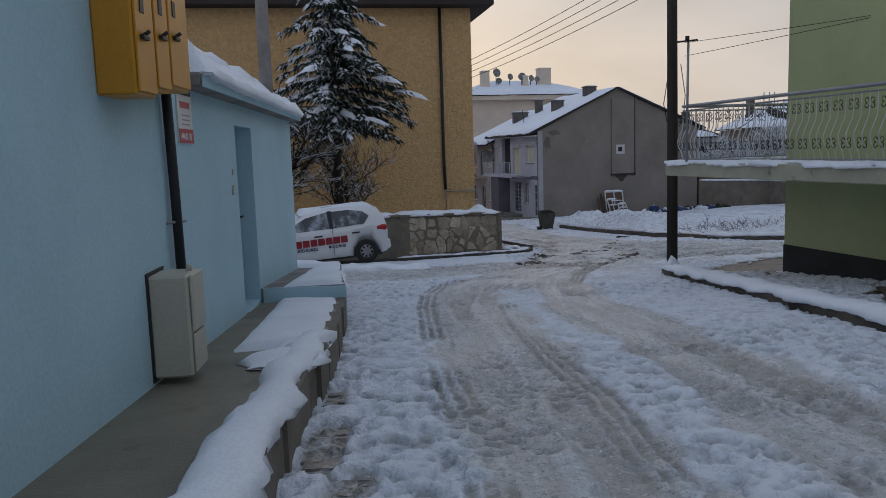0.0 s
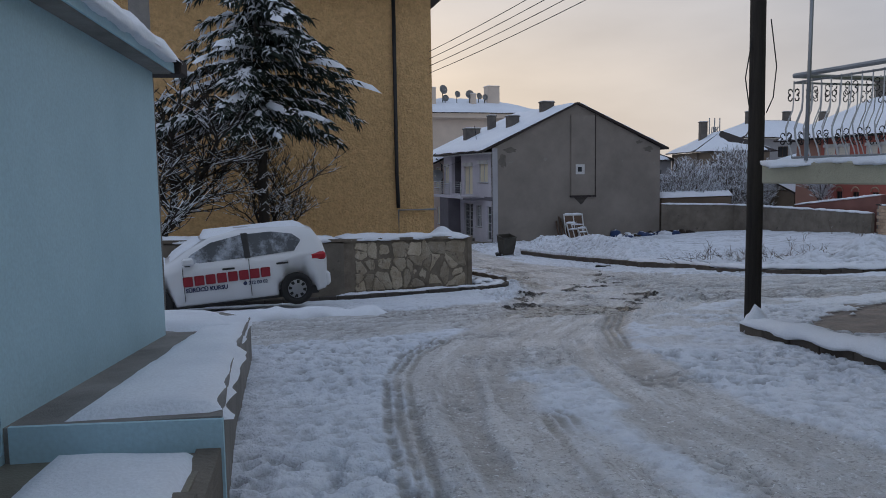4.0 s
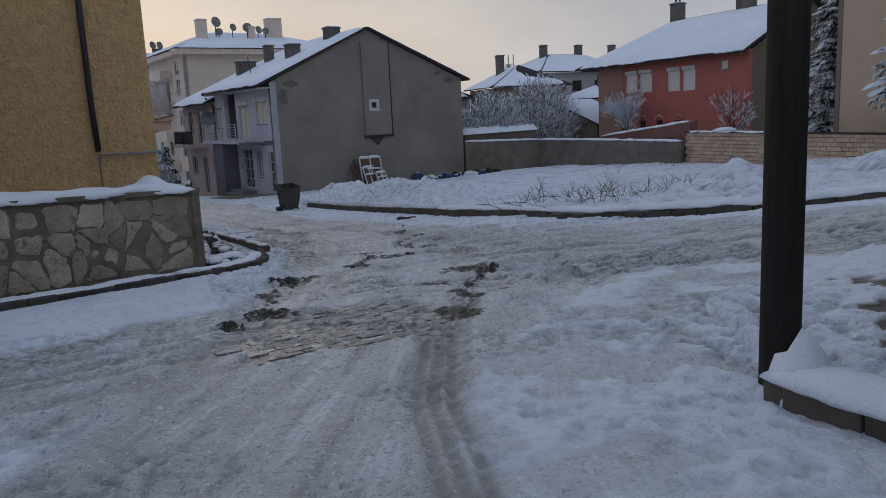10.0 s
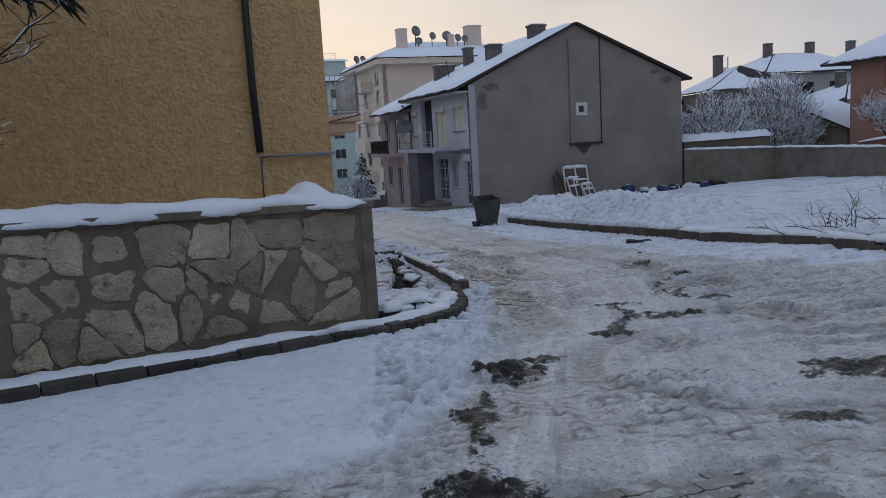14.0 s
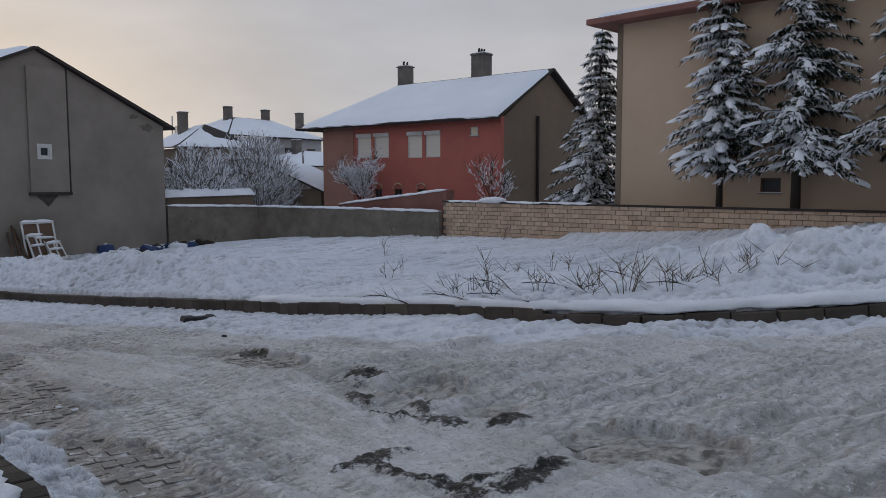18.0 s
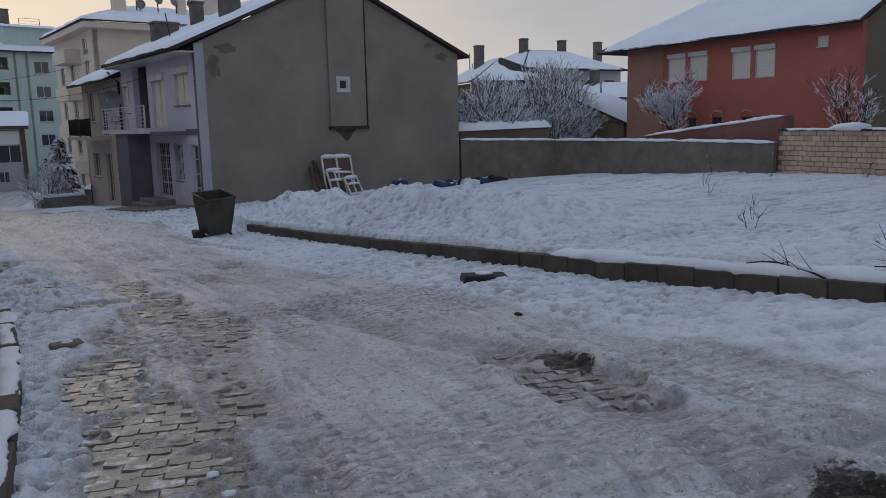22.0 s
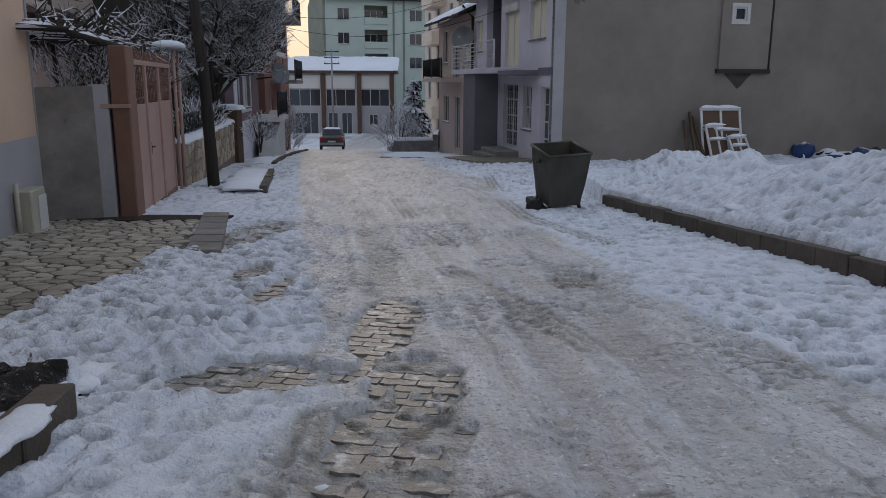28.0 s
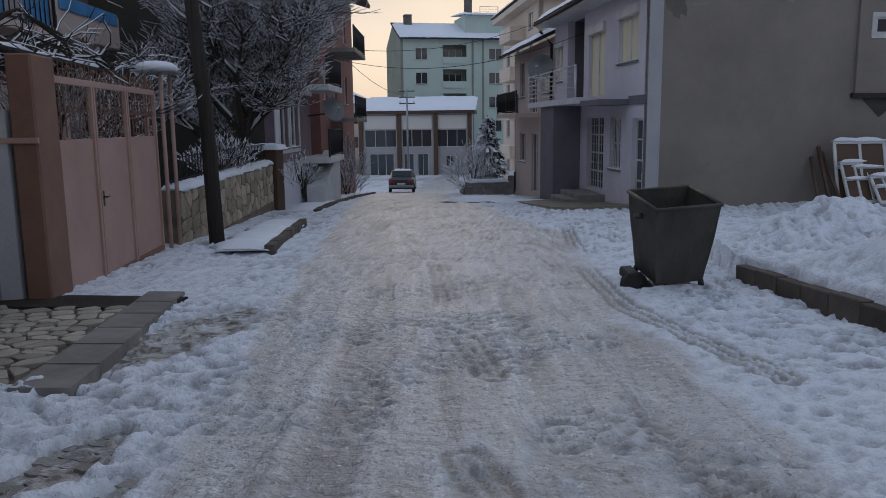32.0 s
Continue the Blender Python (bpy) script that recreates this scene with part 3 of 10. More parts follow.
MUD_LINES = [[(5.1, 21.5), (5.2, 21.0), (4.45, 19.8), (4.4, 19.4), (4.05, 18.8), (3.95, 18.3)], [(2.92, 22.2), (2.5, 21.1), (2.4, 20.0), (2.0, 19.5)], [(3.25, 22.55), (2.92, 22.2)], [(6.05, 27.0), (5.66, 26.5), (5.43, 25.87), (5.45, 25.42), (5.48, 25.06), (5.72, 24.9)], [(4.62, 25.1), (4.53, 24.8), (4.56, 24.4), (4.9, 24.1)], [(4.12, 23.5), (4.5, 24.2), (4.98, 23.9)], [(5.5, 25.5), (5.75, 25.9)]]
PATIO = [(-0.5, 36.1), (2.05, 36.0), (1.85, 37.5), (1.27, 40.3), (0.75, 42.0), (0.5, 42.9), (-1.7, 42.7)]
PLAZA = [(4.62, -6), (4.62, 15.0), (5.6, 17.2), (8.5, 18.2), (16, 16.5), (16, -6)]
MOUNDS = [(8.3, 46.6, 0.30, 0.9), (9.2, 48.2, 0.36, 1.1), (8.75, 43.8, 0.42, 1.0), (9.35, 41.6, 0.54, 1.15), (9.9, 39.8, 0.46, 1.1), (10.5, 38.2, 0.30, 1.1), (11.0, 36.6, 0.22, 1.2), (11.6, 40.0, 0.2, 1.5), (9.9, 36.2, 0.16, 1.0),
          (12.6, 25.3, 0.34, 0.8), (13.6, 26.7, 0.36, 0.8), (15.2, 27.0, 0.24, 0.8), (14.6, 25.5, 0.26, 0.8), (16.9, 26.9, 0.20, 0.9), (16.6, 25.4, 0.26, 0.9), (18.4, 26.2, 0.30, 0.9), (20.0, 26.0, 0.26, 0.8), (12.3, 27.4, 0.24, 0.5), (11.3, 25.6, 0.12, 0.6), (11.6, 26.6, 0.16, 0.5)]
PIT = [(-0.6, 28.6), (2.85, 28.6), (2.68, 32.6), (2.4, 35.6), (0.2, 36.0), (-0.6, 33.5)]


def bare_at(x, y):
    """How far the snow is worn down to the pavers, 0 to 1."""
    jag = 0.9 * (vnoise(x, y, 2.2, 21) - 0.5) + 0.9 * (vnoise(x, y, 5.5, 20) - 0.5)
    best = np.zeros(np.shape(x))
    for bx, by, hw, hl in BARE:
        q = ((x - bx) / hw) ** 2 + ((y - by) / hl) ** 2
        best = np.maximum(best, sstep(1.45, 0.65, q + jag))
    return best


def spread(lo, a, b, hi, step, near_grow, near_end):
    """Coordinates with an even fine step from a to b, growing outwards to lo and hi, slowly at first."""
    mid = list(np.arange(a, b + step / 2, step))
    out, s, v = [], step, b
    while v < hi:
        s *= near_grow if v < near_end else 1.08
        v += s
        out.append(min(v, hi))
    left, s, v = [], step, a
    while v > lo:
        s *= 1.07
        v -= s
        left.append(max(v, lo))
    return np.array(left[::-1] + mid + out)


gx = spread(-900, -1.6, 7.0, 900, 0.025, 1.018, 13.0)
gy = spread(-300, 1.6, 43.0, 1500, 0.030, 1.03, 52.0)
X, Y = np.meshgrid(gx, gy)
Z = base_z(X, Y)
near = (X > -40) & (X < 60) & (Y > -20) & (Y < 130)
dl, dr = seg_dist(X, Y, SIDE_L), seg_dist(X, Y, SIDE_R)
mid_x = np.interp(gy, [p[1] for p in TRACK], [p[0] for p in TRACK])[:, None]
side = X - mid_x
wob = vnoise(X, Y, 0.7, 1) * 0.7 + vnoise(X, Y, 2.1, 2) * 0.5 - 0.6
wob2 = 0.30 * (vnoise(X, Y, 1.1, 6) - 0.5) + 0.16 * (vnoise(X, Y, 4.0, 7) - 0.5)
el, er = (np.interp(gy, EDGE_Y, e_)[:, None] for e_ in (EDGE_L, EDGE_R))
road = sstep(-0.22, 0.20, np.minimum(X - el, er - X) + wob2)
packed = np.maximum.reduce([road, sstep(2.0, 1.4, dl + wob), sstep(2.6, 1.7, dr + wob), sstep(3.5, 2.5, seg_dist(X, Y, CROSS))])
# patches of softer snow left on the packed surface
combed = vnoise(side + 0.12 * (vnoise(X, Y, 0.6, 9) - 0.5), Y * 0.10, 4.5, 3) * 0.6 + vnoise(side, Y * 0.16, 11.0, 8) * 0.4
packed *= 1 - 0.42 * sstep(0.50, 0.66, combed) * (0.4 + 0.6 * vnoise(X, Y, 1.6, 10))
packed *= 1 - 0.75 * sstep(0.42, 0.12, seg_dist(X, Y, STRIP) + 0.35 * (vnoise(X, Y, 2.4, 5) - 0.5)) * sstep(14.5, 12.0, Y)
ruts = np.zeros_like(X)
lines = np.zeros_like(X)
shoulder = np.zeros_like(X)
drift = 0.10 * (vnoise(X, Y, 0.5, 4) - 0.5) + 0.07 * (vnoise(X, Y, 2.4, 44) - 0.5)
for k_, (line, half, how) in enumerate(BANDS):
    e_ = np.abs(seg_dist(X, Y, line) + drift)
    on = how * (0.35 + 0.65 * sstep(0.30, 0.55, vnoise(X, Y, 0.45, 60 + k_)))
    ruts = np.maximum(ruts, sstep(half * 1.25, half * 0.65, e_) * on)
    shoulder = np.maximum(shoulder, sstep(0.10, 0.02, np.abs(e_ - half * 1.35)) * on)
for line, offs in ((SIDE_L, (0.2, 0.7, 1.2)), (SIDE_R, (0.1, 0.5, 0.95, 1.4, 1.9))):
    d = seg_dist(X, Y, line) + 3.0 * drift
    for o in offs:
        e_ = np.abs(d - o)
        ruts = np.maximum(ruts, 0.8 * sstep(0.16, 0.07, e_) * sstep(0.3, 0.6, vnoise(X, Y, 0.33, 80 + int(10 * o))))
        shoulder = np.maximum(shoulder, sstep(0.10, 0.02, np.abs(e_ - 0.19)))
for k_, line in enumerate(TYRES):
    d = seg_dist(X, Y, line) + 0.2 * drift
    on = sstep(0.28, 0.45, vnoise(X, Y, 0.7, 90 + k_))
    for o in (0.0, 0.10):
        lines = np.maximum(lines, sstep(0.050, 0.018, np.abs(d - o)) * on)
n_pre = vnoise(X, Y, 3.4, 54)
lot = inside(X, Y, LOT)
lot_d = seg_dist(X, Y, LOT_KERB)
lot_w = np.where(lot, sstep(0.0, 0.10, lot_d), 0.0)
plaza = inside(X, Y, PLAZA)
pit = inside(X, Y, PIT)
# half-trodden snow between the bend and the pole
packed = np.maximum(packed, 0.62 * sstep(0.40, 0.60, vnoise(X, Y, 1.3, 53) * 0.5 + n_pre * 0.5) * (X > 2) * (X < 9) * sstep(13, 15, Y) * sstep(23, 21, Y))
packed = np.where(lot | plaza, 0, packed)
ruts = np.where(lot | plaza, 0, ruts)
shoulder = np.where(lot | plaza, 0, shoulder)
lines = np.where(lot | plaza | ~near, 0, lines)
n_a, n_b, n_c = vnoise(X, Y, 3.6, 11), vnoise(X, Y, 7.5, 12), vnoise(X, Y, 15.0, 14)
fine = n_a * 0.45 + n_b * 0.35 + n_c * 0.20
ridge = 1 - np.abs(2 * vnoise(X, Y, 5.2, 15) - 1)
ridge2 = 1 - np.abs(2 * vnoise(X * 1.0 + 0.3 * n_a, Y * 0.75, 9.0, 16) - 1)


def dents(x, y, size, seed, share, stretch=1.0):
    """Distance to the nearest of scattered prints, in units of the cell; a share of the cells holds one."""
    u, v = x / size + 4000.0, y / (size * stretch) + 4000.0
    i, j = np.floor(u).astype(int), np.floor(v).astype(int)
    ga, gb, gc = (lattice(seed + k, (256, 256)) for k in range(3))
    best = np.full(np.shape(x), 9.0)
    for di in (-1, 0, 1):
        for dj in (-1, 0, 1):
            ii, jj = (i + di) % 256, (j + dj) % 256
            q = np.hypot(i + di + ga[ii, jj] - u, j + dj + gb[ii, jj] - v)
            best = np.minimum(best, np.where(gc[ii, jj] < share, q * (0.75 + 0.7 * gc[ii, jj]), 9.0))
    return best


fresh = np.clip(1 - packed, 0, 1)
bend = 0.05 * (n_a - 0.5)
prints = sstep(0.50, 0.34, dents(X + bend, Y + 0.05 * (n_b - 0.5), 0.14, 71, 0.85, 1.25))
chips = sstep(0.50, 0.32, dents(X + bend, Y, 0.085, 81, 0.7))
crumb = np.clip(1 - 1.4 * dents(X, Y + bend, 0.095, 91, 0.8) ** 2, 0, 1)
trod = np.where(lot, 0.5 + 0.5 * sstep(0.5, 0.7, vnoise(X, Y, 0.5, 45)), 0.45 + 0.55 * sstep(0.3, 0.5, vnoise(X, Y, 0.55, 46)))
trod = np.where((X < 2.6) & (Y > 20.3) & (Y < 24.5) & (X < EDGE_L[13] - 0.7), 0.12, trod)
trod = np.where((X > 4.6) & (dr < 3.6) & ~lot, 0.22 * trod, trod)
lump = 0.75 + 0.25 * ridge * n_a + 0.30 * (n_b - 0.5) + 0.14 * crumb * sstep(0.45, 0.65, n_a) - trod * (1.0 * prints + 0.35 * chips)
calm = 1 - 0.75 * sstep(4.4, 5.2, X) * sstep(20.5, 22.5, Y) * sstep(33, 29, Y)
slab = 0.016 * fine + 0.014 * ridge2 * n_a + 0.016 * n_c - 0.024 * calm * chips * sstep(0.46, 0.64, vnoise(X, Y, 1.4, 47)) + 0.014 * calm * crumb * sstep(0.50, 0.68, vnoise(X, Y, 1.1, 48))
Z = Z + np.where(near, 0.030 + fresh * (np.where(lot, 0.060, 0.046) * lump + 0.02 * vnoise(X, Y, 1.1, 13)) + (1 - fresh) * (slab + 0.030 * (combed - 0.5)) - 0.020 * ruts + 0.018 * shoulder * (0.3 + n_b), 0)
bare = np.where(lot | plaza, 0, bare_at(X, Y))
# rows of pavers telling through the ice
zig = np.abs(((X / 0.21) % 1.0) - 0.5) * 0.05
rows_ = (0.5 + 0.5 * np.cos(2 * np.pi * (Y + 0.16 * X + zig + 0.03 * n_a) / 0.118)) ** 4
heads = (0.5 + 0.5 * np.cos(2 * np.pi * (X + 0.111 * (np.floor((Y + 0.16 * X + zig) / 0.118) % 2)) / 0.222)) ** 24
telling = np.clip(sstep(0.45, 0.62, vnoise(X, Y, 0.8, 50) * 0.6 + n_b * 0.4) * sstep(17.5, 19.5, Y) + 0.6 * ruts * sstep(17, 19, Y), 0, 1)
rows_ = np.maximum(rows_, 0.8 * heads) * np.where(near, (0.45 + 0.55 * calm) * (1 - fresh) * telling * (1 - 0.6 * sstep(36, 40, Y)), 0)
Z -= 0.0065 * rows_
over = Y - np.interp(gx, [p[0] for p in SIDE_R], [p[1] for p in SIDE_R])[None, :] - 0.25 * drift
streak = vnoise(X * 0.10, over, 3.4, 17) * 0.6 + vnoise(X * 0.16, over, 7.5, 18) * 0.4
Z += np.where(near & ~lot & (X > 4.6) & (Y < 31), 0.055 * sstep(0.45, 0.68, streak) * (0.75 + 0.4 * (n_a - 0.3) + 0.3 * n_c) * sstep(4.6, 6.6, X) * sstep(31, 28, Y), 0)
Z += (1 - calm) * (0.022 * vnoise(X * 0.22, over, 13.0, 19) + 0.020 * sstep(0.52, 0.72, vnoise(X * 0.4, over, 9.0, 28)) * n_c)
# broken clods of snow: beside the flagged yard, round the wall's corner and at the junction
for hx_, hy_, hr_, hh_ in ((2.55, 36.7, 0.5, 0.06), (2.15, 37.3, 0.4, 0.05), (2.9, 37.2, 0.35, 0.04), (2.3, 38.2, 0.4, 0.03), (5.3, 19.6, 0.35, 0.07), (5.6, 20.0, 0.3, 0.08), (4.75, 18.9, 0.4, 0.06), (5.9, 21.2, 0.5, 0.06),
                           (4.1, 21.5, 0.4, 0.05), (3.75, 21.1, 0.35, 0.05), (2.7, 23.3, 0.4, 0.08), (2.5, 22.4, 0.4, 0.08), (2.95, 24.2, 0.3, 0.07), (2.0, 21.4, 0.4, 0.06), (3.3, 25.3, 0.25, 0.06), (3.35, 27.0, 0.25, 0.06), (2.7, 36.2, 0.3, 0.03)):
    Z += hh_ * sstep(1.35, 0.5, np.hypot(X - hx_, Y - hy_) / hr_ + 1.1 * (n_a - 0.5)) * (0.25 + 1.0 * crumb)
mud = np.zeros_like(X)
for bx, by, hw, hl in MUD:
    q = ((X - bx) / hw) ** 2 + ((Y - by) / hl) ** 2
    mud = np.maximum(mud, 0.92 * sstep(2.3, 0.0, q + 1.4 * (n_b - 0.5) + 1.2 * (n_a - 0.5)))
for line in MUD_LINES:
    mud = np.maximum(mud, 0.8 * sstep(0.15, 0.02, seg_dist(X, Y, line) + 0.10 * (n_b - 0.5)) * sstep(0.25, 0.5, n_a))
Z += lot_w * (0.20 * sstep(9.0, 2.0, lot_d) + 0.05 * vnoise(X, Y, 0.6, 23) + 0.05 * vnoise(X, Y, 1.9, 24))
for mx, my, mh, mr in MOUNDS:
    q = np.hypot(X - mx, Y - my) / mr
    Z += lot_w * sstep(0.0, 0.6, lot_d) * mh * np.exp(-q ** 2) * (0.80 + 0.40 * vnoise(X, Y, 2.0, 25))
mound_mask = sum(np.exp(-(np.hypot(X - mx, Y - my) / mr) ** 2) for mx, my, mh, mr in MOUNDS)
clods = np.clip(1 - 1.1 * dents(X + 0.1 * n_a, Y + 0.1 * n_b, 0.30, 101, 0.85) ** 2, 0, 1)
Z += lot_w * np.clip(mound_mask, 0, 1) * (0.20 * (np.clip(vnoise(X, Y, 2.6, 26), 0.3, 1) - 0.3) + 0.10 * np.clip(vnoise(X, Y, 5.0, 30) - 0.4, 0, 1) + 0.11 * clods + 0.02 * crumb * sstep(0.4, 0.6, n_a))
Z = np.where(plaza, base_z(X, Y) + 0.10, Z)
Z = np.where(pit, base_z(X, Y) - 0.22 + 0.30 * sstep(32.4, 33.6, Y) + 0.16 * vnoise(X, Y, 1.8, 27) + 0.05 * lump, Z)
Z -= 0.020 * lines
worn_z = base_z(X, Y) + 0.004 + 0.034 * sstep(0.54, 0.70, vnoise(X, Y, 2.3, 49) * 0.5 + n_b * 0.5) + 0.03 * (n_c > 0.74) * sstep(0.5, 0.62, n_a)
worn_w = sstep(0.12, 0.45, bare)
Z = Z * (1 - worn_w) + worn_z * worn_w
flags = inside(X, Y, PATIO)
Z = np.where(flags, base_z(X, Y) + 0.062, Z)
Z += 0.034 * mud * (0.1 + crumb)
# the ditch along the left kerb and cleared strips stay bare; under houses the sheet lies a little lower
plaza_level = (vnoise(X, Y, 0.8, 29) + 0.7 * sstep(1.0, 0.2, np.abs(X - 4.9)) * (Y < 14) + 0.6 * sstep(1.6, 0.2, seg_dist(X, Y, PLAZA[1:5])) * (Y > 13) + 0.30 * (n_b - 0.5) + 0.35 * (n_a - 0.5))
plaza_snow = plaza & (plaza_level > 0.72)
kind_snow = np.where(flags, 0.0, np.where(plaza, sstep(0.58, 0.80, plaza_level), fresh))
Z = np.where(plaza, Z + (0.02 + 0.045 * lump) * sstep(0.60, 0.82, plaza_level) + 0.006 * n_b, Z)
yard_edge = np.interp(gy, (36, 37.6, 38.9, 40.0, 40.7), (0.7, 1.15, 1.2, 0.95, 1.35))[:, None]
yard = sstep(0.0, 0.22, X - yard_edge + 0.35 * (n_a - 0.5) + 0.2 * (n_b - 0.5)) * sstep(40.75, 40.35, Y + 0.3 * (n_a - 0.5)) * sstep(35.6, 36.2, Y) * sstep(0.40, 0.0, np.where(flags, 0, seg_dist(X, Y, PATIO)))
Z = Z * (1 - yard) + (base_z(X, Y) + 0.105 + 0.055 * lump) * yard
kind_snow = np.maximum(kind_snow, yard)
slab_zone = inside(X, Y, [(1.15, 28.1), (2.05, 28.1), (2.24, 31.0), (2.3, 32.2), (2.2, 34.35), (1.55, 34.3), (1.3, 32.5)])
slab_snow = vnoise(X, Y, 1.6, 52) * 0.55 + n_a * 0.3 + n_b * 0.15
Z = np.where(slab_zone, base_z(X, Y) + 0.02 + 0.22 * (slab_snow - 0.46) + 0.02 * crumb, Z)
kind_snow = np.where(slab_zone, 1.0, kind_snow)
pit_bare = pit & ~slab_zone & (vnoise(X, Y, 1.9, 31) * 0.6 + vnoise(X, Y, 5.0, 32) * 0.4 > 0.31 + 0.10 * sstep(33, 34.5, Y) * (X > 1.2))
mud = np.maximum(mud, np.where(pit_bare, 0.95, 0))
nx, ny = len(gx), len(gy)
gv = np.stack([X.ravel(), Y.ravel(), Z.ravel()], 1)
idx = np.arange(nx * ny).reshape(ny, nx)
gf = np.stack([idx[:-1, :-1].ravel(), idx[:-1, 1:].ravel(), idx[1:, 1:].ravel(), idx[1:, :-1].ravel()], 1)
me = bpy.data.meshes.new("ground")
me.vertices.add(len(gv))
me.vertices.foreach_set("co", gv.ravel())
me.loops.add(gf.size)
me.loops.foreach_set("vertex_index", gf.ravel())
me.polygons.add(len(gf))
me.polygons.foreach_set("loop_start", np.arange(0, gf.size, 4))
me.polygons.foreach_set("use_smooth", np.ones(len(gf), bool))
# last mask marks prints and chips, for slush and shade painted into the dents
for nm, arr in (("fresh_snow", kind_snow), ("worn", bare), ("mud", mud), ("paved", (plaza | (flags & (yard < 0.5))).astype(float)), ("rut", ruts), ("tread", rows_), ("tyre", lines), ("across", np.where((X > 5.5) & (dr < 3.0), dr, side)), ("along", np.where((X > 5.5) & (dr < 3.0), X, Y)), ("dent_shade", np.clip(trod * fresh * (0.8 * prints + 0.5 * chips) + 0.8 * calm * chips * (1 - fresh) * sstep(0.50, 0.68, vnoise(X, Y, 1.4, 47)), 0, 1))):
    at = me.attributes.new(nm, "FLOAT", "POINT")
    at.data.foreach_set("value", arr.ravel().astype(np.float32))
me.update()
me.validate()


def ground_material():
    m, n, l, b = nodes_of("street_snow")
    geo = n.new("ShaderNodeNewGeometry")

    def attr(nm):
        a = n.new("ShaderNodeAttribute")
        a.attribute_name = nm
        return a.outputs["Fac"]

    def noise_at(scale, detail=4, rough=0.6):
        q = n.new("ShaderNodeTexNoise")
        q.inputs["Scale"].default_value, q.inputs["Detail"].default_value, q.inputs["Roughness"].default_value = scale, detail, rough
        l.new(geo.outputs["Position"], q.inputs["Vector"])
        return q.outputs["Fac"]

    def ramp(v, a, c, lo=0.0, hi=1.0):
        q = n.new("ShaderNodeMapRange")
        for k, w in (("From Min", a), ("From Max", c), ("To Min", lo), ("To Max", hi)):
            q.inputs[k].default_value = w
        l.new(v, q.inputs["Value"])
        return q.outputs["Result"]

    def mix(f, a, c):
        q = n.new("ShaderNodeMix")
        q.data_type = "RGBA"
        for s, v in (("Factor", f), ("A", a), ("B", c)):
            if isinstance(v, tuple):
                q.inputs[s].default_value = (*v, 1)
            elif isinstance(v, float):
                q.inputs[s].default_value = v
            else:
                l.new(v, q.inputs[s])
        return q.outputs["Result"]

    def calc(op, a, c):
        q = n.new("ShaderNodeMath")
        q.operation = op
        q.use_clamp = True
        for i, v in ((0, a), (1, c)):
            if isinstance(v, float):
                q.inputs[i].default_value = v
            else:
                l.new(v, q.inputs[i])
        return q.outputs["Value"]

    clean = mix(ramp(noise_at(1.4), 0.35, 0.7), (0.76, 0.80, 0.87), (0.85, 0.88, 0.94))
    icy = mix(ramp(noise_at(0.9, 5), 0.35, 0.65), (0.54, 0.535, 0.535), (0.66, 0.66, 0.67))
    lane = n.new("ShaderNodeCombineXYZ")
    l.new(attr("across"), lane.inputs[0])
    drag = n.new("ShaderNodeMath")
    drag.operation = "MULTIPLY"
    drag.inputs[1].default_value = 0.08
    l.new(attr("along"), drag.inputs[0])
    l.new(drag.outputs[0], lane.inputs[1])
    wheel = n.new("ShaderNodeTexNoise")
    wheel.inputs["Scale"].default_value, wheel.inputs["Detail"].default_value, wheel.inputs["Roughness"].default_value = 6.0, 7, 0.72
    l.new(lane.outputs[0], wheel.inputs["Vector"])
    icy = mix(ramp(wheel.outputs["Fac"], 0.53, 0.61), icy, (0.74, 0.75, 0.77))
    icy = mix(ramp(wheel.outputs["Fac"], 0.45, 0.36), icy, (0.40, 0.39, 0.385))
    icy = mix(calc("MULTIPLY", attr("rut"), ramp(noise_at(3.0, 6, 0.7), 0.36, 0.56, 0.15, 0.85)), icy, (0.33, 0.315, 0.30))
    icy = mix(calc("MULTIPLY", ramp(noise_at(17, 5, 0.75), 0.52, 0.60), 0.5), icy, (0.34, 0.332, 0.325))
    icy = mix(calc("MULTIPLY", ramp(noise_at(34, 4, 0.7), 0.57, 0.62), 0.6), icy, (0.20, 0.195, 0.19))
    icy = mix(ramp(noise_at(24, 5, 0.75), 0.58, 0.64), icy, (0.82, 0.84, 0.87))
    icy = mix(calc("MULTIPLY", attr("tread"), ramp(noise_at(9, 4), 0.30, 0.44)), icy, (0.14, 0.13, 0.12))
    # dents in ice and snow darkened: slush grey plus their shade in the colour
    icy = mix(calc("MULTIPLY", attr("dent_shade"), ramp(noise_at(2.0, 5, 0.7), 0.35, 0.6)), icy, (0.23, 0.22, 0.21))
    clean = mix(ramp(noise_at(9.0, 5, 0.7), 0.54, 0.64), clean, (0.66, 0.69, 0.75))
    clean = mix(calc("MULTIPLY", attr("dent_shade"), ramp(noise_at(3.0, 5, 0.7), 0.42, 0.56)), clean, (0.36, 0.37, 0.39))
    clean = mix(ramp(noise_at(6.0, 6, 0.75), 0.69, 0.73), clean, (0.20, 0.185, 0.175))
    k = ramp(calc("ADD", calc("MULTIPLY", attr("fresh_snow"), 0.75), calc("MULTIPLY", noise_at(7.0, 6, 0.72), 0.46)), 0.42, 0.80)
    col = mix(k, icy, clean)
    soil = mix(ramp(noise_at(9, 5), 0.40, 0.58), (0.17, 0.155, 0.135), (0.50, 0.485, 0.455))
    col = mix(calc("MULTIPLY", attr("worn"), ramp(noise_at(5.0, 5), 0.30, 0.48)), col, soil)
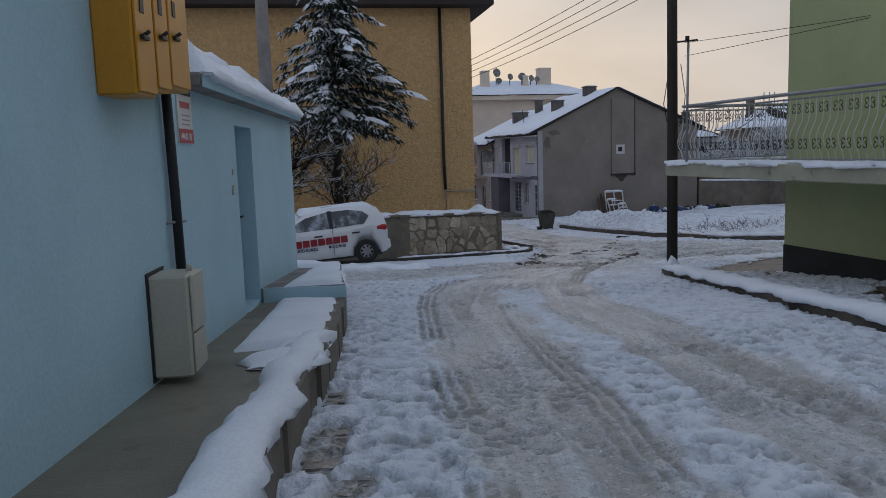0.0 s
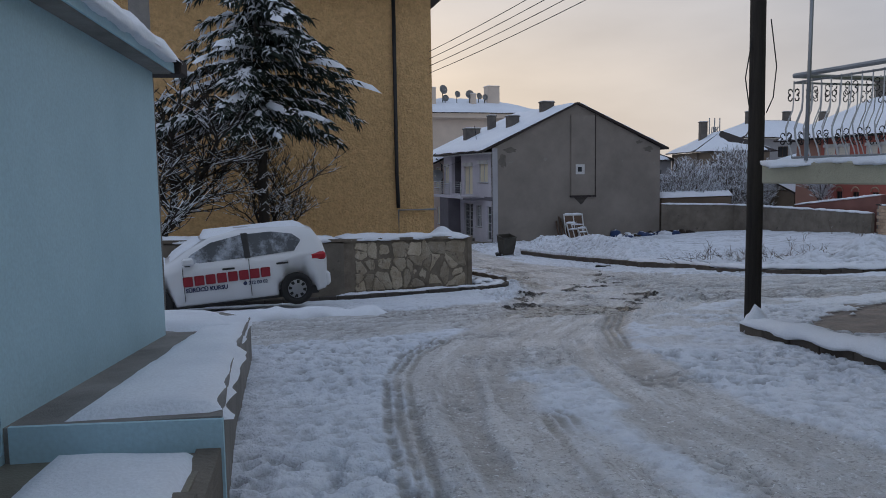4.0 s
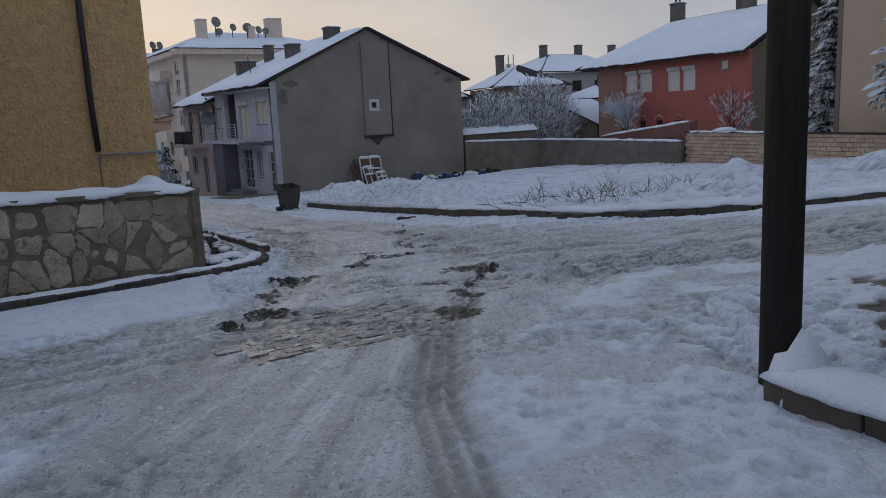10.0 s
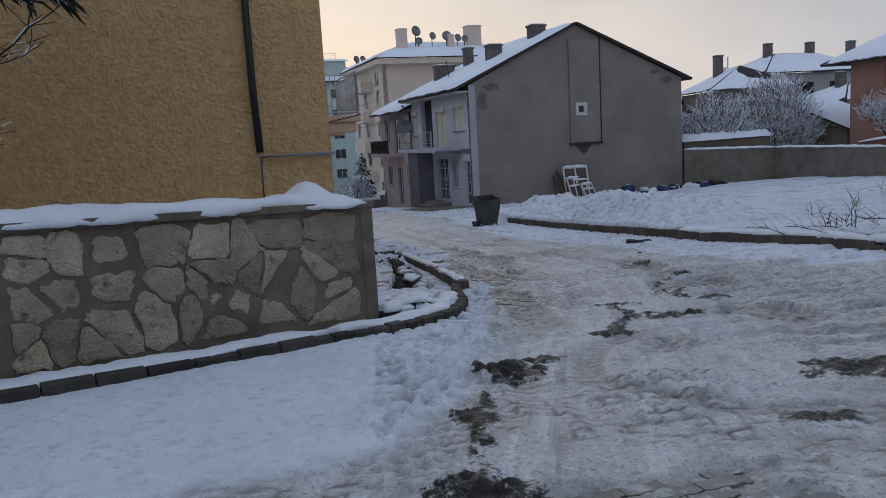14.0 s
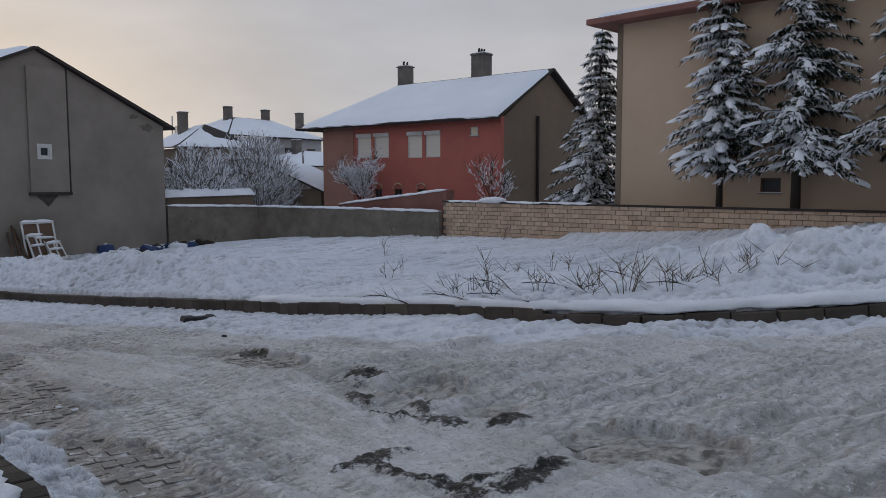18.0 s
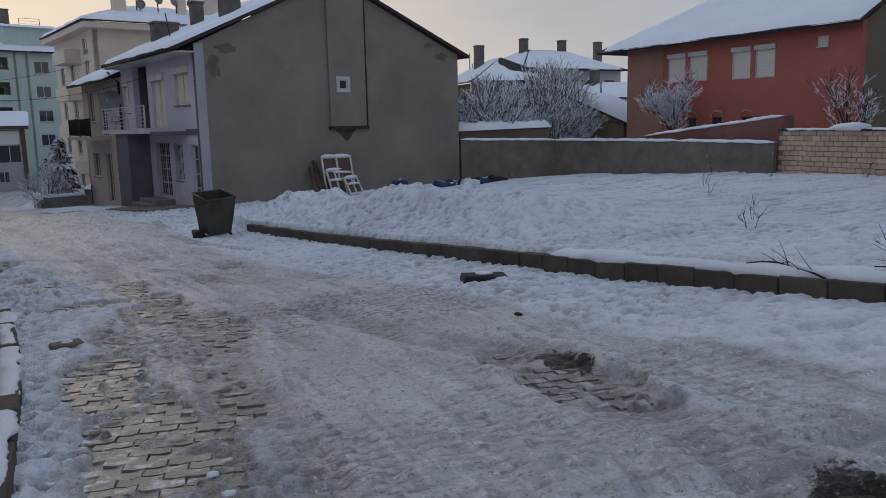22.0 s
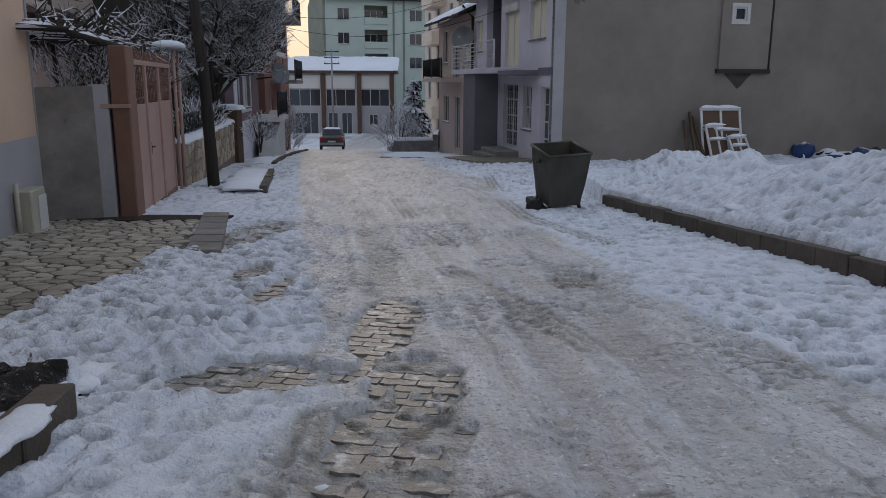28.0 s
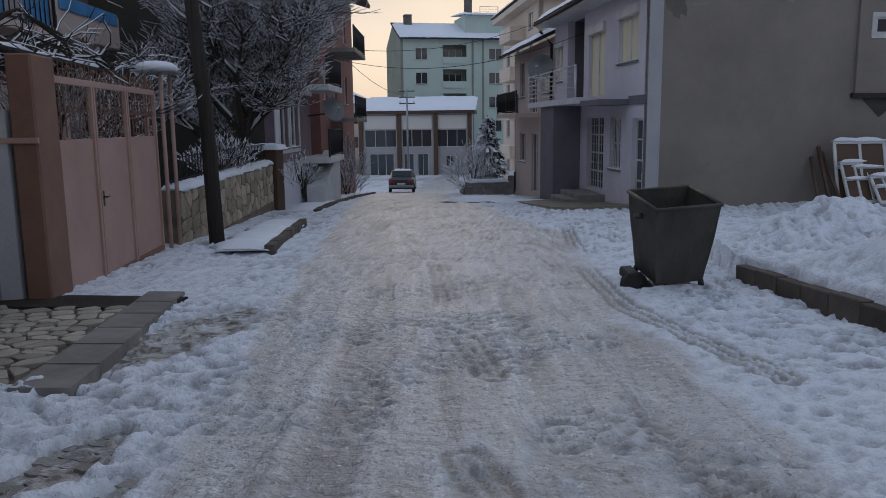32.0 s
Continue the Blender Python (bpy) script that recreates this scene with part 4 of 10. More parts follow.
    paved = mix(ramp(noise_at(3.2, 7, 0.72), 0.38, 0.62), (0.075, 0.058, 0.046), (0.19, 0.145, 0.115))
    col = mix(calc("MULTIPLY", attr("paved"), ramp(calc("SUBTRACT", 1.0, attr("fresh_snow")), 0.3, 0.7)), col, paved)
    crumbs = n.new("ShaderNodeMath")
    crumbs.operation = "MULTIPLY_ADD"
    crumbs.inputs[1].default_value = 2.6
    l.new(noise_at(19, 6, 0.8), crumbs.inputs[0])
    l.new(attr("mud"), crumbs.inputs[2])
    col = mix(calc("MULTIPLY", ramp(crumbs.outputs[0], 1.74, 2.02), ramp(attr("mud"), 0.02, 0.12)), col, mix(noise_at(20), (0.010, 0.009, 0.008), (0.036, 0.031, 0.026)))
    col = mix(calc("MULTIPLY", attr("tyre"), ramp(noise_at(9, 4), 0.34, 0.5, 0.3, 0.8)), col, (0.27, 0.255, 0.23))
    l.new(col, b.inputs["Base Color"])
    rg = ramp(k, 0.0, 1.0, 0.42, 0.8)
    l.new(rg, b.inputs["Roughness"])
    b.inputs["Specular IOR Level"].default_value = 0.28
    bp = n.new("ShaderNodeBump")
    bp.inputs["Strength"].default_value, bp.inputs["Distance"].default_value = 1.0, 0.06
    l.new(calc("ADD", calc("MULTIPLY", noise_at(42, 3, 0.55), 0.4), calc("MULTIPLY", noise_at(15, 4, 0.6), 0.6)), bp.inputs["Height"])
    l.new(bp.outputs["Normal"], b.inputs["Normal"])
    return m


me.materials.append(ground_material())
ground = tagged(new("ground", me), "snow-covered street with packed icy wheel tracks", "ground", kind="structure")


# ---- swept snow and kerbs ----
def resample(pts, step):
    out = []
    for a, b in zip(pts, pts[1:]):
        a, b = Vector(a), Vector(b)
        k = max(1, int((b - a).length / step))
        out += [a.lerp(b, i / k) for i in range(k)]
    return out + [Vector(pts[-1])]


def snow_ridge(name, pts, width, height, parent=None, step=0.09, seed=1, sag=0.04, ragged=0.35, mat=None):
    """A bank of snow lying along 3D points: rounded, with an uneven edge that droops over the sides."""
    p = resample(pts, step)
    rs = np.random.RandomState(seed)
    ph = rs.rand() * 50
    verts, faces = [], []
    prof = [(-1, -1), (-1.04, -0.3), (-0.86, 0.55), (-0.45, 0.93), (0, 1), (0.45, 0.93), (0.86, 0.55), (1.04, -0.3), (1, -1)]
    for i, q in enumerate(p):
        d = p[min(i + 1, len(p) - 1)] - p[max(i - 1, 0)]
        s = Vector((d.y, -d.x, 0)).normalized()
        end = min(1.0, 0.25 + min(i, len(p) - 1 - i) * 0.3)
        for k, (u, w) in enumerate(prof):
            nz = noise.noise(Vector((i * step * 2.3 + ph, k * 0.35, ph))) + 0.5 * noise.noise(Vector((i * step * 6.1 + ph, k * 0.9, 3.1))) + 0.3 * noise.noise(Vector((i * step * 13.0 + ph, k * 1.7, 7.7)))
            off = u * width * 0.5 * (1 + ragged * nz) * (0.8 + 0.2 * end)
            h = (w * height * (1 + 0.45 * nz) if w > 0 else w * sag * (1 + 0.8 * nz)) * end
            c = q + s * off
            verts.append((c.x, c.y, c.z + h))
    m = len(prof)
    for i in range(len(p) - 1):
        for k in range(m - 1):
            a = i * m + k
            faces.append((a, a + 1, a + m + 1, a + m))
        faces.append((i * m + m - 1, i * m, i * m + m, i * m + 2 * m - 1))
    faces += [tuple(range(m)), tuple(range(len(p) * m - 1, len(p) * m - m - 1, -1))]
    return raw(name, verts, faces, mat or SNOW, parent, smooth=True)


def snow_sheet(name, corners, zs, height, parent=None, res=0.1, seed=1, mat=None, lumps=1.0, tag=None):
    """A pillow of snow over a quadrilateral (corners in order, with the z of what it lies on); thin and ragged at its edge."""
    c = [Vector((*a, z)) for a, z in zip(corners, zs)]
    nu = max(3, int((c[1] - c[0]).length / res))
    nv = max(3, int((c[3] - c[0]).length / res))
    verts, faces = [], []
    for j in range(nv + 1):
        for i in range(nu + 1):
            u, v = i / nu, j / nv
            q = c[0].lerp(c[1], u).lerp(c[3].lerp(c[2], u), v)
            ed = min(u * nu, (1 - u) * nu, v * nv, (1 - v) * nv) * res
            h = height * (min(1.0, ed / 0.12) ** 0.5)
            w = noise.noise(Vector((q.x * 1.7, q.y * 1.7, seed))) + 0.5 * noise.noise(Vector((q.x * 5, q.y * 5, seed + 9)))
            z = h * (1 + 0.4 * lumps * w) - (0.03 if ed <= 1e-6 else 0)
            jx = (0.09 if res < 0.08 else 0.06) * w if ed <= 1e-6 else 0
            verts.append((q.x + jx, q.y + jx, q.z + z))
    for j in range(nv):
        for i in range(nu):
            a = j * (nu + 1) + i
            faces.append((a, a + 1, a + nu + 2, a + nu + 1))
    return raw(name, verts, faces, mat or SNOW, parent, smooth=True)


_kerb_mesh = {}


def kerb_run(root, pts, width, height, stone=0.5, top=0.17, mat=None, name="kerb_stone"):
    """Kerb stones end to end along xy points; each stone is a part that shares one mesh."""
    key = (width, height, stone)
    if key not in _kerb_mesh:
        bm = bmesh.new()
        add_box(bm, -width / 2, width / 2, -stone / 2 + 0.006, stone / 2 - 0.006, -height, 0, 0.009)
        k = bpy.data.meshes.new(name)
        bm.to_mesh(k)
        bm.free()
        k.materials.append(mat or KERB_STONE)
        _kerb_mesh[key] = k
    rs = random.Random(3)
    p3 = [Vector((x, y, 0)) for x, y in pts]
    carry = 0.0
    for a, b in zip(p3, p3[1:]):
        d = (b - a).length
        s = carry + stone / 2
        while s <= d:
            q = a.lerp(b, s / d)
            ang = math.atan2(b.y - a.y, b.x - a.x) - math.pi / 2
            g0, g1 = gz(q.x - (b - a).x / d * 0.25, q.y - (b - a).y / d * 0.25), gz(q.x + (b - a).x / d * 0.25, q.y + (b - a).y / d * 0.25)
            ob = new(name, _kerb_mesh[key])
            ob.parent = root
            ob.matrix_local = Matrix.Translation((q.x, q.y, gz(q.x, q.y) + top + rs.uniform(-0.012, 0.012))) @ Euler((math.atan2(g1 - g0, 0.5), rs.uniform(-0.03, 0.03), ang + rs.uniform(-0.02, 0.02))).to_matrix().to_4x4()
            s += stone
        carry = s - stone / 2 - d


lot_kerb = thing("kerb", Matrix(), "brown concrete kerb stones edging the snowy lot", "kerb", kind="structure")
kerb_run(lot_kerb, LOT_KERB[:7], 0.14, 0.48, 0.5, 0.25)
kerb_run(lot_kerb, [(9.41, 27.55)] + LOT_KERB[6:], 0.14, 0.48, 0.48, 0.19)
snow_ridge("snow_cover", [(x + 0.13, y + 0.05, gz(x, y) + 0.25) for x, y in LOT_KERB[3:]], 0.34, 0.08, lot_kerb, seed=4)
plaza_kerb = thing("kerb", Matrix(), "low brown kerb with a bank of snow on top", "kerb", kind="structure")
KR = [(4.42, 15.15), (4.46, 13.6), (4.5, 11.5), (4.52, 9.5), (4.5, 7.0), (4.5, 2.0), (4.5, -4.0)]
kerb_run(plaza_kerb, KR, 0.16, 0.45, 0.6, 0.20)
snow_ridge("snow_cover", [(x + 0.08, y, gz(x, y) + 0.2) for x, y in KR], 0.40, 0.09, plaza_kerb, seed=6)
left_kerb = thing("kerb", Matrix(), "pale concrete kerb with snow beside a ditch", "kerb", kind="structure")
LK = [(3.22, 27.8), (3.1, 29.7), (2.98, 31.3), (2.8, 33.0), (2.56, 34.9)]
kerb_run(left_kerb, LK, 0.17, 0.40, 0.62, 0.20)
for k_, (y0_, y1_, w_) in enumerate(((28.0, 30.3, 0.13), (30.7, 32.6, 0.17), (32.8, 34.0, 0.12), (34.1, 34.9, 0.18))):
    line_ = [(float(np.interp(yy, [p[1] for p in LK], [p[0] for p in LK])) + 0.02 * (k_ % 2), float(yy)) for yy in np.linspace(y0_, y1_, 5)]
    snow_ridge("snow_cover", [(x, y, gz(x, y) + 0.20) for x, y in line_], w_, 0.03, left_kerb, seed=8 + 40 * k_, ragged=0.9, sag=0.012, step=0.05)
far_kerb = thing("kerb", Matrix(), "grey kerb of the snowy pavement along the gardens", "kerb", kind="structure")
FK = [(1.55, 41.0), (0.95, 43.6), (0.1, 47.0), (-1.0, 52.5)]
kerb_run(far_kerb, [(0.25, 47.6), (-0.95, 53.0)], 0.16, 0.3, 0.6, 0.20)
snow_ridge("snow_cover", [(x - 0.5, y, gz(x, y) + 0.12) for x, y in ((0.3, 47.4), (-0.95, 53.0))], 0.9, 0.09, far_kerb, seed=9)
kerb_run(far_kerb, [(-1.9, 57.0), (-3.6, 67.0), (-6.0, 82.0)], 0.16, 0.3, 0.6, 0.14)
snow_ridge("snow_cover", [(x - 0.55, y, gz(x, y) + 0.06) for x, y in ((-1.9, 57.0), (-3.6, 67.0), (-6.0, 82.0))], 1.0, 0.10, far_kerb, seed=10, step=0.2)
corner_kerb = thing("kerb", Matrix(), "dark curved kerb round the stone wall's corner with snow", "kerb", kind="structure")
CK = [(-9.0, 19.9), (-4.6, 21.3), (-1.2, 22.5), (0.2, 23.3), (1.3, 24.0), (1.95, 24.4), (2.4, 24.78), (2.72, 25.2), (2.92, 25.65), (3.02, 26.15), (3.04, 26.7), (3.06, 27.4), (3.2, 28.6)]
DARK_KERB = surface("wet_dark_kerb", (0.085, 0.075, 0.066), (0.04, 0.035, 0.031), 0.8, 9, 60, 0.6, obj_var=0.3)
kerb_run(corner_kerb, CK[:5], 0.13, 0.36, 0.4, 0.15, DARK_KERB)
kerb_run(corner_kerb, CK[4:], 0.13, 0.36, 0.22, 0.15, DARK_KERB)
snow_ridge("snow_cover", [(x - 0.16, y + 0.18, gz(x, y) + 0.11) for x, y in CK[2:11]], 0.30, 0.06, corner_kerb, seed=12, ragged=1.1, step=0.06)

rs_k = random.Random(77)
KERB_STONES = []
for k_ in range(26):
    f_ = rs_k.random()
    x_, y_ = 2.12 + 0.62 * f_ - 0.20 * rs_k.random(), 25.15 + 1.5 * f_ * rs_k.uniform(0.5, 1.0) + 0.15
    KERB_STONES.append((x_, y_, rs_k.uniform(0.09, 0.20), rs_k.uniform(0, 3)))

# ---- blue house on the left ----
BLUE_AT = pose(-2.42, 12.5, 0, 0, 0, 3.77)
blue = thing("house", BLUE_AT, "pale blue rendered house with a snow-laden flat roof", "house")
WALL_LEFT = Matrix(((0, -1, 0, 0), (1, 0, 0, 0), (0, 0, 1, 0), (0, 0, 0, 1)))


def along(y0):
    """Wall pose for a wall that faces +x and runs along +y from y0 (outer side +x)."""
    return Matrix.Translation((0, y0, 0)) @ WALL_LEFT


bm = bmesh.new()
wall_mesh(bm, 6.3, 1.98, 0.3, [(2.0, 2.95, -0.26, 1.76)], -1.6)
o = part("wall", bm, BLUE_PAINT, blue)
o.matrix_local = along(-6.4)
bm = bmesh.new()
wall_mesh(bm, 12.0, 3.4, 0.3, [], -1.0)
o = part("wall", bm, BLUE_PAINT, blue)
o.matrix_local = along(-18.4)
box("wall", (-5, 0, -0.1, 0.2, -1.6, 1.98), BLUE_PAINT, blue)
box("wall", (-0.5, 0, -6.5, -6.3, 1.9, 3.4), BLUE_PAINT, blue)
door = box("door", (-0.24, -0.18, -4.42, -3.43, -0.26, 1.78), BLUE_DEEP, blue, 0.004, "blue painted steel door, shut")
box("panel", (-0.182, -0.165, -4.30, -3.55, 0.0, 0.75), BLUE_DEEP, door, 0.004)
box("panel", (-0.182, -0.165, -4.30, -3.55, 0.9, 1.6), BLUE_DEEP, door, 0.004)
tube("door_handle", [(-0.17, -3.6, 0.75), (-0.12, -3.6, 0.75), (-0.12, -3.72, 0.75)], 0.012, METAL_DARK, door)
box("doorbell", (0.0, 0.02, -4.72, -4.66, 1.05, 1.15), BOX_PLASTIC, blue, 0.004)
box("doorbell", (0.0, 0.015, -4.68, -4.63, 1.25, 1.31), BOX_PLASTIC, blue, 0.004)
bm = bmesh.new()
add_box(bm, -5, 0.16, -6.4, 0.35, 1.98, 2.10, 0.02)
part("roof_slab", bm, CONCRETE, blue)
box("fascia", (0.162, 0.18, -6.4, 0.36, 1.985, 2.07), BLUE_PAINT, blue)
snow_sheet("snow_cover", [(-4.9, -6.38), (0.20, -6.38), (0.22, 0.42), (-4.9, 0.42)], [2.10] * 4, 0.17, blue, 0.12, 3, lumps=0.5)
snow_ridge("snow_cover", [(-0.35, -6.2, 2.2), (-0.35, -3, 2.18), (-0.4, -0.2, 2.15)], 0.7, 0.28, blue, seed=15, step=0.10, ragged=0.12)
snow_ridge("snow_cover", [(0.17, -6.3, 2.09), (0.17, 0.1, 2.07)], 0.16, 0.08, blue, seed=16)
# black block: roof corner beam with the gap's shade put into its colour
bm = bmesh.new()
add_box(bm, -0.30, 0.24, 0.28, 0.62, 1.98, 2.12, 0.015)
part("roof_corner_beam", bm, TILE_DARK, blue)

# raised pavements in front of it
walk_low = thing("raised_pavement", Matrix(), "cracked concrete pavement with a snowy edge", "pavement", kind="structure")
EDGE = [(-0.80, -3.0, 0.50), (-0.86, 2.9, 0.13), (-0.97, 4.5, 0.02), (-1.05, 6.6, -0.13), (-1.25, 9.06, -0.29)]


def wall_x(y):
    return -2.42 - 0.0659 * (y - 12.5)


bm = bmesh.new()
top = [(x, y) for x, y, z in EDGE] + [(wall_x(9.06) - 0.02, 9.06), (wall_x(-3) - 0.02, -3.0)]
zt = [z for x, y, z in EDGE] + [-0.31, 0.46]
prism(bm, top, [z - 0.7 for z in zt], zt)
part("slab", bm, CONCRETE_WET, walk_low)
bm = bmesh.new()
for (xa, ya, za), (xb, yb, zb) in zip(EDGE, EDGE[1:]):
    k = max(1, int((yb - ya) / 0.5))
    for i in range(k):
        f0, f1 = i / k, (i + 1) / k
        rr = random.uniform(-0.02, 0.03)
        y0, y1 = ya + (yb - ya) * f0 + 0.01, ya + (yb - ya) * f1 - 0.01
        prism(bm, [(xa + (xb - xa) * f0 - 0.05, y0), (xa + (xb - xa) * f0 + 0.05 + rr, y0), (xa + (xb - xa) * f1 + 0.05 + rr, y1), (xa + (xb - xa) * f1 - 0.05, y1)], za + (zb - za) * f0 - 0.75, za + (zb - za) * f0 - 0.02)
part("edge_stones", bm, BOUNDARY, walk_low)
snow_ridge("snow_cover", [(x - 0.06, y, z + 0.0) for x, y, z in EDGE[:4]], 0.30, 0.075, walk_low, seed=21, ragged=0.6)
snow_sheet("snow_cover", [(-1.70, 5.9), (-0.98, 6.0), (-1.24, 9.0), (-1.98, 9.02)], [-0.09, -0.09, -0.29, -0.29], 0.06, walk_low, 0.08, 22)
snow_ridge("snow_cover", [(-1.15, 5.2, -0.03), (-1.2, 6.4, -0.11)], 0.45, 0.05, walk_low, seed=23, ragged=0.8)
walk_high = thing("raised_pavement", Matrix(), "snow-covered concrete landing with a blue painted face", "pavement", kind="structure")
EDGE2 = [(-1.18, 9.07, -0.12), (-1.46, 10.83, -0.27), (-1.92, 14.3, -0.60), (-2.45, 15.3, -0.70)]
bm = bmesh.new()
top = [(x, y) for x, y, z in EDGE2] + [(-4.5, 15.0), (-4.5, 12.6), (-2.44, 12.5), (wall_x(9.07) - 0.02, 9.07)]
prism(bm, top, -1.9, [z for x, y, z in EDGE2] + [-0.68, -0.5, -0.43, -0.14])
part("slab", bm, CONCRETE, walk_high)
box("front_face", (-2.16, -1.17, 9.045, 9.072, -0.62, -0.13), BLUE_PAINT, walk_high)
snow_sheet("snow_cover", [(-1.95, 9.12), (-1.17, 9.1), (-1.92, 14.35), (-2.32, 14.3)], [-0.13, -0.13, -0.62, -0.62], 0.055, walk_high, 0.09, 24)
snow_sheet("snow_cover", [(-2.4, 12.9), (-1.8, 13.0), (-2.3, 15.2), (-4.4, 15.0)], [-0.46, -0.48, -0.69, -0.66], 0.06, walk_high, 0.09, 25)

# ---- grey gabled house and its row ----
ROW_AT = pose(7.36, 57.98, 0, 0, 0, 14.04)
FACE_X = Matrix(((0, 1, 0, 0), (-1, 0, 0, 0), (0, 0, 1, 0), (0, 0, 0, 1)))   # wall x runs along -y, outer side -x


def face(y1):
    """Wall pose for a wall that faces -x, starting at y1 and running towards -y."""
    return Matrix.Translation((0, y1, 0)) @ FACE_X


def roof_plane(name, a, b, c, d, thick, mat, parent, label=""):
    """A sloped slab; a, b along the eave, c, d along the ridge."""
    q = [Vector(p) for p in (a, b, c, d)]
    nrm = (q[1] - q[0]).cross(q[3] - q[0]).normalized()
    if nrm.z < 0:
        nrm = -nrm
    bm = bmesh.new()
    lo = [bm.verts.new(p) for p in q]
    hi = [bm.verts.new(p + nrm * thick) for p in q]
    bm.faces.new(lo[::-1])
    bm.faces.new(hi)
    for i in range(4):
        bm.faces.new((lo[i], lo[(i + 1) % 4], hi[(i + 1) % 4], hi[i]))
    return part(name, bm, mat, parent, label)


def snow_roof(a, b, c, d, lift, thick, parent, res=0.35, seed=0):
    """Snow on a roof plane, with an uneven edge and a soft surface."""
    q = [Vector(p) for p in (a, b, c, d)]
    nrm = (q[1] - q[0]).cross(q[3] - q[0]).normalized()
    if nrm.z < 0:
        nrm = -nrm
    nu = max(4, int((q[1] - q[0]).length / res))
    nv = max(3, int((q[3] - q[0]).length / res))
    verts, faces = [], []
    for j in range(nv + 1):
        for i in range(nu + 1):
            u, v = i / nu, j / nv
            p = q[0].lerp(q[1], u).lerp(q[3].lerp(q[2], u), v)
            w = noise.noise(p * 0.9 + Vector((seed, 0, 0))) + 0.5 * noise.noise(p * 2.7)
            edge = i in (0, nu) or j in (0, nv)
            h = lift - 0.02 if edge else lift + thick * (1 + 0.35 * w)
            p = p + nrm * h
            if j == 0:
                p = p + (q[0] - q[3]).normalized() * 0.10 * w
            verts.append(p)
    for j in range(nv):
        for i in range(nu):
            k = j * (nu + 1) + i
            faces.append((k, k + 1, k + nu + 2, k + nu + 1))
    return raw("snow_cover", verts, faces, ROOF_SNOW, parent, smooth=True)


def chimney(parent, x, y, z0, z1, w=0.6, d=0.5, mat=None, pots=0):
    bm = bmesh.new()
    add_box(bm, x - w / 2, x + w / 2, y - d / 2, y + d / 2, z0, z1, 0.01)
    add_box(bm, x - w / 2 - 0.06, x + w / 2 + 0.06, y - d / 2 - 0.06, y + d / 2 + 0.06, z1, z1 + 0.08, 0.01)
    c = part("chimney", bm, mat or CHIMNEY, parent)
    for i in range(pots):
        px = x - w / 2 + w * (i + 0.5) / pots
        tube("chimney_pot", [(px, y, z1 + 0.08), (px, y, z1 + 0.32), (px + 0.05, y, z1 + 0.38)], 0.07, METAL_DARK, c)
    bm = bmesh.new()
    add_box(bm, x - w / 2, x + w / 2, y - d / 2, y + d / 2, z1 + 0.08, z1 + 0.15, 0.03)
    part("snow_cover", bm, SNOW, c)
    return c


def railing(parent, pts, z, h, mat, bars=5, vertical=False, r=0.014, spacing=0.11):
    rail = new("railing")
    rail.parent = parent
    for (ax, ay), (bx, by) in zip(pts, pts[1:]):
        if vertical:
            for zz in (z + 0.08, z + h):
                tube("rail", [(ax, ay, zz), (bx, by, zz)], r * 1.5, mat, rail, 6)
            k = max(2, int(math.hypot(bx - ax, by - ay) / spacing))
            for i in range(k + 1):
                f = i / k
                tube("baluster", [(ax + (bx - ax) * f, ay + (by - ay) * f, z + 0.05), (ax + (bx - ax) * f, ay + (by - ay) * f, z + h)], r, mat, rail, 4)
        else:
            for i in range(bars):
                zz = z + h * (i + 1) / bars
                tube("rail", [(ax, ay, zz), (bx, by, zz)], r * (1.6 if i == bars - 1 else 1), mat, rail, 6)
    for x, y in pts:
        box("post", (x - 0.03, x + 0.03, y - 0.03, y + 0.03, z, z + h + 0.03), mat, rail)
    return rail


grey = thing("house", ROW_AT, "two-storey house with a bare grey cement gable and snowy roof", "house")
GL, GE, GA = 13.4, 2.66, 3.05
bm = bmesh.new()
wall_mesh(bm, GL, GE, 0.3, [(6.45, 6.91, 0.90, 1.36)], -5.2, (6.45, GA))
part("gable_wall", bm, GREY_RENDER, grey)
window_in(grey, 6.45, 0.90, 0.46, 0.46, Matrix.Translation((0, -0.10, 0)), bars=(0, 0), depth=0.04, sill=False)
bm = bmesh.new()
wall_mesh(bm, 0.46 + 0.24, 1.36 + 0.12, 0.03, [(0.12, 0.58, 0.90, 1.36)], 0.78)
bmesh.ops.translate(bm, verts=bm.verts, vec=(6.33, -0.13, 0))
part("window_surround", bm, WHITE_PVC, grey)
# flue chase on the gable, with soot below its foot
bm = bmesh.new()
wall_mesh(bm, 1.89, 4.95, 0.098, [(0.47, 0.93, 0.90, 1.36)], -0.72)
bmesh.ops.translate(bm, verts=bm.verts, vec=(5.98, -0.10, 0))
part("flue_chase", bm, GREY_RENDER, grey)
tube("downpipe", [(7.92, -0.06, 5.0), (7.92, -0.06, -0.8)], 0.05, TILE_DARK, grey)
bm = bmesh.new()
add_box(bm, 5.9, 7.97, -0.16, -0.002, -0.86, -0.72, 0.01)
part("chase_foot", bm, TILE_DARK, grey)
bm = bmesh.new()
vs = [bm.verts.new(p) for p in ((6.25, -0.006, -0.87), (7.35, -0.006, -0.87), (7.15, -0.006, -1.05), (6.95, -0.006, -1.3), (6.8, -0.006, -1.4), (6.6, -0.006, -1.2), (6.4, -0.006, -1.02))]
bm.faces.new(vs)
part("soot_stain", bm, surface("soot", (0.10, 0.09, 0.08), (0.055, 0.05, 0.045), 0.95, 12, 50, 0.3), grey)
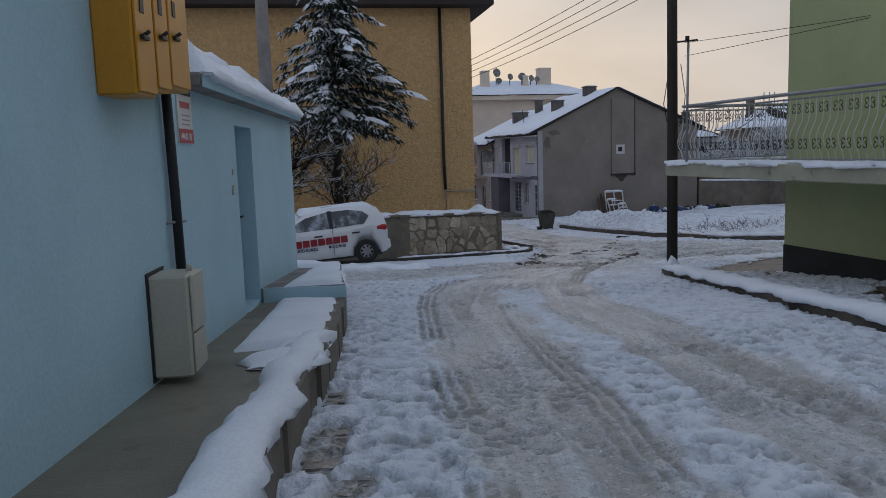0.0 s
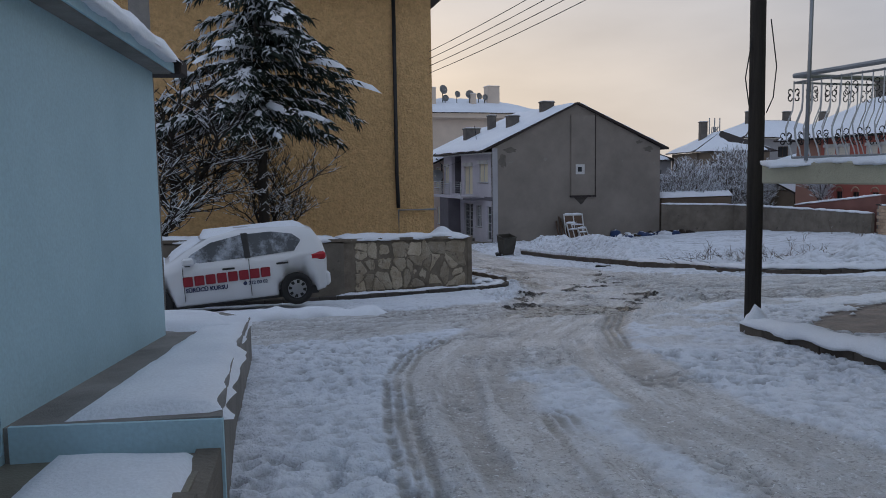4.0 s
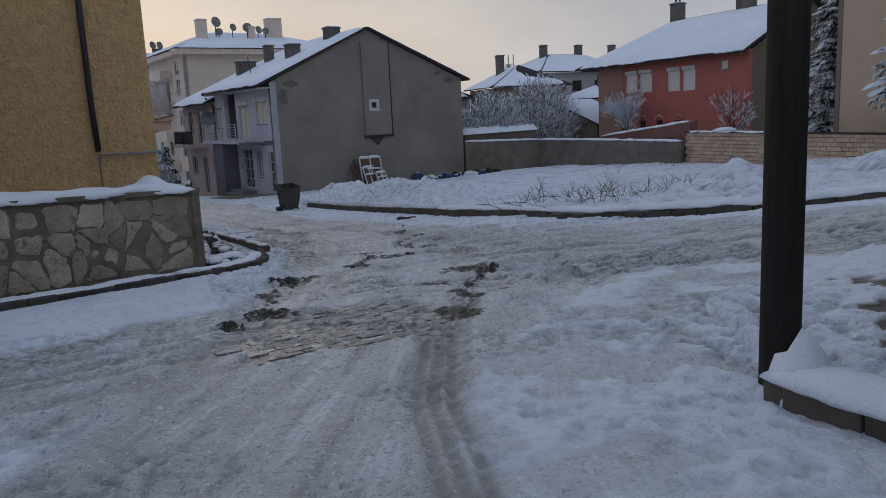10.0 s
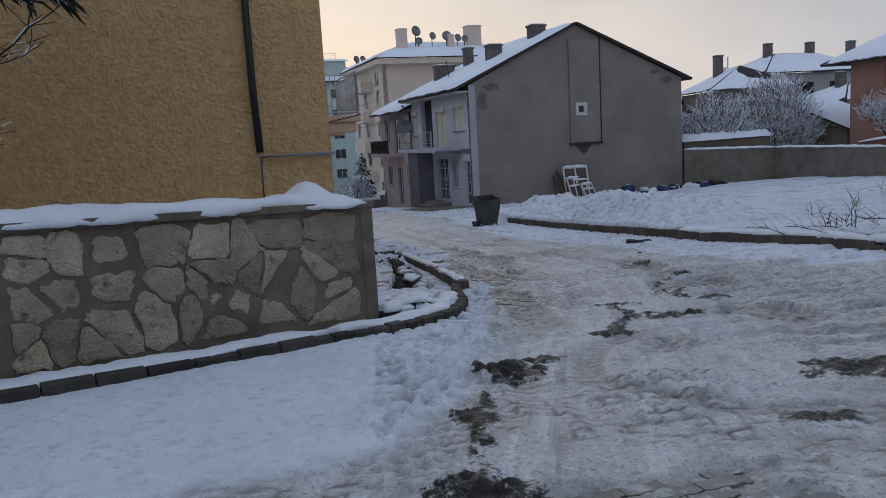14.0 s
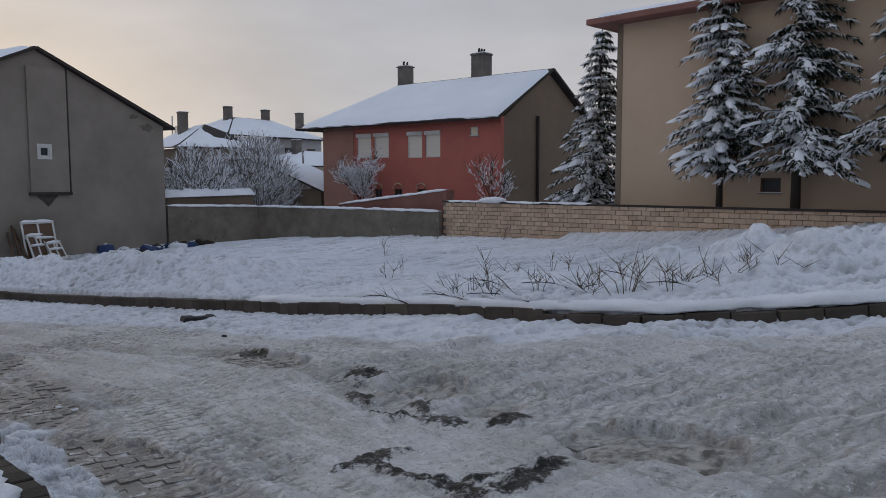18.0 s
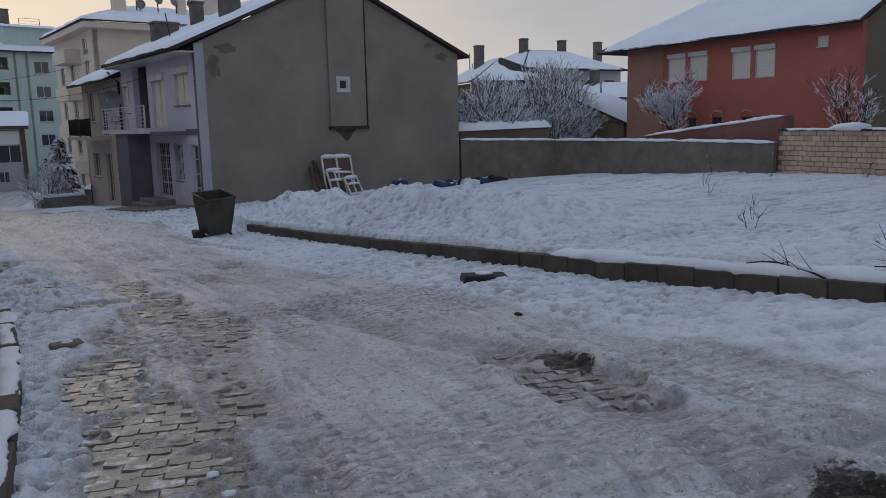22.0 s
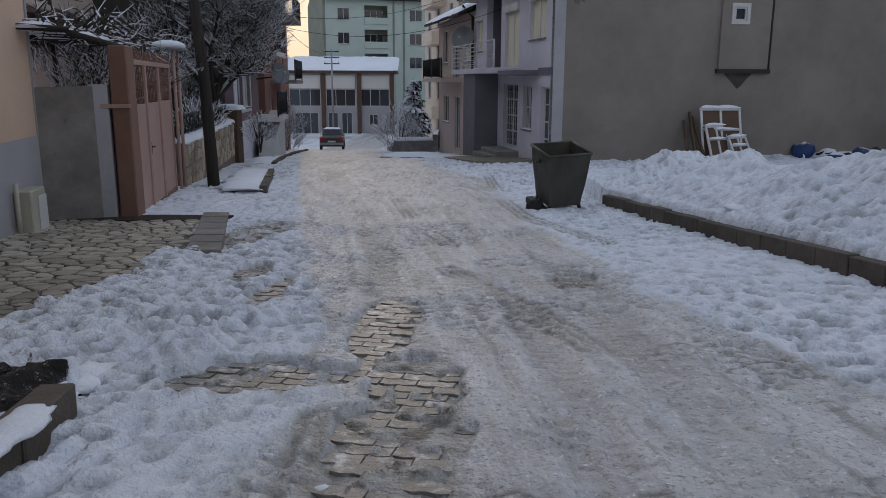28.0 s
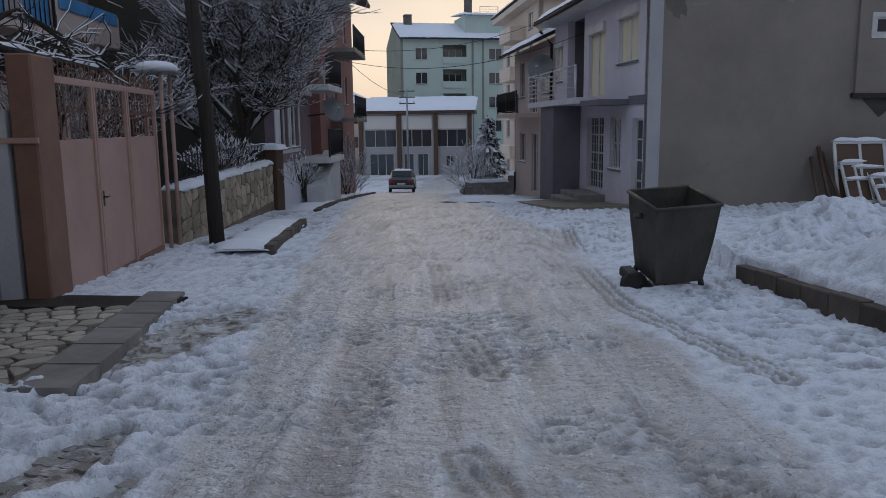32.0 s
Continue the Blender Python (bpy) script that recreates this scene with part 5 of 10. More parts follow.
PALE_PATCH = surface("pale_render_patch", (0.30, 0.28, 0.25), (0.21, 0.195, 0.175), 0.95, 20, 60, 0.3)
DAMP_PATCH = surface("damp_render_patch", (0.18, 0.162, 0.14), (0.12, 0.108, 0.093), 0.95, 8, 40, 0.3)
rs_p = random.Random(17)
for px_, pz_, pw_, ph_, pm_ in ((3.97, 1.87, 0.16, 0.12, PALE_PATCH), (10.2, 1.7, 0.08, 0.07, PALE_PATCH), (12.9, 1.5, 0.10, 0.14, PALE_PATCH), (2.8, -2.7, 0.07, 0.06, PALE_PATCH), (11.2, 3.3, 0.30, 0.10, PALE_PATCH), (1.4, 1.7, 0.22, 0.08, PALE_PATCH),
                                (0.75, 1.75, 0.32, 0.62, DAMP_PATCH), (1.3, 2.5, 0.5, 0.22, DAMP_PATCH), (12.4, 2.55, 0.42, 0.26, DAMP_PATCH), (11.6, 3.05, 0.3, 0.14, DAMP_PATCH)):
    bm = bmesh.new()
    ring = []
    for i in range(18):
        a = 2 * math.pi * i / 18
        q = rs_p.uniform(0.55, 1.15)
        ring.append(bm.verts.new((px_ + math.cos(a) * pw_ * q, -0.004, pz_ + math.sin(a) * ph_ * q)))
    bm.faces.new(ring)
    part("plaster_patch", bm, pm_, grey)
HW = 10.4
S1 = dict(win=[(0.9, 2.6, 0.30, 1.88), (3.9, 5.7, -0.62, 1.75), (9.2, 10.2, 0.15, 1.75)], low=[(0.35, 1.2, -3.75, -1.35), (2.2, 3.2, -2.9, -1.3), (3.9, 5.8, -3.7, -1.25), (9.2, 10.2, -3.0, -1.4)])


def flip(o):
    return (HW - o[1], HW - o[0], o[2], o[3])


bm = bmesh.new()
wall_mesh(bm, HW - 0.005, GE, 0.28, [flip(o) for o in S1["win"] + S1["low"]] + [flip((6.3, 8.5, -0.6, 2.3))], -5.2)
o = part("facade", bm, LILAC_PAINT, grey)
o.matrix_local = face(HW)
# recess lined in the darker lilac, its shade being part of the colour
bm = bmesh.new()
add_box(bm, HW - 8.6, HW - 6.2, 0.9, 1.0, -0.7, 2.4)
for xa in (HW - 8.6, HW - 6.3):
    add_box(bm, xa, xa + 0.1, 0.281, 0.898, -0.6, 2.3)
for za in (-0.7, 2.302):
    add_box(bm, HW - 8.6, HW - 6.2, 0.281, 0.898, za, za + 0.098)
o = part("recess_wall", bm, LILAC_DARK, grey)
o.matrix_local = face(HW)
for k, op in enumerate(S1["win"]):
    q = flip(op)
    w = window_in(grey, q[0], q[2], q[1] - q[0], q[3] - q[2], face(HW), back=CURTAIN, bars=(1, 0), depth=0.1, shutter=0.28, sill=k != 1)
for k, op in enumerate(S1["low"]):
    q = flip(op)
    if k in (0, 2):
        dr_ = window_in(grey, q[0], q[2], q[1] - q[0], q[3] - q[2], face(HW), bars=(1 if k == 2 else 0, 3), depth=0.15, sill=False, name="door", grill=k == 2)
    else:
        window_in(grey, q[0], q[2], q[1] - q[0], q[3] - q[2], face(HW), bars=(1, 1), depth=0.1, grill=True)
bm = bmesh.new()
add_box(bm, -1.15, 0.0, 3.4, 10.3, -0.86, -0.66, 0.01)
balc = part("balcony", bm, LILAC_PAINT, grey)
bm = bmesh.new()
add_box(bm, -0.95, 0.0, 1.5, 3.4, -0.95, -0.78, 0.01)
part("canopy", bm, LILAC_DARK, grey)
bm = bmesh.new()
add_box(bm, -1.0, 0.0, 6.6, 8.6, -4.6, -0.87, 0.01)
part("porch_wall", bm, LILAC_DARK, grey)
railing(grey, [(-1.1, 3.45), (-1.1, 6.0), (-1.1, 8.2), (-1.1, 10.2), (-0.02, 10.2)], -0.66, 1.0, METAL_WHITE, 6)
box("step", (-0.9, 0.0, 3.6, 5.9, -4.6, -3.78), CONCRETE, grey, 0.02)
box("step", (-1.3, -0.9, 3.8, 5.7, -4.6, -3.93), CONCRETE, grey, 0.02)
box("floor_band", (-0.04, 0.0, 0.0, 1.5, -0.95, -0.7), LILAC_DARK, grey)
box("corner_strip", (-0.03, 0.35, -0.03, 0.0, -5.2, GE), GREY_BASE, grey)
gw = GL
eav = [(-0.85, -0.25, GE - 0.28), (-0.85, HW, GE - 0.28), (6.45, HW, GE + GA), (6.45, -0.25, GE + GA)]
roof_plane("roof", *eav, 0.14, TILE_DARK, grey)
snow_roof(*eav, 0.14, 0.13, grey, seed=2)
eav = [(gw + 0.55, -0.25, GE - 0.16), (gw + 0.55, HW, GE - 0.16), (6.45, HW, GE + GA), (6.45, -0.25, GE + GA)]
roof_plane("roof", *eav, 0.14, TILE_DARK, grey)
snow_roof(*eav, 0.14, 0.13, grey, seed=5)
box("soffit", (-0.8, 0.0, 0.0, HW, GE - 0.36, GE - 0.30), WHITE_PVC, grey)
box("wall", (GL - 0.3, GL, 0.3, 18.0, -5.5, GE), GREY_RENDER, grey)
chimney(grey, 5.6, 3.0, 4.8, 6.05, 0.9, 0.7)
chimney(grey, 3.1, 3.6, 3.6, 5.05, 0.8, 0.7)
chimney(grey, 3.0, 7.4, 3.5, 5.35, 0.55, 0.5)
chimney(grey, 1.7, 8.4, 3.0, 4.4, 1.2, 0.7)
tube("aerial", [(1.0, 5.5, 3.2), (0.75, 5.3, 4.5)], 0.025, METAL_DARK, grey)
tube("gutter", [(-0.86, -0.2, GE - 0.25), (-0.86, HW, GE - 0.25)], 0.06, TILE_DARK, grey)
dish = new("satellite_dish")
dish.parent = grey
dish.matrix_local = Matrix.Translation((-0.5, HW + 0.25, 0.75)) @ Euler((radians(75), 0, radians(-35))).to_matrix().to_4x4()


def dish_parts(parent, r):
    bm = bmesh.new()
    rings = []
    for k in range(5):
        rr = r * k / 4
        rings.append([bm.verts.new((rr * math.cos(a), rr * math.sin(a), 0.25 * rr * rr / r)) for a in [2 * math.pi * i / 20 for i in range(20)]] if k else [bm.verts.new((0, 0, 0))])
    for i in range(20):
        bm.faces.new((rings[0][0], rings[1][i], rings[1][(i + 1) % 20]))
        for k in range(1, 4):
            bm.faces.new((rings[k][i], rings[k + 1][i], rings[k + 1][(i + 1) % 20], rings[k][(i + 1) % 20]))
    bmesh.ops.solidify(bm, geom=bm.faces[:], thickness=0.02)
    part("reflector", bm, METAL_GREY, parent, smooth=True)
    tube("feed_arm", [(0, -r * 0.9, 0.1), (0, -r * 0.2, r * 0.95)], 0.015, METAL_GREY, parent)
    box("feed_horn", (-0.05, 0.05, -r * 0.25, -r * 0.1, r * 0.9, r * 1.05), BOX_PLASTIC, parent, 0.01)


dish_parts(dish, 0.55)
tube("bracket", [(-0.03, HW + 0.3, 0.5), (-0.5, HW + 0.3, 0.6)], 0.03, METAL_DARK, grey)
tube("downpipe", [(-0.6, HW + 0.15, 2.2), (-0.12, HW + 0.15, 1.7), (-0.12, HW + 0.15, -4.4)], 0.06, METAL_DARK, grey)

# next house in the row, a little lower
grey2 = thing("house", ROW_AT @ Matrix.Translation((0, HW + 0.02, 0)), "two-storey pale house with a balcony and snowy roof", "house")
H2 = 8.2
ups = [(0.9, 2.3, -0.2, 1.5), (3.2, 4.6, -1.0, 1.4), (5.8, 7.0, -0.2, 1.5)]
lows = [(0.8, 1.9, -3.2, -1.8), (3.0, 4.2, -4.6, -1.9), (5.6, 6.9, -3.3, -1.9)]
bm = bmesh.new()
wall_mesh(bm, H2, 2.0, 0.28, [(H2 - o[1], H2 - o[0], o[2], o[3]) for o in ups + lows], -6.0)
o = part("facade", bm, PALE_HOUSE, grey2)
o.matrix_local = face(H2)
for op in ups + lows:
    window_in(grey2, H2 - op[1], op[2], op[1] - op[0], op[3] - op[2], face(H2), back=CURTAIN if op[0] < 3 else None, bars=(1, 0), depth=0.1, sill=op[3] - op[2] < 2)
box("balcony", (-1.1, 0.0, 2.6, 7.4, -1.2, -1.0), PALE_HOUSE, grey2, 0.01)
railing(grey2, [(-1.05, 2.65), (-1.05, 5.0), (-1.05, 7.35), (-0.02, 7.35)], -1.0, 0.95, METAL_DARK, vertical=True)
eav = [(-0.8, 0, 1.75), (-0.8, H2, 1.75), (6.45, H2, 5.0), (6.45, 0, 5.0)]
roof_plane("roof", *eav, 0.14, TILE_DARK, grey2)
snow_roof(*eav, 0.14, 0.13, grey2, seed=9)
eav = [(GL + 0.5, 0, 1.95), (GL + 0.5, H2, 1.95), (6.45, H2, 5.0), (6.45, 0, 5.0)]
roof_plane("roof", *eav, 0.14, TILE_DARK, grey2)
snow_roof(*eav, 0.14, 0.13, grey2, seed=11)
bm = bmesh.new()
wall_mesh(bm, GL, 1.95, 0.3, [], -6.5, (6.45, 3.0))
o = part("gable_wall", bm, PALE_HOUSE, grey2)
o.matrix_local = Matrix.Translation((0, H2 - 0.3, 0))

# ---- ocher building behind the stone wall ----
ocher = thing("house", pose(1.32, 30.0, 0, 0, 0, 10), "tall ocher stucco building with a dark downpipe", "house")
bm = bmesh.new()
wall_mesh(bm, 16, 6.75, 0.3, [], -3.0)
o = part("wall", bm, OCHER, ocher)
o.matrix_local = Matrix.Translation((-16, 0, 0))
box("wall", (-0.3, 0, 0.3, 2.4, -3.2, 6.75), OCHER, ocher)
tube("downpipe", [(-1.2, -0.10, 6.75), (-1.2, -0.08, 1.0), (-1.17, -0.08, -0.05)], 0.06, METAL_DARK, ocher, label="black iron downpipe")
tube("gas_pipe", [(0.05, -0.09, -0.12), (-1.17, -0.09, -0.12), (-1.17, -0.09, -1.6)], 0.035, METAL_GREY, ocher)
bm = bmesh.new()
add_box(bm, -16.4, 0.75, -0.75, 5.2, 6.75, 6.95, 0.02)
part("eave", bm, TILE_DARK, ocher)
snow_sheet("snow_cover", [(-16.4, -0.75), (0.75, -0.75), (0.75, 5.2), (-16.4, 5.2)], [6.95, 6.95, 8.6, 8.6], 0.16, ocher, 0.4, 31, mat=ROOF_SNOW)

# ---- green house with the wrought balcony ----
GREEN_AT = pose(6.03, 13.46, 0, 0, 0, 14.04)
green = thing("house", GREEN_AT, "pale green house on a black plinth with a balcony", "house")
bm = bmesh.new()
wall_mesh(bm, 16, 6.2, 0.3, [], -0.40)
o = part("wall", bm, GREEN_PAINT, green)
o.matrix_local = face(0)
bm = bmesh.new()
wall_mesh(bm, 16, -0.40, 0.32, [], -2.2)
o = part("plinth", bm, DARK_PLINTH, green)
o.matrix_local = Matrix.Translation((-0.02, 0, 0)) @ face(0)
box("wall", (0.3, 9, -0.3, 0, -2.2, 6.2), GREEN_PAINT, green)
bm = bmesh.new()
add_box(bm, -1.62, 0.0, -15, 1.25, 0.84, 1.08, 0.015)
add_box(bm, 0.002, 2.5, 0.02, 1.25, 0.84, 1.08, 0.015)
part("balcony_slab", bm, surface("weathered_pale_concrete", (0.47, 0.45, 0.34), (0.36, 0.345, 0.26), 0.85, 5, 60, 0.3, spots=(0.16, 0.15, 0.12), spot_at=0.62), green)
snow_ridge("snow_cover", [(-1.48, -14.8, 1.10), (-1.48, 1.1, 1.08), (2.3, 1.1, 1.08)], 0.34, 0.045, green, seed=33, ragged=0.8, step=0.06)
railb = new("railing")
railb.parent = green
for (ax, ay), (bx, by) in (((-1.42, -12), (-1.42, 0.98)), ((-1.42, 0.98), (2.4, 0.98))):
    bm = bmesh.new()
    add_tube(bm, [(ax, ay, 2.08), (bx, by, 2.08)], 0.028, 8)
    add_tube(bm, [(ax, ay, 2.0), (bx, by, 2.0)], 0.012, 6)
    add_tube(bm, [(ax, ay, 1.14), (bx, by, 1.14)], 0.014, 6)
    part("handrail", bm, METAL_GREY, railb)
    ln = math.hypot(bx - ax, by - ay)
    ux, uy = (bx - ax) / ln, (by - ay) / ln
    ox, oy = (-1, 0) if abs(uy) > abs(ux) else (0, 1)
    k = int(ln / 0.135)
    for i in range(k + 1):
        bars_ = bmesh.new()
        px, py = ax + ux * ln * i / k, ay + uy * ln * i / k
        pts = []
        for s in range(9):
            f = s / 8
            bulge = 0.11 * math.sin(math.pi * min(1, f * 1.45)) ** 2 if f < 0.69 else 0.0
            pts.append((px + ox * bulge, py + oy * bulge, 1.14 + 0.88 * f))
        add_tube(bars_, pts, 0.009, 4)
        bal = part("baluster", bars_, METAL_WHITE, railb)
        if i % 2 == 0:
            for zc in (1.36, 1.86):
                curls = bmesh.new()
                for sg in (1, -1):
                    for up in (1, -1):
                        b0 = 0.10 if zc < 1.5 else 0.0
                        cu = [(px + ox * b0 + ux * sg * (0.05 - 0.032 * math.cos(a)), py + oy * b0 + uy * sg * (0.05 - 0.032 * math.cos(a)), zc + up * (0.035 + 0.032 * math.sin(a))) for a in [q * 0.8 for q in range(7)]]
                        add_tube(curls, cu, 0.0065, 4)
                part("scroll", curls, METAL_DARK, railb)

# ---- stone wall at the corner ----
stone_wall = thing("wall", Matrix(), "rubble stone garden wall with pale stones and snow on top", "wall", kind="structure")
SW0, SW1 = Vector((1.86, 25.20)), Vector((-1.25, 22.92))
SW2 = Vector((-13.0, 19.6))
sd = (SW1 - SW0).normalized()
sn = Vector((sd.y, -sd.x)) if (Vector((sd.y, -sd.x)).y < 0) else Vector((-sd.y, sd.x))


def stone_top(s):
    return -0.70 + 0.05 * s


bm = bmesh.new()
back = 0.40
prism(bm, [(SW0.x, SW0.y), (SW1.x, SW1.y), (SW1.x - sn.x * back, SW1.y - sn.y * back), (SW0.x - sn.x * back, SW0.y - sn.y * back)], -2.6, [-0.68, -0.50, -0.50, -0.68])
part("mortar_core", bm, MORTAR, stone_wall)
bm = bmesh.new()
prism(bm, [(SW1.x, SW1.y), (SW2.x, SW2.y), (SW2.x, SW2.y + back), (SW1.x - sn.x * back, SW1.y - sn.y * back)], -2.4, [-0.52, -0.05, -0.05, -0.52])
part("rendered_wall", bm, BOUNDARY, stone_wall)
bm = bmesh.new()
add_box(bm, -0.09, 0.09, -0.02, back + 0.05, -2.4, -0.66, 0.02)
o = part("end_pier", bm, MORTAR, stone_wall)
o.matrix_local = Matrix.Translation((SW0.x + 0.03, SW0.y + 0.02, 0)) @ Matrix.Rotation(math.atan2(-sn.y, -sn.x) - math.pi / 2, 4, "Z")
bm = bmesh.new()
cope = [SW0 + sn * 0.05 - sd * 0.12, SW1 + sn * 0.05, SW2 + Vector((0, -0.06)), SW2 + Vector((0, back + 0.06)), SW1 - sn * (back + 0.05), SW0 - sn * (back + 0.05) - sd * 0.12]
cz = [-0.66, -0.48, -0.03, -0.03, -0.48, -0.66]
prism(bm, [tuple(c) for c in cope], [z - 0.02 for z in cz], [z + 0.05 for z in cz])
part("coping", bm, MORTAR, stone_wall)
mid = -sn * (back / 2)
snow_ridge("snow_cover", [(SW0.x + mid.x, SW0.y + mid.y, -0.61), (SW1.x + mid.x, SW1.y + mid.y, -0.44)], 0.52, 0.10, stone_wall, seed=41)
snow_ridge("snow_cover", [(SW1.x + mid.x, SW1.y + mid.y, -0.46), (SW2.x, SW2.y + back / 2, 0.0)], 0.50, 0.10, stone_wall, seed=42)
snow_ridge("snow_cover", [(SW0.x + mid.x - 0.2, SW0.y + 0.5, -0.62), (SW0.x - 0.9, SW0.y + 0.35, -0.6)], 0.6, 0.22, stone_wall, seed=43)

# ---- peach house on the left ----
PEACH_AT = pose(-1.72, 42.75, 0, 0, 0, 12.95)
peach = thing("house", PEACH_AT, "peach rendered house with a grey base and a heavy balcony", "house")
bm = bmesh.new()
wall_mesh(bm, 9.8, 3.4, 0.3, [(3.05, 4.85, -4.0, 0.15), (6.9, 8.3, -0.15, 0.6)], -1.98)
o = part("wall", bm, PEACH_PAINT, peach)
M_PE = Matrix.Translation((0, -9.8, 0)) @ WALL_LEFT
o.matrix_local = M_PE
bm = bmesh.new()
wall_mesh(bm, 9.8, -1.98, 0.315, [(3.05, 4.85, -4.0, -1.0)], -4.2)
o = part("base_wall", bm, GREY_BASE, peach)
o.matrix_local = Matrix.Translation((0.015, 0, 0)) @ M_PE
box("wall", (-8, -0.3, -0.3, 0.0, -4.4, 3.4), PEACH_PAINT, peach)
box("corner_trim", (-0.05, 0.025, -0.04, 0.02, -1.98, 3.4), GREY_BASE, peach)
# steel garage leaf with a cross brace
gdoor = box("garage_door", (-0.16, -0.10, -6.75, -4.95, -4.0, 0.12), ROSE_METAL, peach, 0.004, "rose painted steel garage door, shut")
bm = bmesh.new()
for a, b in (((-6.7, -2.9), (-5.0, -1.4)), ((-6.7, -1.4), (-5.0, 0.1)), ((-6.7, -1.4), (-5.0, -1.4))):
    add_tube(bm, [(-0.09, a[0], a[1]), (-0.09, b[0], b[1])], 0.015, 4)
part("brace", bm, ROSE_METAL, gdoor)
box("door_jamb", (0.0, 0.03, -4.98, -4.84, -2.0, 0.2), WHITE_PVC, peach, 0.005)
box("door_jamb", (-0.02, 0.03, -4.98, -4.86, -3.6, -2.0), ROSE_METAL, peach, 0.005)
box("door_jamb", (0.0, 0.03, -6.88, -6.75, -3.4, 0.2), WHITE_PVC, peach, 0.005)
pw = window_in(peach, 6.9, -0.15, 1.4, 0.75, M_PE @ Matrix.Translation((0, 0, 0)), frame_mat=PALE_HOUSE, bars=(0, 0), depth=0.14)
# balcony on curved brackets
bm = bmesh.new()
add_box(bm, 0.0, 2.1, -6.6, -3.9, 0.55, 0.72, 0.02)
part("balcony_slab", bm, PEACH_PAINT, peach)
for d_, bev in (((0.0, 2.0, -6.5, -5.9, 0.28, 0.55), 0.05), ((0.0, 2.05, -4.7, -4.0, 0.22, 0.55), 0.08), ((0.0, 1.6, -4.65, -4.05, 0.0, 0.28), 0.10)):
    bm = bmesh.new()
    add_box(bm, *d_, bev, seg=3)
    part("bracket", bm, PEACH_PAINT, peach)
railing(peach, [(2.04, -6.55), (2.04, -4.0)], 0.72, 1.0, METAL_WHITE, vertical=True, r=0.012, spacing=0.13)
railing(peach, [(0.05, -6.55), (2.04, -6.55)], 0.72, 1.0, METAL_WHITE, vertical=True, r=0.012, spacing=0.13)
tube("top_rail", [(2.04, -6.55, 1.80), (2.04, -4.0, 1.80)], 0.022, METAL_WHITE, peach, 6)
tube("cable", [(2.1, -6.6, 0.72), (1.2, -6.65, 0.55), (0.3, -6.62, 0.74)], 0.012, CABLE, peach)
tube("downpipe", [(0.12, -7.25, 3.0), (0.14, -7.15, -0.1), (0.22, -6.98, -2.9)], 0.06, METAL_DARK, peach, label="dark leaning iron downpipe")
roof_plane("roof", (0.35, -9.9, 3.4), (0.35, 0.3, 3.4), (-4, 0.3, 4.4), (-4, -9.9, 4.4), 0.15, TILE_DARK, peach)
snow_roof((0.35, -9.9, 3.4), (0.35, 0.3, 3.4), (-4, 0.3, 4.4), (-4, -9.9, 4.4), 0.15, 0.14, peach, seed=14)
box("wall", (-8, -0.3, -9.8, -9.5, -4.4, 3.4), PEACH_PAINT, peach)

# ---- red house, tan building and walls beyond the lot ----
RED_AT = pose(32.9, 48.37, 0, 0, 0, 6.8)
red = thing("house", RED_AT, "red painted two-storey house with a snowy roof", "house")
RW = [(8.0, 10.6, 1.15, 2.62), (4.1, 6.5, 1.10, 2.60), (1.5, 2.0, 2.2, 2.68)]
RLW = [(8.6, 9.2, -1.6, -0.7), (7.0, 7.6, -1.6, -0.7), (5.2, 5.8, -1.6, -0.7)]
RL = 13.6
bm = bmesh.new()
wall_mesh(bm, RL, 3.2, 0.3, [(RL - o[1], RL - o[0], o[2], o[3]) for o in RW + RLW], -4.2)
o = part("facade", bm, RED_PAINT, red)
o.matrix_local = face(RL)
for op in RW[:2]:
    wdt = (op[1] - op[0]) / 2 - 0.12
    for k in range(2):
        window_in(red, RL - op[1] + k * (wdt + 0.24), op[2], wdt, op[3] - op[2], face(RL), back=ROLLER, bars=(0, 0), depth=0.06, shutter=0.22, sill=False)
    box("mullion_wall", (-0.02, 0.2, op[0] + wdt, op[1] - wdt, op[2], op[3]), RED_PAINT, red)
op = RW[2]
window_in(red, RL - op[1], op[2], 0.5, 0.48, face(RL), bars=(0, 0), depth=0.05, back=CURTAIN)
for op in RLW:
    window_in(red, RL - op[1], op[2], 0.6, 0.9, face(RL), bars=(1, 0), depth=0.1, frame_mat=BROWN_FRAME)
    bm = bmesh.new()
    pts = [(-0.03, (op[0] + op[1]) / 2 + 0.36 * math.cos(a), op[3] + 0.02 + 0.3 * math.sin(a)) for a in [math.pi * k / 8 for k in range(9)]]
    add_tube(bm, pts, 0.05, 5)
    part("arch", bm, BRICK, red)
box("pilaster", (-0.05, 0.1, 10.9, 13.6, -4.2, 3.2), surface("faded_brown_red_paint", (0.40, 0.22, 0.17), (0.33, 0.18, 0.14), 0.85, 2, 30, 0.12), red)
bm = bmesh.new()
wall_mesh(bm, 9.5, 3.2, 0.3, [], -4.2, (4.6, 2.75))
o = part("gable_wall", bm, BROWN_RENDER, red)
o.matrix_local = Matrix.Translation((0.3, 0, 0))
tube("downpipe", [(3.6, -0.1, 3.4), (3.6, -0.1, -3)], 0.09, TILE_DARK, red)
a, b, c, d = (-0.7, -0.35, 2.98), (-0.9, RL + 1.6, 2.98), (4.9, RL - 2.5, 6.0), (4.9, -0.35, 6.05)
roof_plane("roof", a, b, c, d, 0.14, TILE_DARK, red)
snow_roof(a, b, c, d, 0.14, 0.14, red, seed=21, res=0.5)
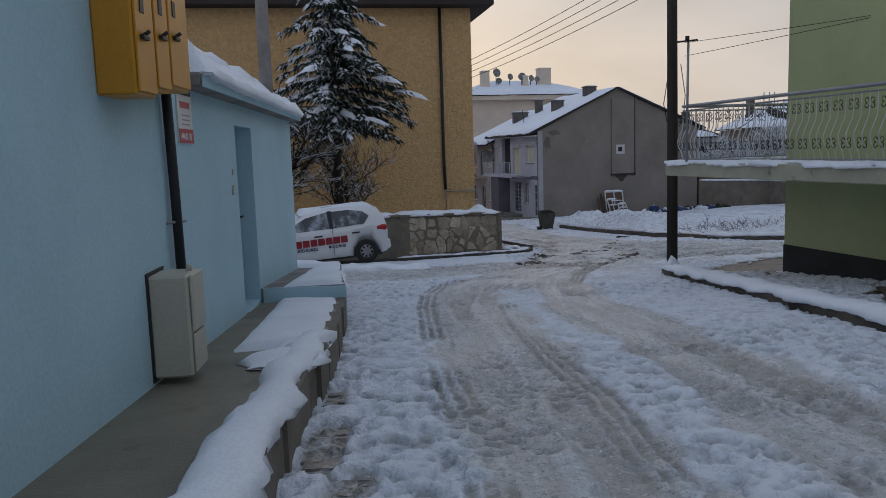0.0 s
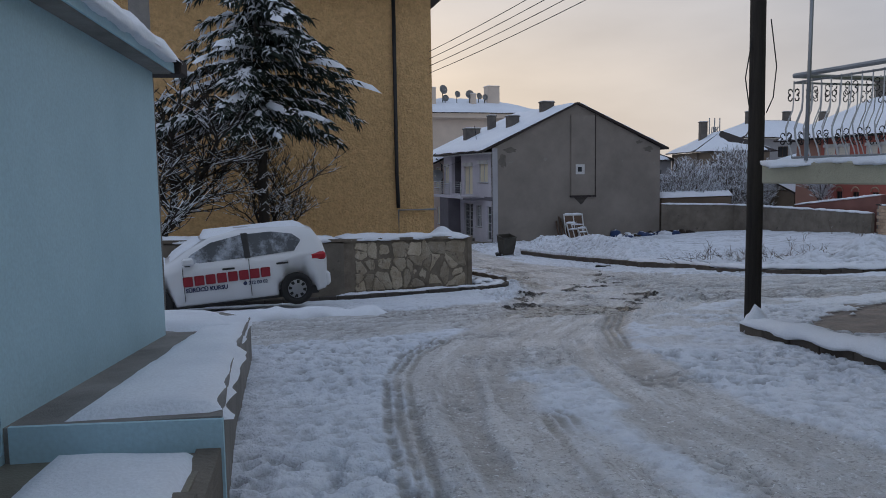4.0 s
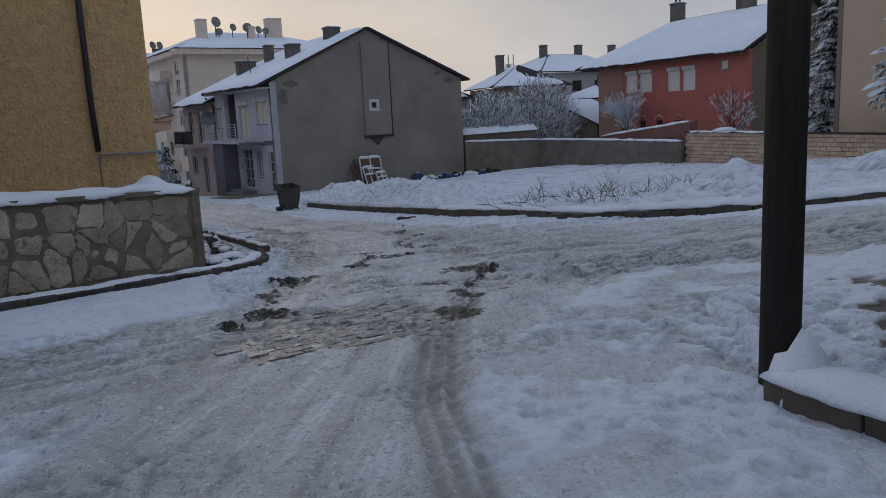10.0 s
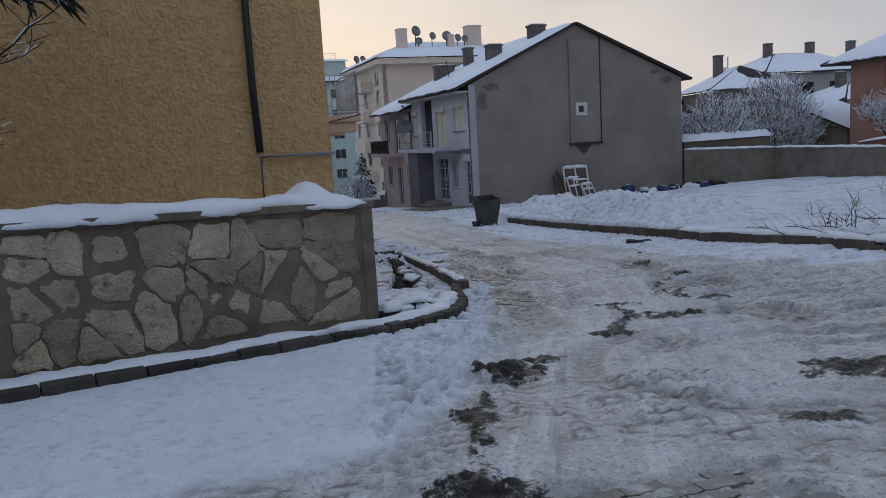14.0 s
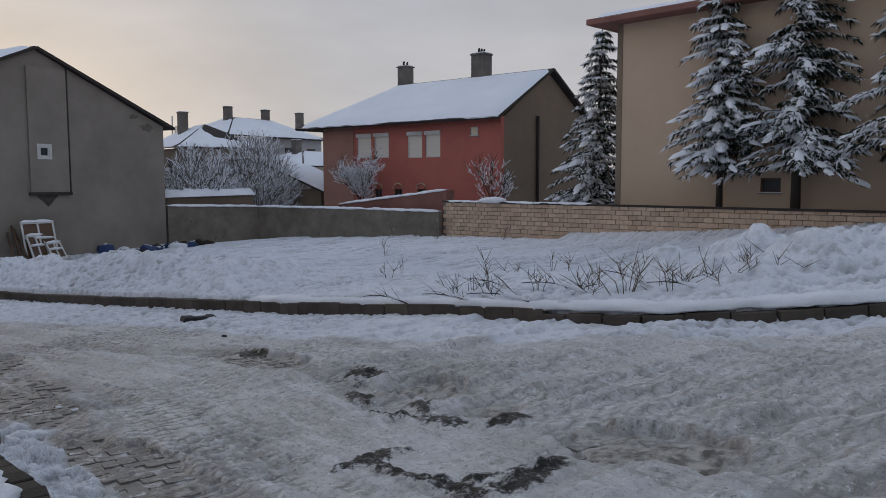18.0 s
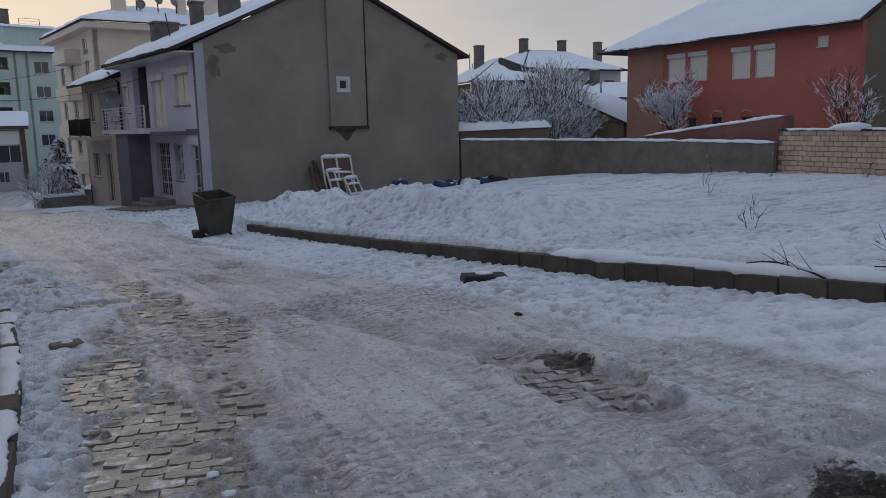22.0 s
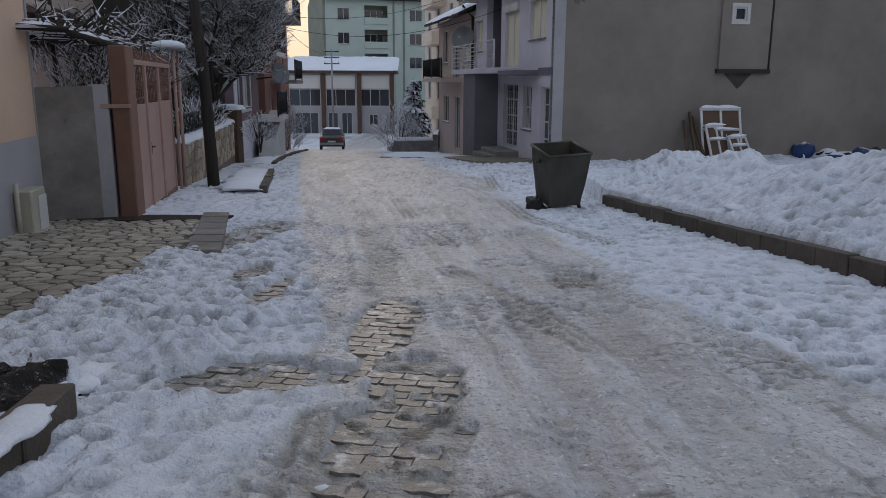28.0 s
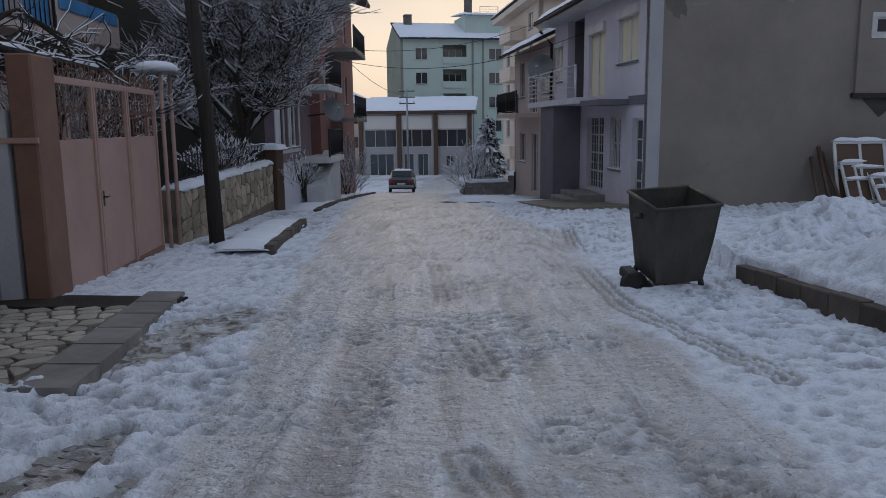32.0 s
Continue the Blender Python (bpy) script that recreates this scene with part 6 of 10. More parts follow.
a, b, c, d = (10.5, -0.35, 2.98), (10.5, RL + 1.6, 2.98), (4.9, RL - 2.5, 6.0), (4.9, -0.35, 6.05)
roof_plane("roof", a, b, c, d, 0.14, TILE_DARK, red)
snow_roof(a, b, c, d, 0.14, 0.14, red, seed=22, res=0.5)
roof_plane("roof", (-0.9, RL + 1.6, 2.98), (10.5, RL + 1.6, 2.98), (4.95, RL - 2.5, 5.99), (4.85, RL - 2.5, 5.99), 0.14, TILE_DARK, red)
chimney(red, 4.9, 4.75, 4.8, 7.4, 0.8, 1.0, pots=3)
chimney(red, 4.9, 10.9, 5.4, 7.2, 0.7, 0.8, pots=2)
box("wall", (0.3, 9.8, RL - 0.3, RL, -4.2, 3.2), PALE_HOUSE, red)

tan = thing("house", pose(30.2, 39.6, 0, 0, 0, 0), "tall plain tan rendered building with a dark red eave", "house")
TL = 17.0
bm = bmesh.new()
wall_mesh(bm, TL, 6.25, 0.3, [(6.2, 6.95, -0.7, -0.15)], -4.0)
o = part("wall", bm, TAN_RENDER, tan)
o.matrix_local = face(0)
window_in(tan, 6.2, -0.7, 0.75, 0.55, face(0), frame_mat=BROWN_FRAME, bars=(0, 0), depth=0.1)
box("wall", (0.3, 12, -0.3, 0, -4, 6.25), TAN_RENDER, tan)
box("eave_board", (-0.95, 13, -TL, 0.95, 6.25, 6.48), MAROON, tan)
snow_sheet("snow_cover", [(-0.95, -TL), (13, -TL), (13, 0.95), (-0.95, 0.95)], [6.48, 9.2, 9.2, 6.48], 0.15, tan, 0.5, 51, mat=ROOF_SNOW)
box("drip_mould", (-0.03, 0.0, -0.25, 0.0, -4, 6.25), BROWN_RENDER, tan)

lot_wall = thing("wall", Matrix(), "weathered concrete boundary wall with snow along its top", "wall", kind="structure")
LW = [(28.75, 48.75, -1.75), (27.85, 53.5, -1.72), (26.3, 61.6, -1.72), (20.6, 61.6, -1.55)]
for (xa, ya, za), (xb, yb, zb) in zip(LW, LW[1:]):
    bm = bmesh.new()
    dd = Vector((xb - xa, yb - ya)).normalized()
    nn = Vector((-dd.y, dd.x)) * 0.11
    prism(bm, [(xa + nn.x, ya + nn.y), (xb + nn.x, yb + nn.y), (xb - nn.x, yb - nn.y), (xa - nn.x, ya - nn.y)], -5.0, [za, zb, zb, za])
    part("wall_panel", bm, BOUNDARY, lot_wall)
    snow_ridge("snow_cover", [(xa, ya, za), (xb, yb, zb)], 0.34, 0.09, lot_wall, step=0.2, seed=int(xa))
bm = bmesh.new()
prism(bm, [(29.3, 48.9), (30.0, 49.0), (28.2, 56.0), (27.9, 55.9)], -4.0, [-0.7, -0.7, -1.55, -1.55])
part("red_wall", bm, MAROON, lot_wall)
snow_ridge("snow_cover", [(29.5, 49.0, -0.7), (28.05, 56, -1.52)], 0.5, 0.10, lot_wall, step=0.2, seed=61)


# ---- shapes for stones, snow and trees ----
def voronoi_cells(seeds, w, h):
    """Convex cells of the seeds in a w by h rectangle, as lists of corners."""
    cells = []
    for i, (sx, sy) in enumerate(seeds):
        poly = [(0, 0), (w, 0), (w, h), (0, h)]
        for j, (tx, ty) in enumerate(seeds):
            if i == j or abs(tx - sx) + abs(ty - sy) > 2.2 * max(0.6, min(w, h)):
                continue
            mx, my, nx_, ny_ = (sx + tx) / 2, (sy + ty) / 2, tx - sx, ty - sy
            out = []
            for k in range(len(poly)):
                (ax, ay), (bx, by) = poly[k], poly[(k + 1) % len(poly)]
                da, db = (ax - mx) * nx_ + (ay - my) * ny_, (bx - mx) * nx_ + (by - my) * ny_
                if da <= 0:
                    out.append((ax, ay))
                if da * db < 0:
                    f = da / (da - db)
                    out.append((ax + (bx - ax) * f, ay + (by - ay) * f))
            poly = out
            if len(poly) < 3:
                break
        if len(poly) >= 3:
            cells.append(poly)
    return cells


def stone_from(poly, gap, thick, rs, rough=0.012, wave=0.0):
    """A stone from a cell: shrunk by the joint, corners cut, its face domed and uneven. In the xy plane, rising along z."""
    cx, cy = sum(p[0] for p in poly) / len(poly), sum(p[1] for p in poly) / len(poly)
    rad = sum(math.hypot(p[0] - cx, p[1] - cy) for p in poly) / len(poly)
    f = max(0.3, 1 - gap / rad)
    q = [(cx + (x - cx) * f, cy + (y - cy) * f) for x, y in poly]
    ring = []
    for k in range(len(q)):
        (ax, ay), (bx, by) = q[k], q[(k + 1) % len(q)]
        for s in ((0.14, 0.38, 0.64, 0.87) if rough > 0.02 else (0.22, 0.78)):
            ring.append((ax + (bx - ax) * s + rs.uniform(-rough, rough), ay + (by - ay) * s + rs.uniform(-rough, rough)))
    n = len(ring)
    if wave:
        ph = rs.uniform(0, 50)
        grow_ = [1 - 0.04 + wave * noise.noise(Vector((1.3 * math.cos(math.atan2(y - cy, x - cx)), 1.3 * math.sin(math.atan2(y - cy, x - cx)), ph))) for x, y in ring]
        ring = [(cx + (x - cx) * g_, cy + (y - cy) * g_) for (x, y), g_ in zip(ring, grow_)]
    top_ = (0.82, 1.15) if wave else (0.85, 1.1)
    verts = [(x, y, -0.03) for x, y in ring] + [(x, y, thick * 0.55) for x, y in ring] + [(cx + (x - cx) * 0.82, cy + (y - cy) * 0.82, thick * rs.uniform(*top_)) for x, y in ring] + [(cx, cy, thick * 1.05)]
    faces = []
    for k in range(n):
        j = (k + 1) % n
        faces += [(k, j, n + j, n + k), (n + k, n + j, 2 * n + j, 2 * n + k), (2 * n + k, 2 * n + j, 3 * n)]
    return verts, faces


def blob(name, at, size, mat, seed=0, rough=0.25, parent=None, sub=2, rot=0.0, flat=0.0, label=""):
    bm = bmesh.new()
    bmesh.ops.create_icosphere(bm, subdivisions=sub, radius=1)
    for v in bm.verts:
        nz = noise.noise(v.co * 1.3 + Vector((seed * 3.7, seed, 1))) + 0.5 * noise.noise(v.co * 3.1 + Vector((seed, 0, 2)))
        v.co = v.co * (1 + rough * nz)
        if flat and v.co.z < -flat:
            v.co.z = -flat
    bmesh.ops.transform(bm, matrix=Matrix.Rotation(rot, 4, "Z") @ Matrix.Diagonal((*size, 1)), verts=bm.verts)
    ob = part(name, bm, mat, parent, label, True)
    ob.location = at
    return ob


def blades(verts, faces, p, d, length, width, rs, droop=0.3):
    """A flat needle spray: a thin pointed leaf of two triangles."""
    d = Vector(d).normalized()
    s = Vector((rs.uniform(-1, 1), rs.uniform(-1, 1), rs.uniform(-0.5, 0.5))).cross(d)
    if s.length < 1e-3:
        return
    s.normalize()
    k = len(verts)
    tip = Vector(p) + d * length + Vector((0, 0, -droop * length))
    m = Vector(p) + d * length * 0.45
    verts += [tuple(p), tuple(m + s * width), tuple(tip), tuple(m - s * width)]
    faces.append((k, k + 1, k + 2, k + 3))


def cedar(at, height, radius, seed, label, trunk_r=0.12, clear=0.15, snow=1.0, dense=1.0, group="snowy cedars"):
    rs = random.Random(seed)
    tree = thing("cedar_tree", Matrix.Translation(at), label, "tree", group)
    top = Vector((rs.uniform(-0.2, 0.2), rs.uniform(-0.2, 0.2), height))
    tube("trunk", [(0, 0, -0.4), top * 0.3, top * 0.7, top], trunk_r, BARK, tree, 8, 0.02)
    verts, faces, fv, ff = [], [], [], []
    lumps = []
    z = clear * height
    br = bmesh.new()
    while z < height * 0.985:
        f = (z - clear * height) / (height * (1 - clear))
        reach = radius * (1 - f) ** 0.85 * (0.55 + 0.45 * min(1, f * 5 + 0.45))
        for k in range(max(4, int(7 * (1 - f) + 3))):
            a = rs.uniform(0, 2 * math.pi)
            ln = reach * rs.uniform(0.55, 1.15) + 0.12
            p0 = top * (z / height)
            pts = []
            for s in range(6):
                q = s / 5
                pts.append(p0 + Vector((math.cos(a) * ln * q, math.sin(a) * ln * q, ln * (0.22 * q - 0.42 * q * q) + rs.uniform(-0.03, 0.03))))
            add_tube(br, pts[::2] + [pts[5]], 0.028 * (1 - 0.6 * f), 3, 0.006)
            side = Vector((-math.sin(a), math.cos(a), 0))
            for s in range(1, 6):
                q = s / 5
                w = 0.45 * ln * (1 - q * 0.75) * 0.55 + 0.08
                for _ in range(int((8 + ln * 9) * dense)):
                    o = side * rs.uniform(-w, w)
                    b = pts[s] + o * rs.uniform(0.0, 1.0) + (pts[s - 1] - pts[s]) * rs.random()
                    b.z -= abs(o.length) * 0.25
                    dirn = Vector((math.cos(a), math.sin(a), 0)) * rs.uniform(0.1, 1) + side * rs.uniform(-0.9, 0.9) + Vector((0, 0, rs.uniform(-0.6, 0.15)))
                    white = rs.random() < (0.30 if math.cos(a + 0.6) < 0 else 0.12) * snow
                    blades(fv if white else verts, ff if white else faces, b + Vector((0, 0, 0.03 if white else 0)), dirn, rs.uniform(0.16, 0.34), rs.uniform(0.018, 0.036) * (1.3 if white else 1), rs, 0.35)
                if rs.random() < (0.32 if math.cos(a + 0.6) < 0 else 0.16) * snow:
                    lumps.append((pts[s] + side * rs.uniform(-w, w) * 0.4, rs.uniform(0.07, 0.24) * (0.6 + 0.6 * (1 - f)), a))
        z += height * 0.028 + 0.02
    part("branch_frame", br, BARK, tree)["kind"] = "stuff"
    raw("crown", verts, faces, NEEDLES, tree)
    raw("frosted_foliage", fv, ff, SNOW, tree)["kind"] = "stuff"
    sv, sf = [], []
    for p, r, a in lumps:
        k = len(sv)
        n = 8
        el = Matrix.Rotation(a, 3, "Z")
        ring1, ring2 = [], []
        for i in range(n):
            t = 2 * math.pi * i / n
            j = rs.uniform(0.7, 1.25)
            ring1.append(p + el @ Vector((math.cos(t) * r * 2.3 * j, math.sin(t) * r * 0.75 * j, -0.30 * r * rs.uniform(0.4, 1.8) - math.cos(t) * r * 0.7)))
            ring2.append(p + el @ Vector((math.cos(t) * r * 1.4 * j, math.sin(t) * r * 0.45 * j, 0.20 * r - math.cos(t) * r * 0.45)))
        sv += ring1 + ring2 + [p + Vector((0, 0, 0.32 * r))]
        for i in range(n):
            j = (i + 1) % n
            sf += [(k + i, k + j, k + n + j, k + n + i), (k + n + i, k + n + j, k + 2 * n)]
    raw("snow_clumps", sv, sf, SNOW, tree, smooth=True)
    tree.children[-1]["kind"] = "stuff"
    return tree


def limb(verts, faces, p0, p1, r0, r1, n=4):
    d = (p1 - p0)
    if d.length < 1e-5:
        return
    d.normalize()
    a = d.orthogonal().normalized()
    c = d.cross(a)
    k = len(verts)
    for p, r in ((p0, r0), (p1, r1)):
        for i in range(n):
            t = 2 * math.pi * i / n
            verts.append(tuple(p + (a * math.cos(t) + c * math.sin(t)) * r))
    for i in range(n):
        j = (i + 1) % n
        faces.append((k + i, k + j, k + n + j, k + n + i))


def bare_tree(at, height, spread_r, seed, label, levels=5, trunk_r=0.12, twig=None, mat=None, name="bare_tree", frost=0.5, lean=(0, 0), trunk_h=0.25, group="bare winter trees", fork=3):
    """A leafless tree: trunk, limbs and twigs, with snow lying along the limbs."""
    rs = random.Random(seed)
    tree = thing(name, Matrix.Translation(at), label, "tree", group)
    tv, tf, wv, wf, sv, sf = [], [], [], [], [], []

    def grow(p, d, ln, r, lev):
        steps = 3
        q = p
        for s in range(steps):
            nd = (d + Vector((rs.uniform(-0.28, 0.28), rs.uniform(-0.28, 0.28), rs.uniform(-0.12, 0.22)))).normalized()
            e = q + nd * ln / steps
            dest = (tv, tf) if lev <= 1 else (wv, wf)
            ra, rb = r * (1 - 0.25 * s / steps), r * (1 - 0.25 * (s + 1) / steps)
            limb(*dest, q, e, ra, rb, 6 if lev <= 1 else (4 if lev == 2 else 3))
            if rs.random() < frost and abs(nd.z) < 0.88 and lev >= 1:
                off = Vector((0, 0, ra * 0.8))
                limb(sv, sf, q + off, e + Vector((0, 0, rb * 0.8)), max(0.013 if mat else 0.008, ra * 0.95), max(0.010 if mat else 0.006, rb * 0.95), 4)
            if lev < levels and s >= 1 - (lev > 0):
                for _ in range(1 if lev < 2 else 2):
                    sd_ = Vector((rs.uniform(-1, 1), rs.uniform(-1, 1), rs.uniform(-0.25, 0.55)))
                    nd2 = (nd * 0.55 + sd_ * 0.85).normalized()
                    grow(e, nd2, ln * rs.uniform(0.5, 0.75), rb * 0.55, lev + 1)
            q, d = e, nd
        if lev < levels:
            for _ in range(fork if lev == 0 else 2):
                nd2 = (d * 0.7 + Vector((rs.uniform(-1, 1), rs.uniform(-1, 1), rs.uniform(-0.1, 0.5))) * 0.75).normalized()
                grow(q, nd2, ln * rs.uniform(0.62, 0.85), r * 0.62, lev + 1)

    base = Vector((0, 0, -0.3))
    grow(base, Vector((lean[0], lean[1], 1)).normalized(), height * trunk_h + 0.3, trunk_r, 0)
    zs = max(v[2] for v in wv) if wv else 1
    xs = max(math.hypot(v[0], v[1]) for v in wv) if wv else 1
    kz, kx = height / zs, spread_r / xs
    fit_ = lambda vs: [(x * kx, y * kx, z * kz) for x, y, z in vs]
    raw("trunk", fit_(tv), tf, BARK, tree, smooth=True)
    raw("twig_crown", fit_(wv), wf, mat or BARK, tree)["kind"] = "stuff"
    if sv:
        raw("snow_cover", fit_(sv), sf, SNOW, tree)["kind"] = "stuff"
    return tree


def shrub(at, size, seed, n=700, label="frost-covered bare shrub with fine pale twigs", twig=0.5, name="shrub", mat=None, group="frosted shrubs", width=0.012, up=0.4):
    """A dome of frosted twigs: many thin three-sided sticks that fork outwards."""
    rs = random.Random(seed)
    ob = thing(name, Matrix.Translation(at), label, "shrub", group)
    v, f, sv, sf = [], [], [], []
    for _ in range(n):
        a, e = rs.uniform(0, 2 * math.pi), rs.random() ** 0.6
        rr = rs.random() ** 0.5
        p = Vector((math.cos(a) * size[0] * rr * (0.75 + 0.25 * e), math.sin(a) * size[1] * rr * (0.75 + 0.25 * e), size[2] * e * (1 - 0.55 * rr * rr)))
        d = Vector((p.x / size[0], p.y / size[1], up + p.z / size[2])).normalized() + Vector((rs.uniform(-0.6, 0.6), rs.uniform(-0.6, 0.6), rs.uniform(-0.3, 0.5)))
        d.normalize()
        ln = twig * rs.uniform(0.5, 1.3)
        m = p + d * ln * 0.5
        limb(v, f, p - d * ln * 0.3, m, width, width * 0.7, 3)
        for _k in range(2):
            d2 = (d + Vector((rs.uniform(-0.7, 0.7), rs.uniform(-0.7, 0.7), rs.uniform(-0.3, 0.5)))).normalized()
            limb(v, f, m, m + d2 * ln * 0.55, width * 0.7, width * 0.3, 3)
            if rs.random() < 0.9:
                o = Vector((0, 0, width * 0.6))
                limb(sv, sf, m + o, m + d2 * ln * 0.5 + o, width * 1.05, width * 0.5, 3)
    stems = bmesh.new()
    for k in range(5):
        a = rs.uniform(0, 6.28)
        add_tube(stems, [(0, 0, -0.3), (math.cos(a) * size[0] * 0.25, math.sin(a) * size[1] * 0.25, size[2] * 0.35), (math.cos(a) * size[0] * 0.5, math.sin(a) * size[1] * 0.5, size[2] * 0.8)], 0.03, 5, 0.01)
    part("stem_frame", stems, BARK, ob)["kind"] = "stuff"
    raw("twig_crown", v, f, mat or FROST_PALE, ob)["kind"] = "stuff"
    raw("frost", sv, sf, SNOW, ob)["kind"] = "stuff"
    return ob


# ---- things by the blue house ----
meters = []
for k, (y0, y1, z0) in enumerate(((-8.2, -7.84, 1.79), (-7.83, -7.53, 1.84), (-7.52, -7.04, 1.88))):
    mb = thing("meter_box", BLUE_AT, "yellow enamelled steel gas meter box on a blue wall", "meter box", "gas meter boxes")
    box("body", (0.0, 0.22, y0, y1, z0, 2.62), YELLOW_METAL, mb, 0.012)
    dd_ = box("door", (0.221, 0.236, y0 + 0.015, y1 - 0.015, z0 + 0.02, 2.60), YELLOW_METAL, mb, 0.005)
    box("viewing_slot", (0.236, 0.242, y0 + 0.10, y0 + 0.17, z0 + 0.46, z0 + 0.56), BLACK, dd_, 0.003)
    box("latch", (0.236, 0.262, y0 + 0.07, y0 + 0.18, z0 + 0.31, z0 + 0.335), METAL_DARK, dd_, 0.004)
    tube("lock_stem", [(0.236, y0 + 0.14, z0 + 0.335), (0.275, y0 + 0.14, z0 + 0.36)], 0.012, METAL_DARK, dd_)
conduit = thing("conduit_pipe", BLUE_AT, "black cable conduit clipped to the blue wall", "pipe")
tube("pipe", [(0.05, -7.02, 1.95), (0.05, -6.98, 1.2), (0.06, -7.0, 0.60)], 0.036, CABLE, conduit, 10)
tube("clip", [(0.0, -7.08, 0.98), (0.1, -6.93, 0.98)], 0.010, METAL_GREY, conduit)
tube("loop_wire", [(0.02, -6.92, 0.62), (0.03, -6.93, 0.74), (0.03, -6.88, 0.8), (0.02, -6.86, 0.7)], 0.006, METAL_GREY, conduit)
cabinet = thing("meter_cabinet", BLUE_AT, "beige plastic meter cabinet standing on the pavement", "cabinet")
box("body", (0.0, 0.26, -7.62, -7.28, 0.0, 0.68), BOX_PLASTIC, cabinet, 0.018)
box("lid", (0.262, 0.285, -7.60, -7.30, 0.30, 0.68), BOX_PLASTIC, cabinet, 0.008)
box("lower_panel", (0.262, 0.278, -7.60, -7.30, 0.03, 0.285), BOX_PLASTIC, cabinet, 0.006)
box("back_plate", (0.0, 0.012, -7.64, -7.26, -0.02, 0.70), BLACK, cabinet)
tube("lock_knob", [(0.22, -7.4, 0.68), (0.22, -7.4, 0.72)], 0.02, BOX_PLASTIC, cabinet)
notice = thing("wall_sign", BLUE_AT, "white notice with a red lower band on the blue wall", "sign")
box("board", (0.0, 0.012, -6.60, -6.18, 1.55, 1.99), SIGN_WHITE, notice, 0.002)
box("red_band", (0.013, 0.015, -6.60, -6.18, 1.55, 1.66), SIGN_RED, notice)
box("dark_band", (0.013, 0.015, -6.58, -6.20, 1.92, 1.98), BLACK, notice)
box("print_line", (0.013, 0.015, -6.53, -6.25, 1.82, 1.87), SIGN_RED, notice)
for k in range(3):
    box("print_line", (0.013, 0.0145, -6.50, -6.28 + 0.02 * k, 1.69 + 0.035 * k, 1.70 + 0.035 * k), METAL_GREY, notice)


def lettering(text, size, mat, parent, m, name="lettering", depth=0.002, bold=0.0):
    cu = bpy.data.curves.new(name, "FONT")
    cu.body, cu.size, cu.extrude, cu.offset = text, size, depth, bold
    cu.resolution_u = 3
    ob = new(name, cu)
    dg = bpy.context.evaluated_depsgraph_get()
    me2 = bpy.data.meshes.new_from_object(ob.evaluated_get(dg))
    bpy.data.objects.remove(ob)
    me2.materials.clear()
    me2.materials.append(mat)
    res = new(name, me2)
    res.parent = parent
    res.matrix_local = m
    return res


lettering("444 81 18", 0.075, SIGN_WHITE, notice, Matrix.Translation((0.016, -6.56, 1.575)) @ Euler((radians(90), 0, radians(90))).to_matrix().to_4x4(), bold=0.002)

# ---- utility poles and wires ----
pole = thing("utility_pole", Matrix.Translation((4.605, 15.3, -1.35)), "dark weathered wooden utility pole at the kerb end", "utility pole", "utility poles")
tube("post", [(0, 0, -0.4), (-0.01, 0, 3), (-0.04, 0.02, 7.5)], 0.108, WOOD_OLD, pole, 14, 0.095)
tube("cable", [(0.13, -0.05, 4.3), (0.22, -0.05, 3.7), (0.2, -0.02, 3.3), (0.12, 0, 3.1)], 0.008, CABLE, pole)
tube("cable", [(-0.13, -0.05, 4.0), (-0.2, -0.05, 3.55), (-0.12, 0, 3.2)], 0.008, CABLE, pole)
blob("snow_cap", (-0.1, -0.25, 0.22), (0.16, 0.14, 0.34), SNOW, 3, 0.4, pole)
blob("snow_cap", (0.1, -0.35, 0.12), (0.3, 0.25, 0.22), SNOW, 4, 0.4, pole)
pole2 = thing("utility_pole", Matrix.Translation((-1.42, 48.95, -3.5)), "dark leaning wooden utility pole by the garden wall", "utility pole", "utility poles")
tube("post", [(0.18, 0, -0.4), (0.1, 0, 2.3), (-0.05, 0, 4.2), (-0.3, 0, 7.4)], 0.14, WOOD_OLD, pole2, 12, 0.10)
pole3 = thing("utility_pole", Matrix.Translation((-5.3, 70.0, -4.8)), "dark wooden utility pole beside the maroon house", "utility pole", "utility poles")
tube("post", [(0, 0, -0.4), (0, 0, 7.5)], 0.16, WOOD_OLD, pole3, 10, 0.12)
pole4 = thing("utility_pole", Matrix.Translation((-9.5, 112.0, -7.0)), "steel utility pole with cross arms before the flat-roofed building", "utility pole", "utility poles")
tube("post", [(0, 0, -0.2), (0, 0, 9.0)], 0.12, METAL_GREY, pole4, 8, 0.08)
for zz in (7.6, 8.2, 8.8):
    tube("cross_arm", [(-0.8, 0, zz), (0.8, 0, zz)], 0.05, METAL_DARK, pole4, 6)
    for xx in (-0.7, 0, 0.7):
        tube("insulator", [(xx, 0, zz), (xx, 0, zz + 0.22)], 0.05, BOX_PLASTIC, pole4, 6)
pole5 = thing("utility_pole", Matrix.Translation((-3.54, 16.2, -1.4)), "grey round concrete pole behind the blue house", "utility pole", "utility poles")
tube("post", [(0, 0, -0.3), (0, 0, 8.0)], 0.155, CONCRETE, pole5, 14, 0.12)
mast = thing("aerial_mast", GREEN_AT @ Matrix.Translation((-1.58, 0.6, 1.1)), "thin steel mast with a cross bar on the balcony corner", "mast")
tube("mast_tube", [(0, 0, 0), (0.02, 0, 2.1)], 0.022, METAL_GREY, mast, 8)
tube("cross_bar", [(-0.2, 0, 2.06), (0.2, 0, 2.10)], 0.016, METAL_DARK, mast, 6)
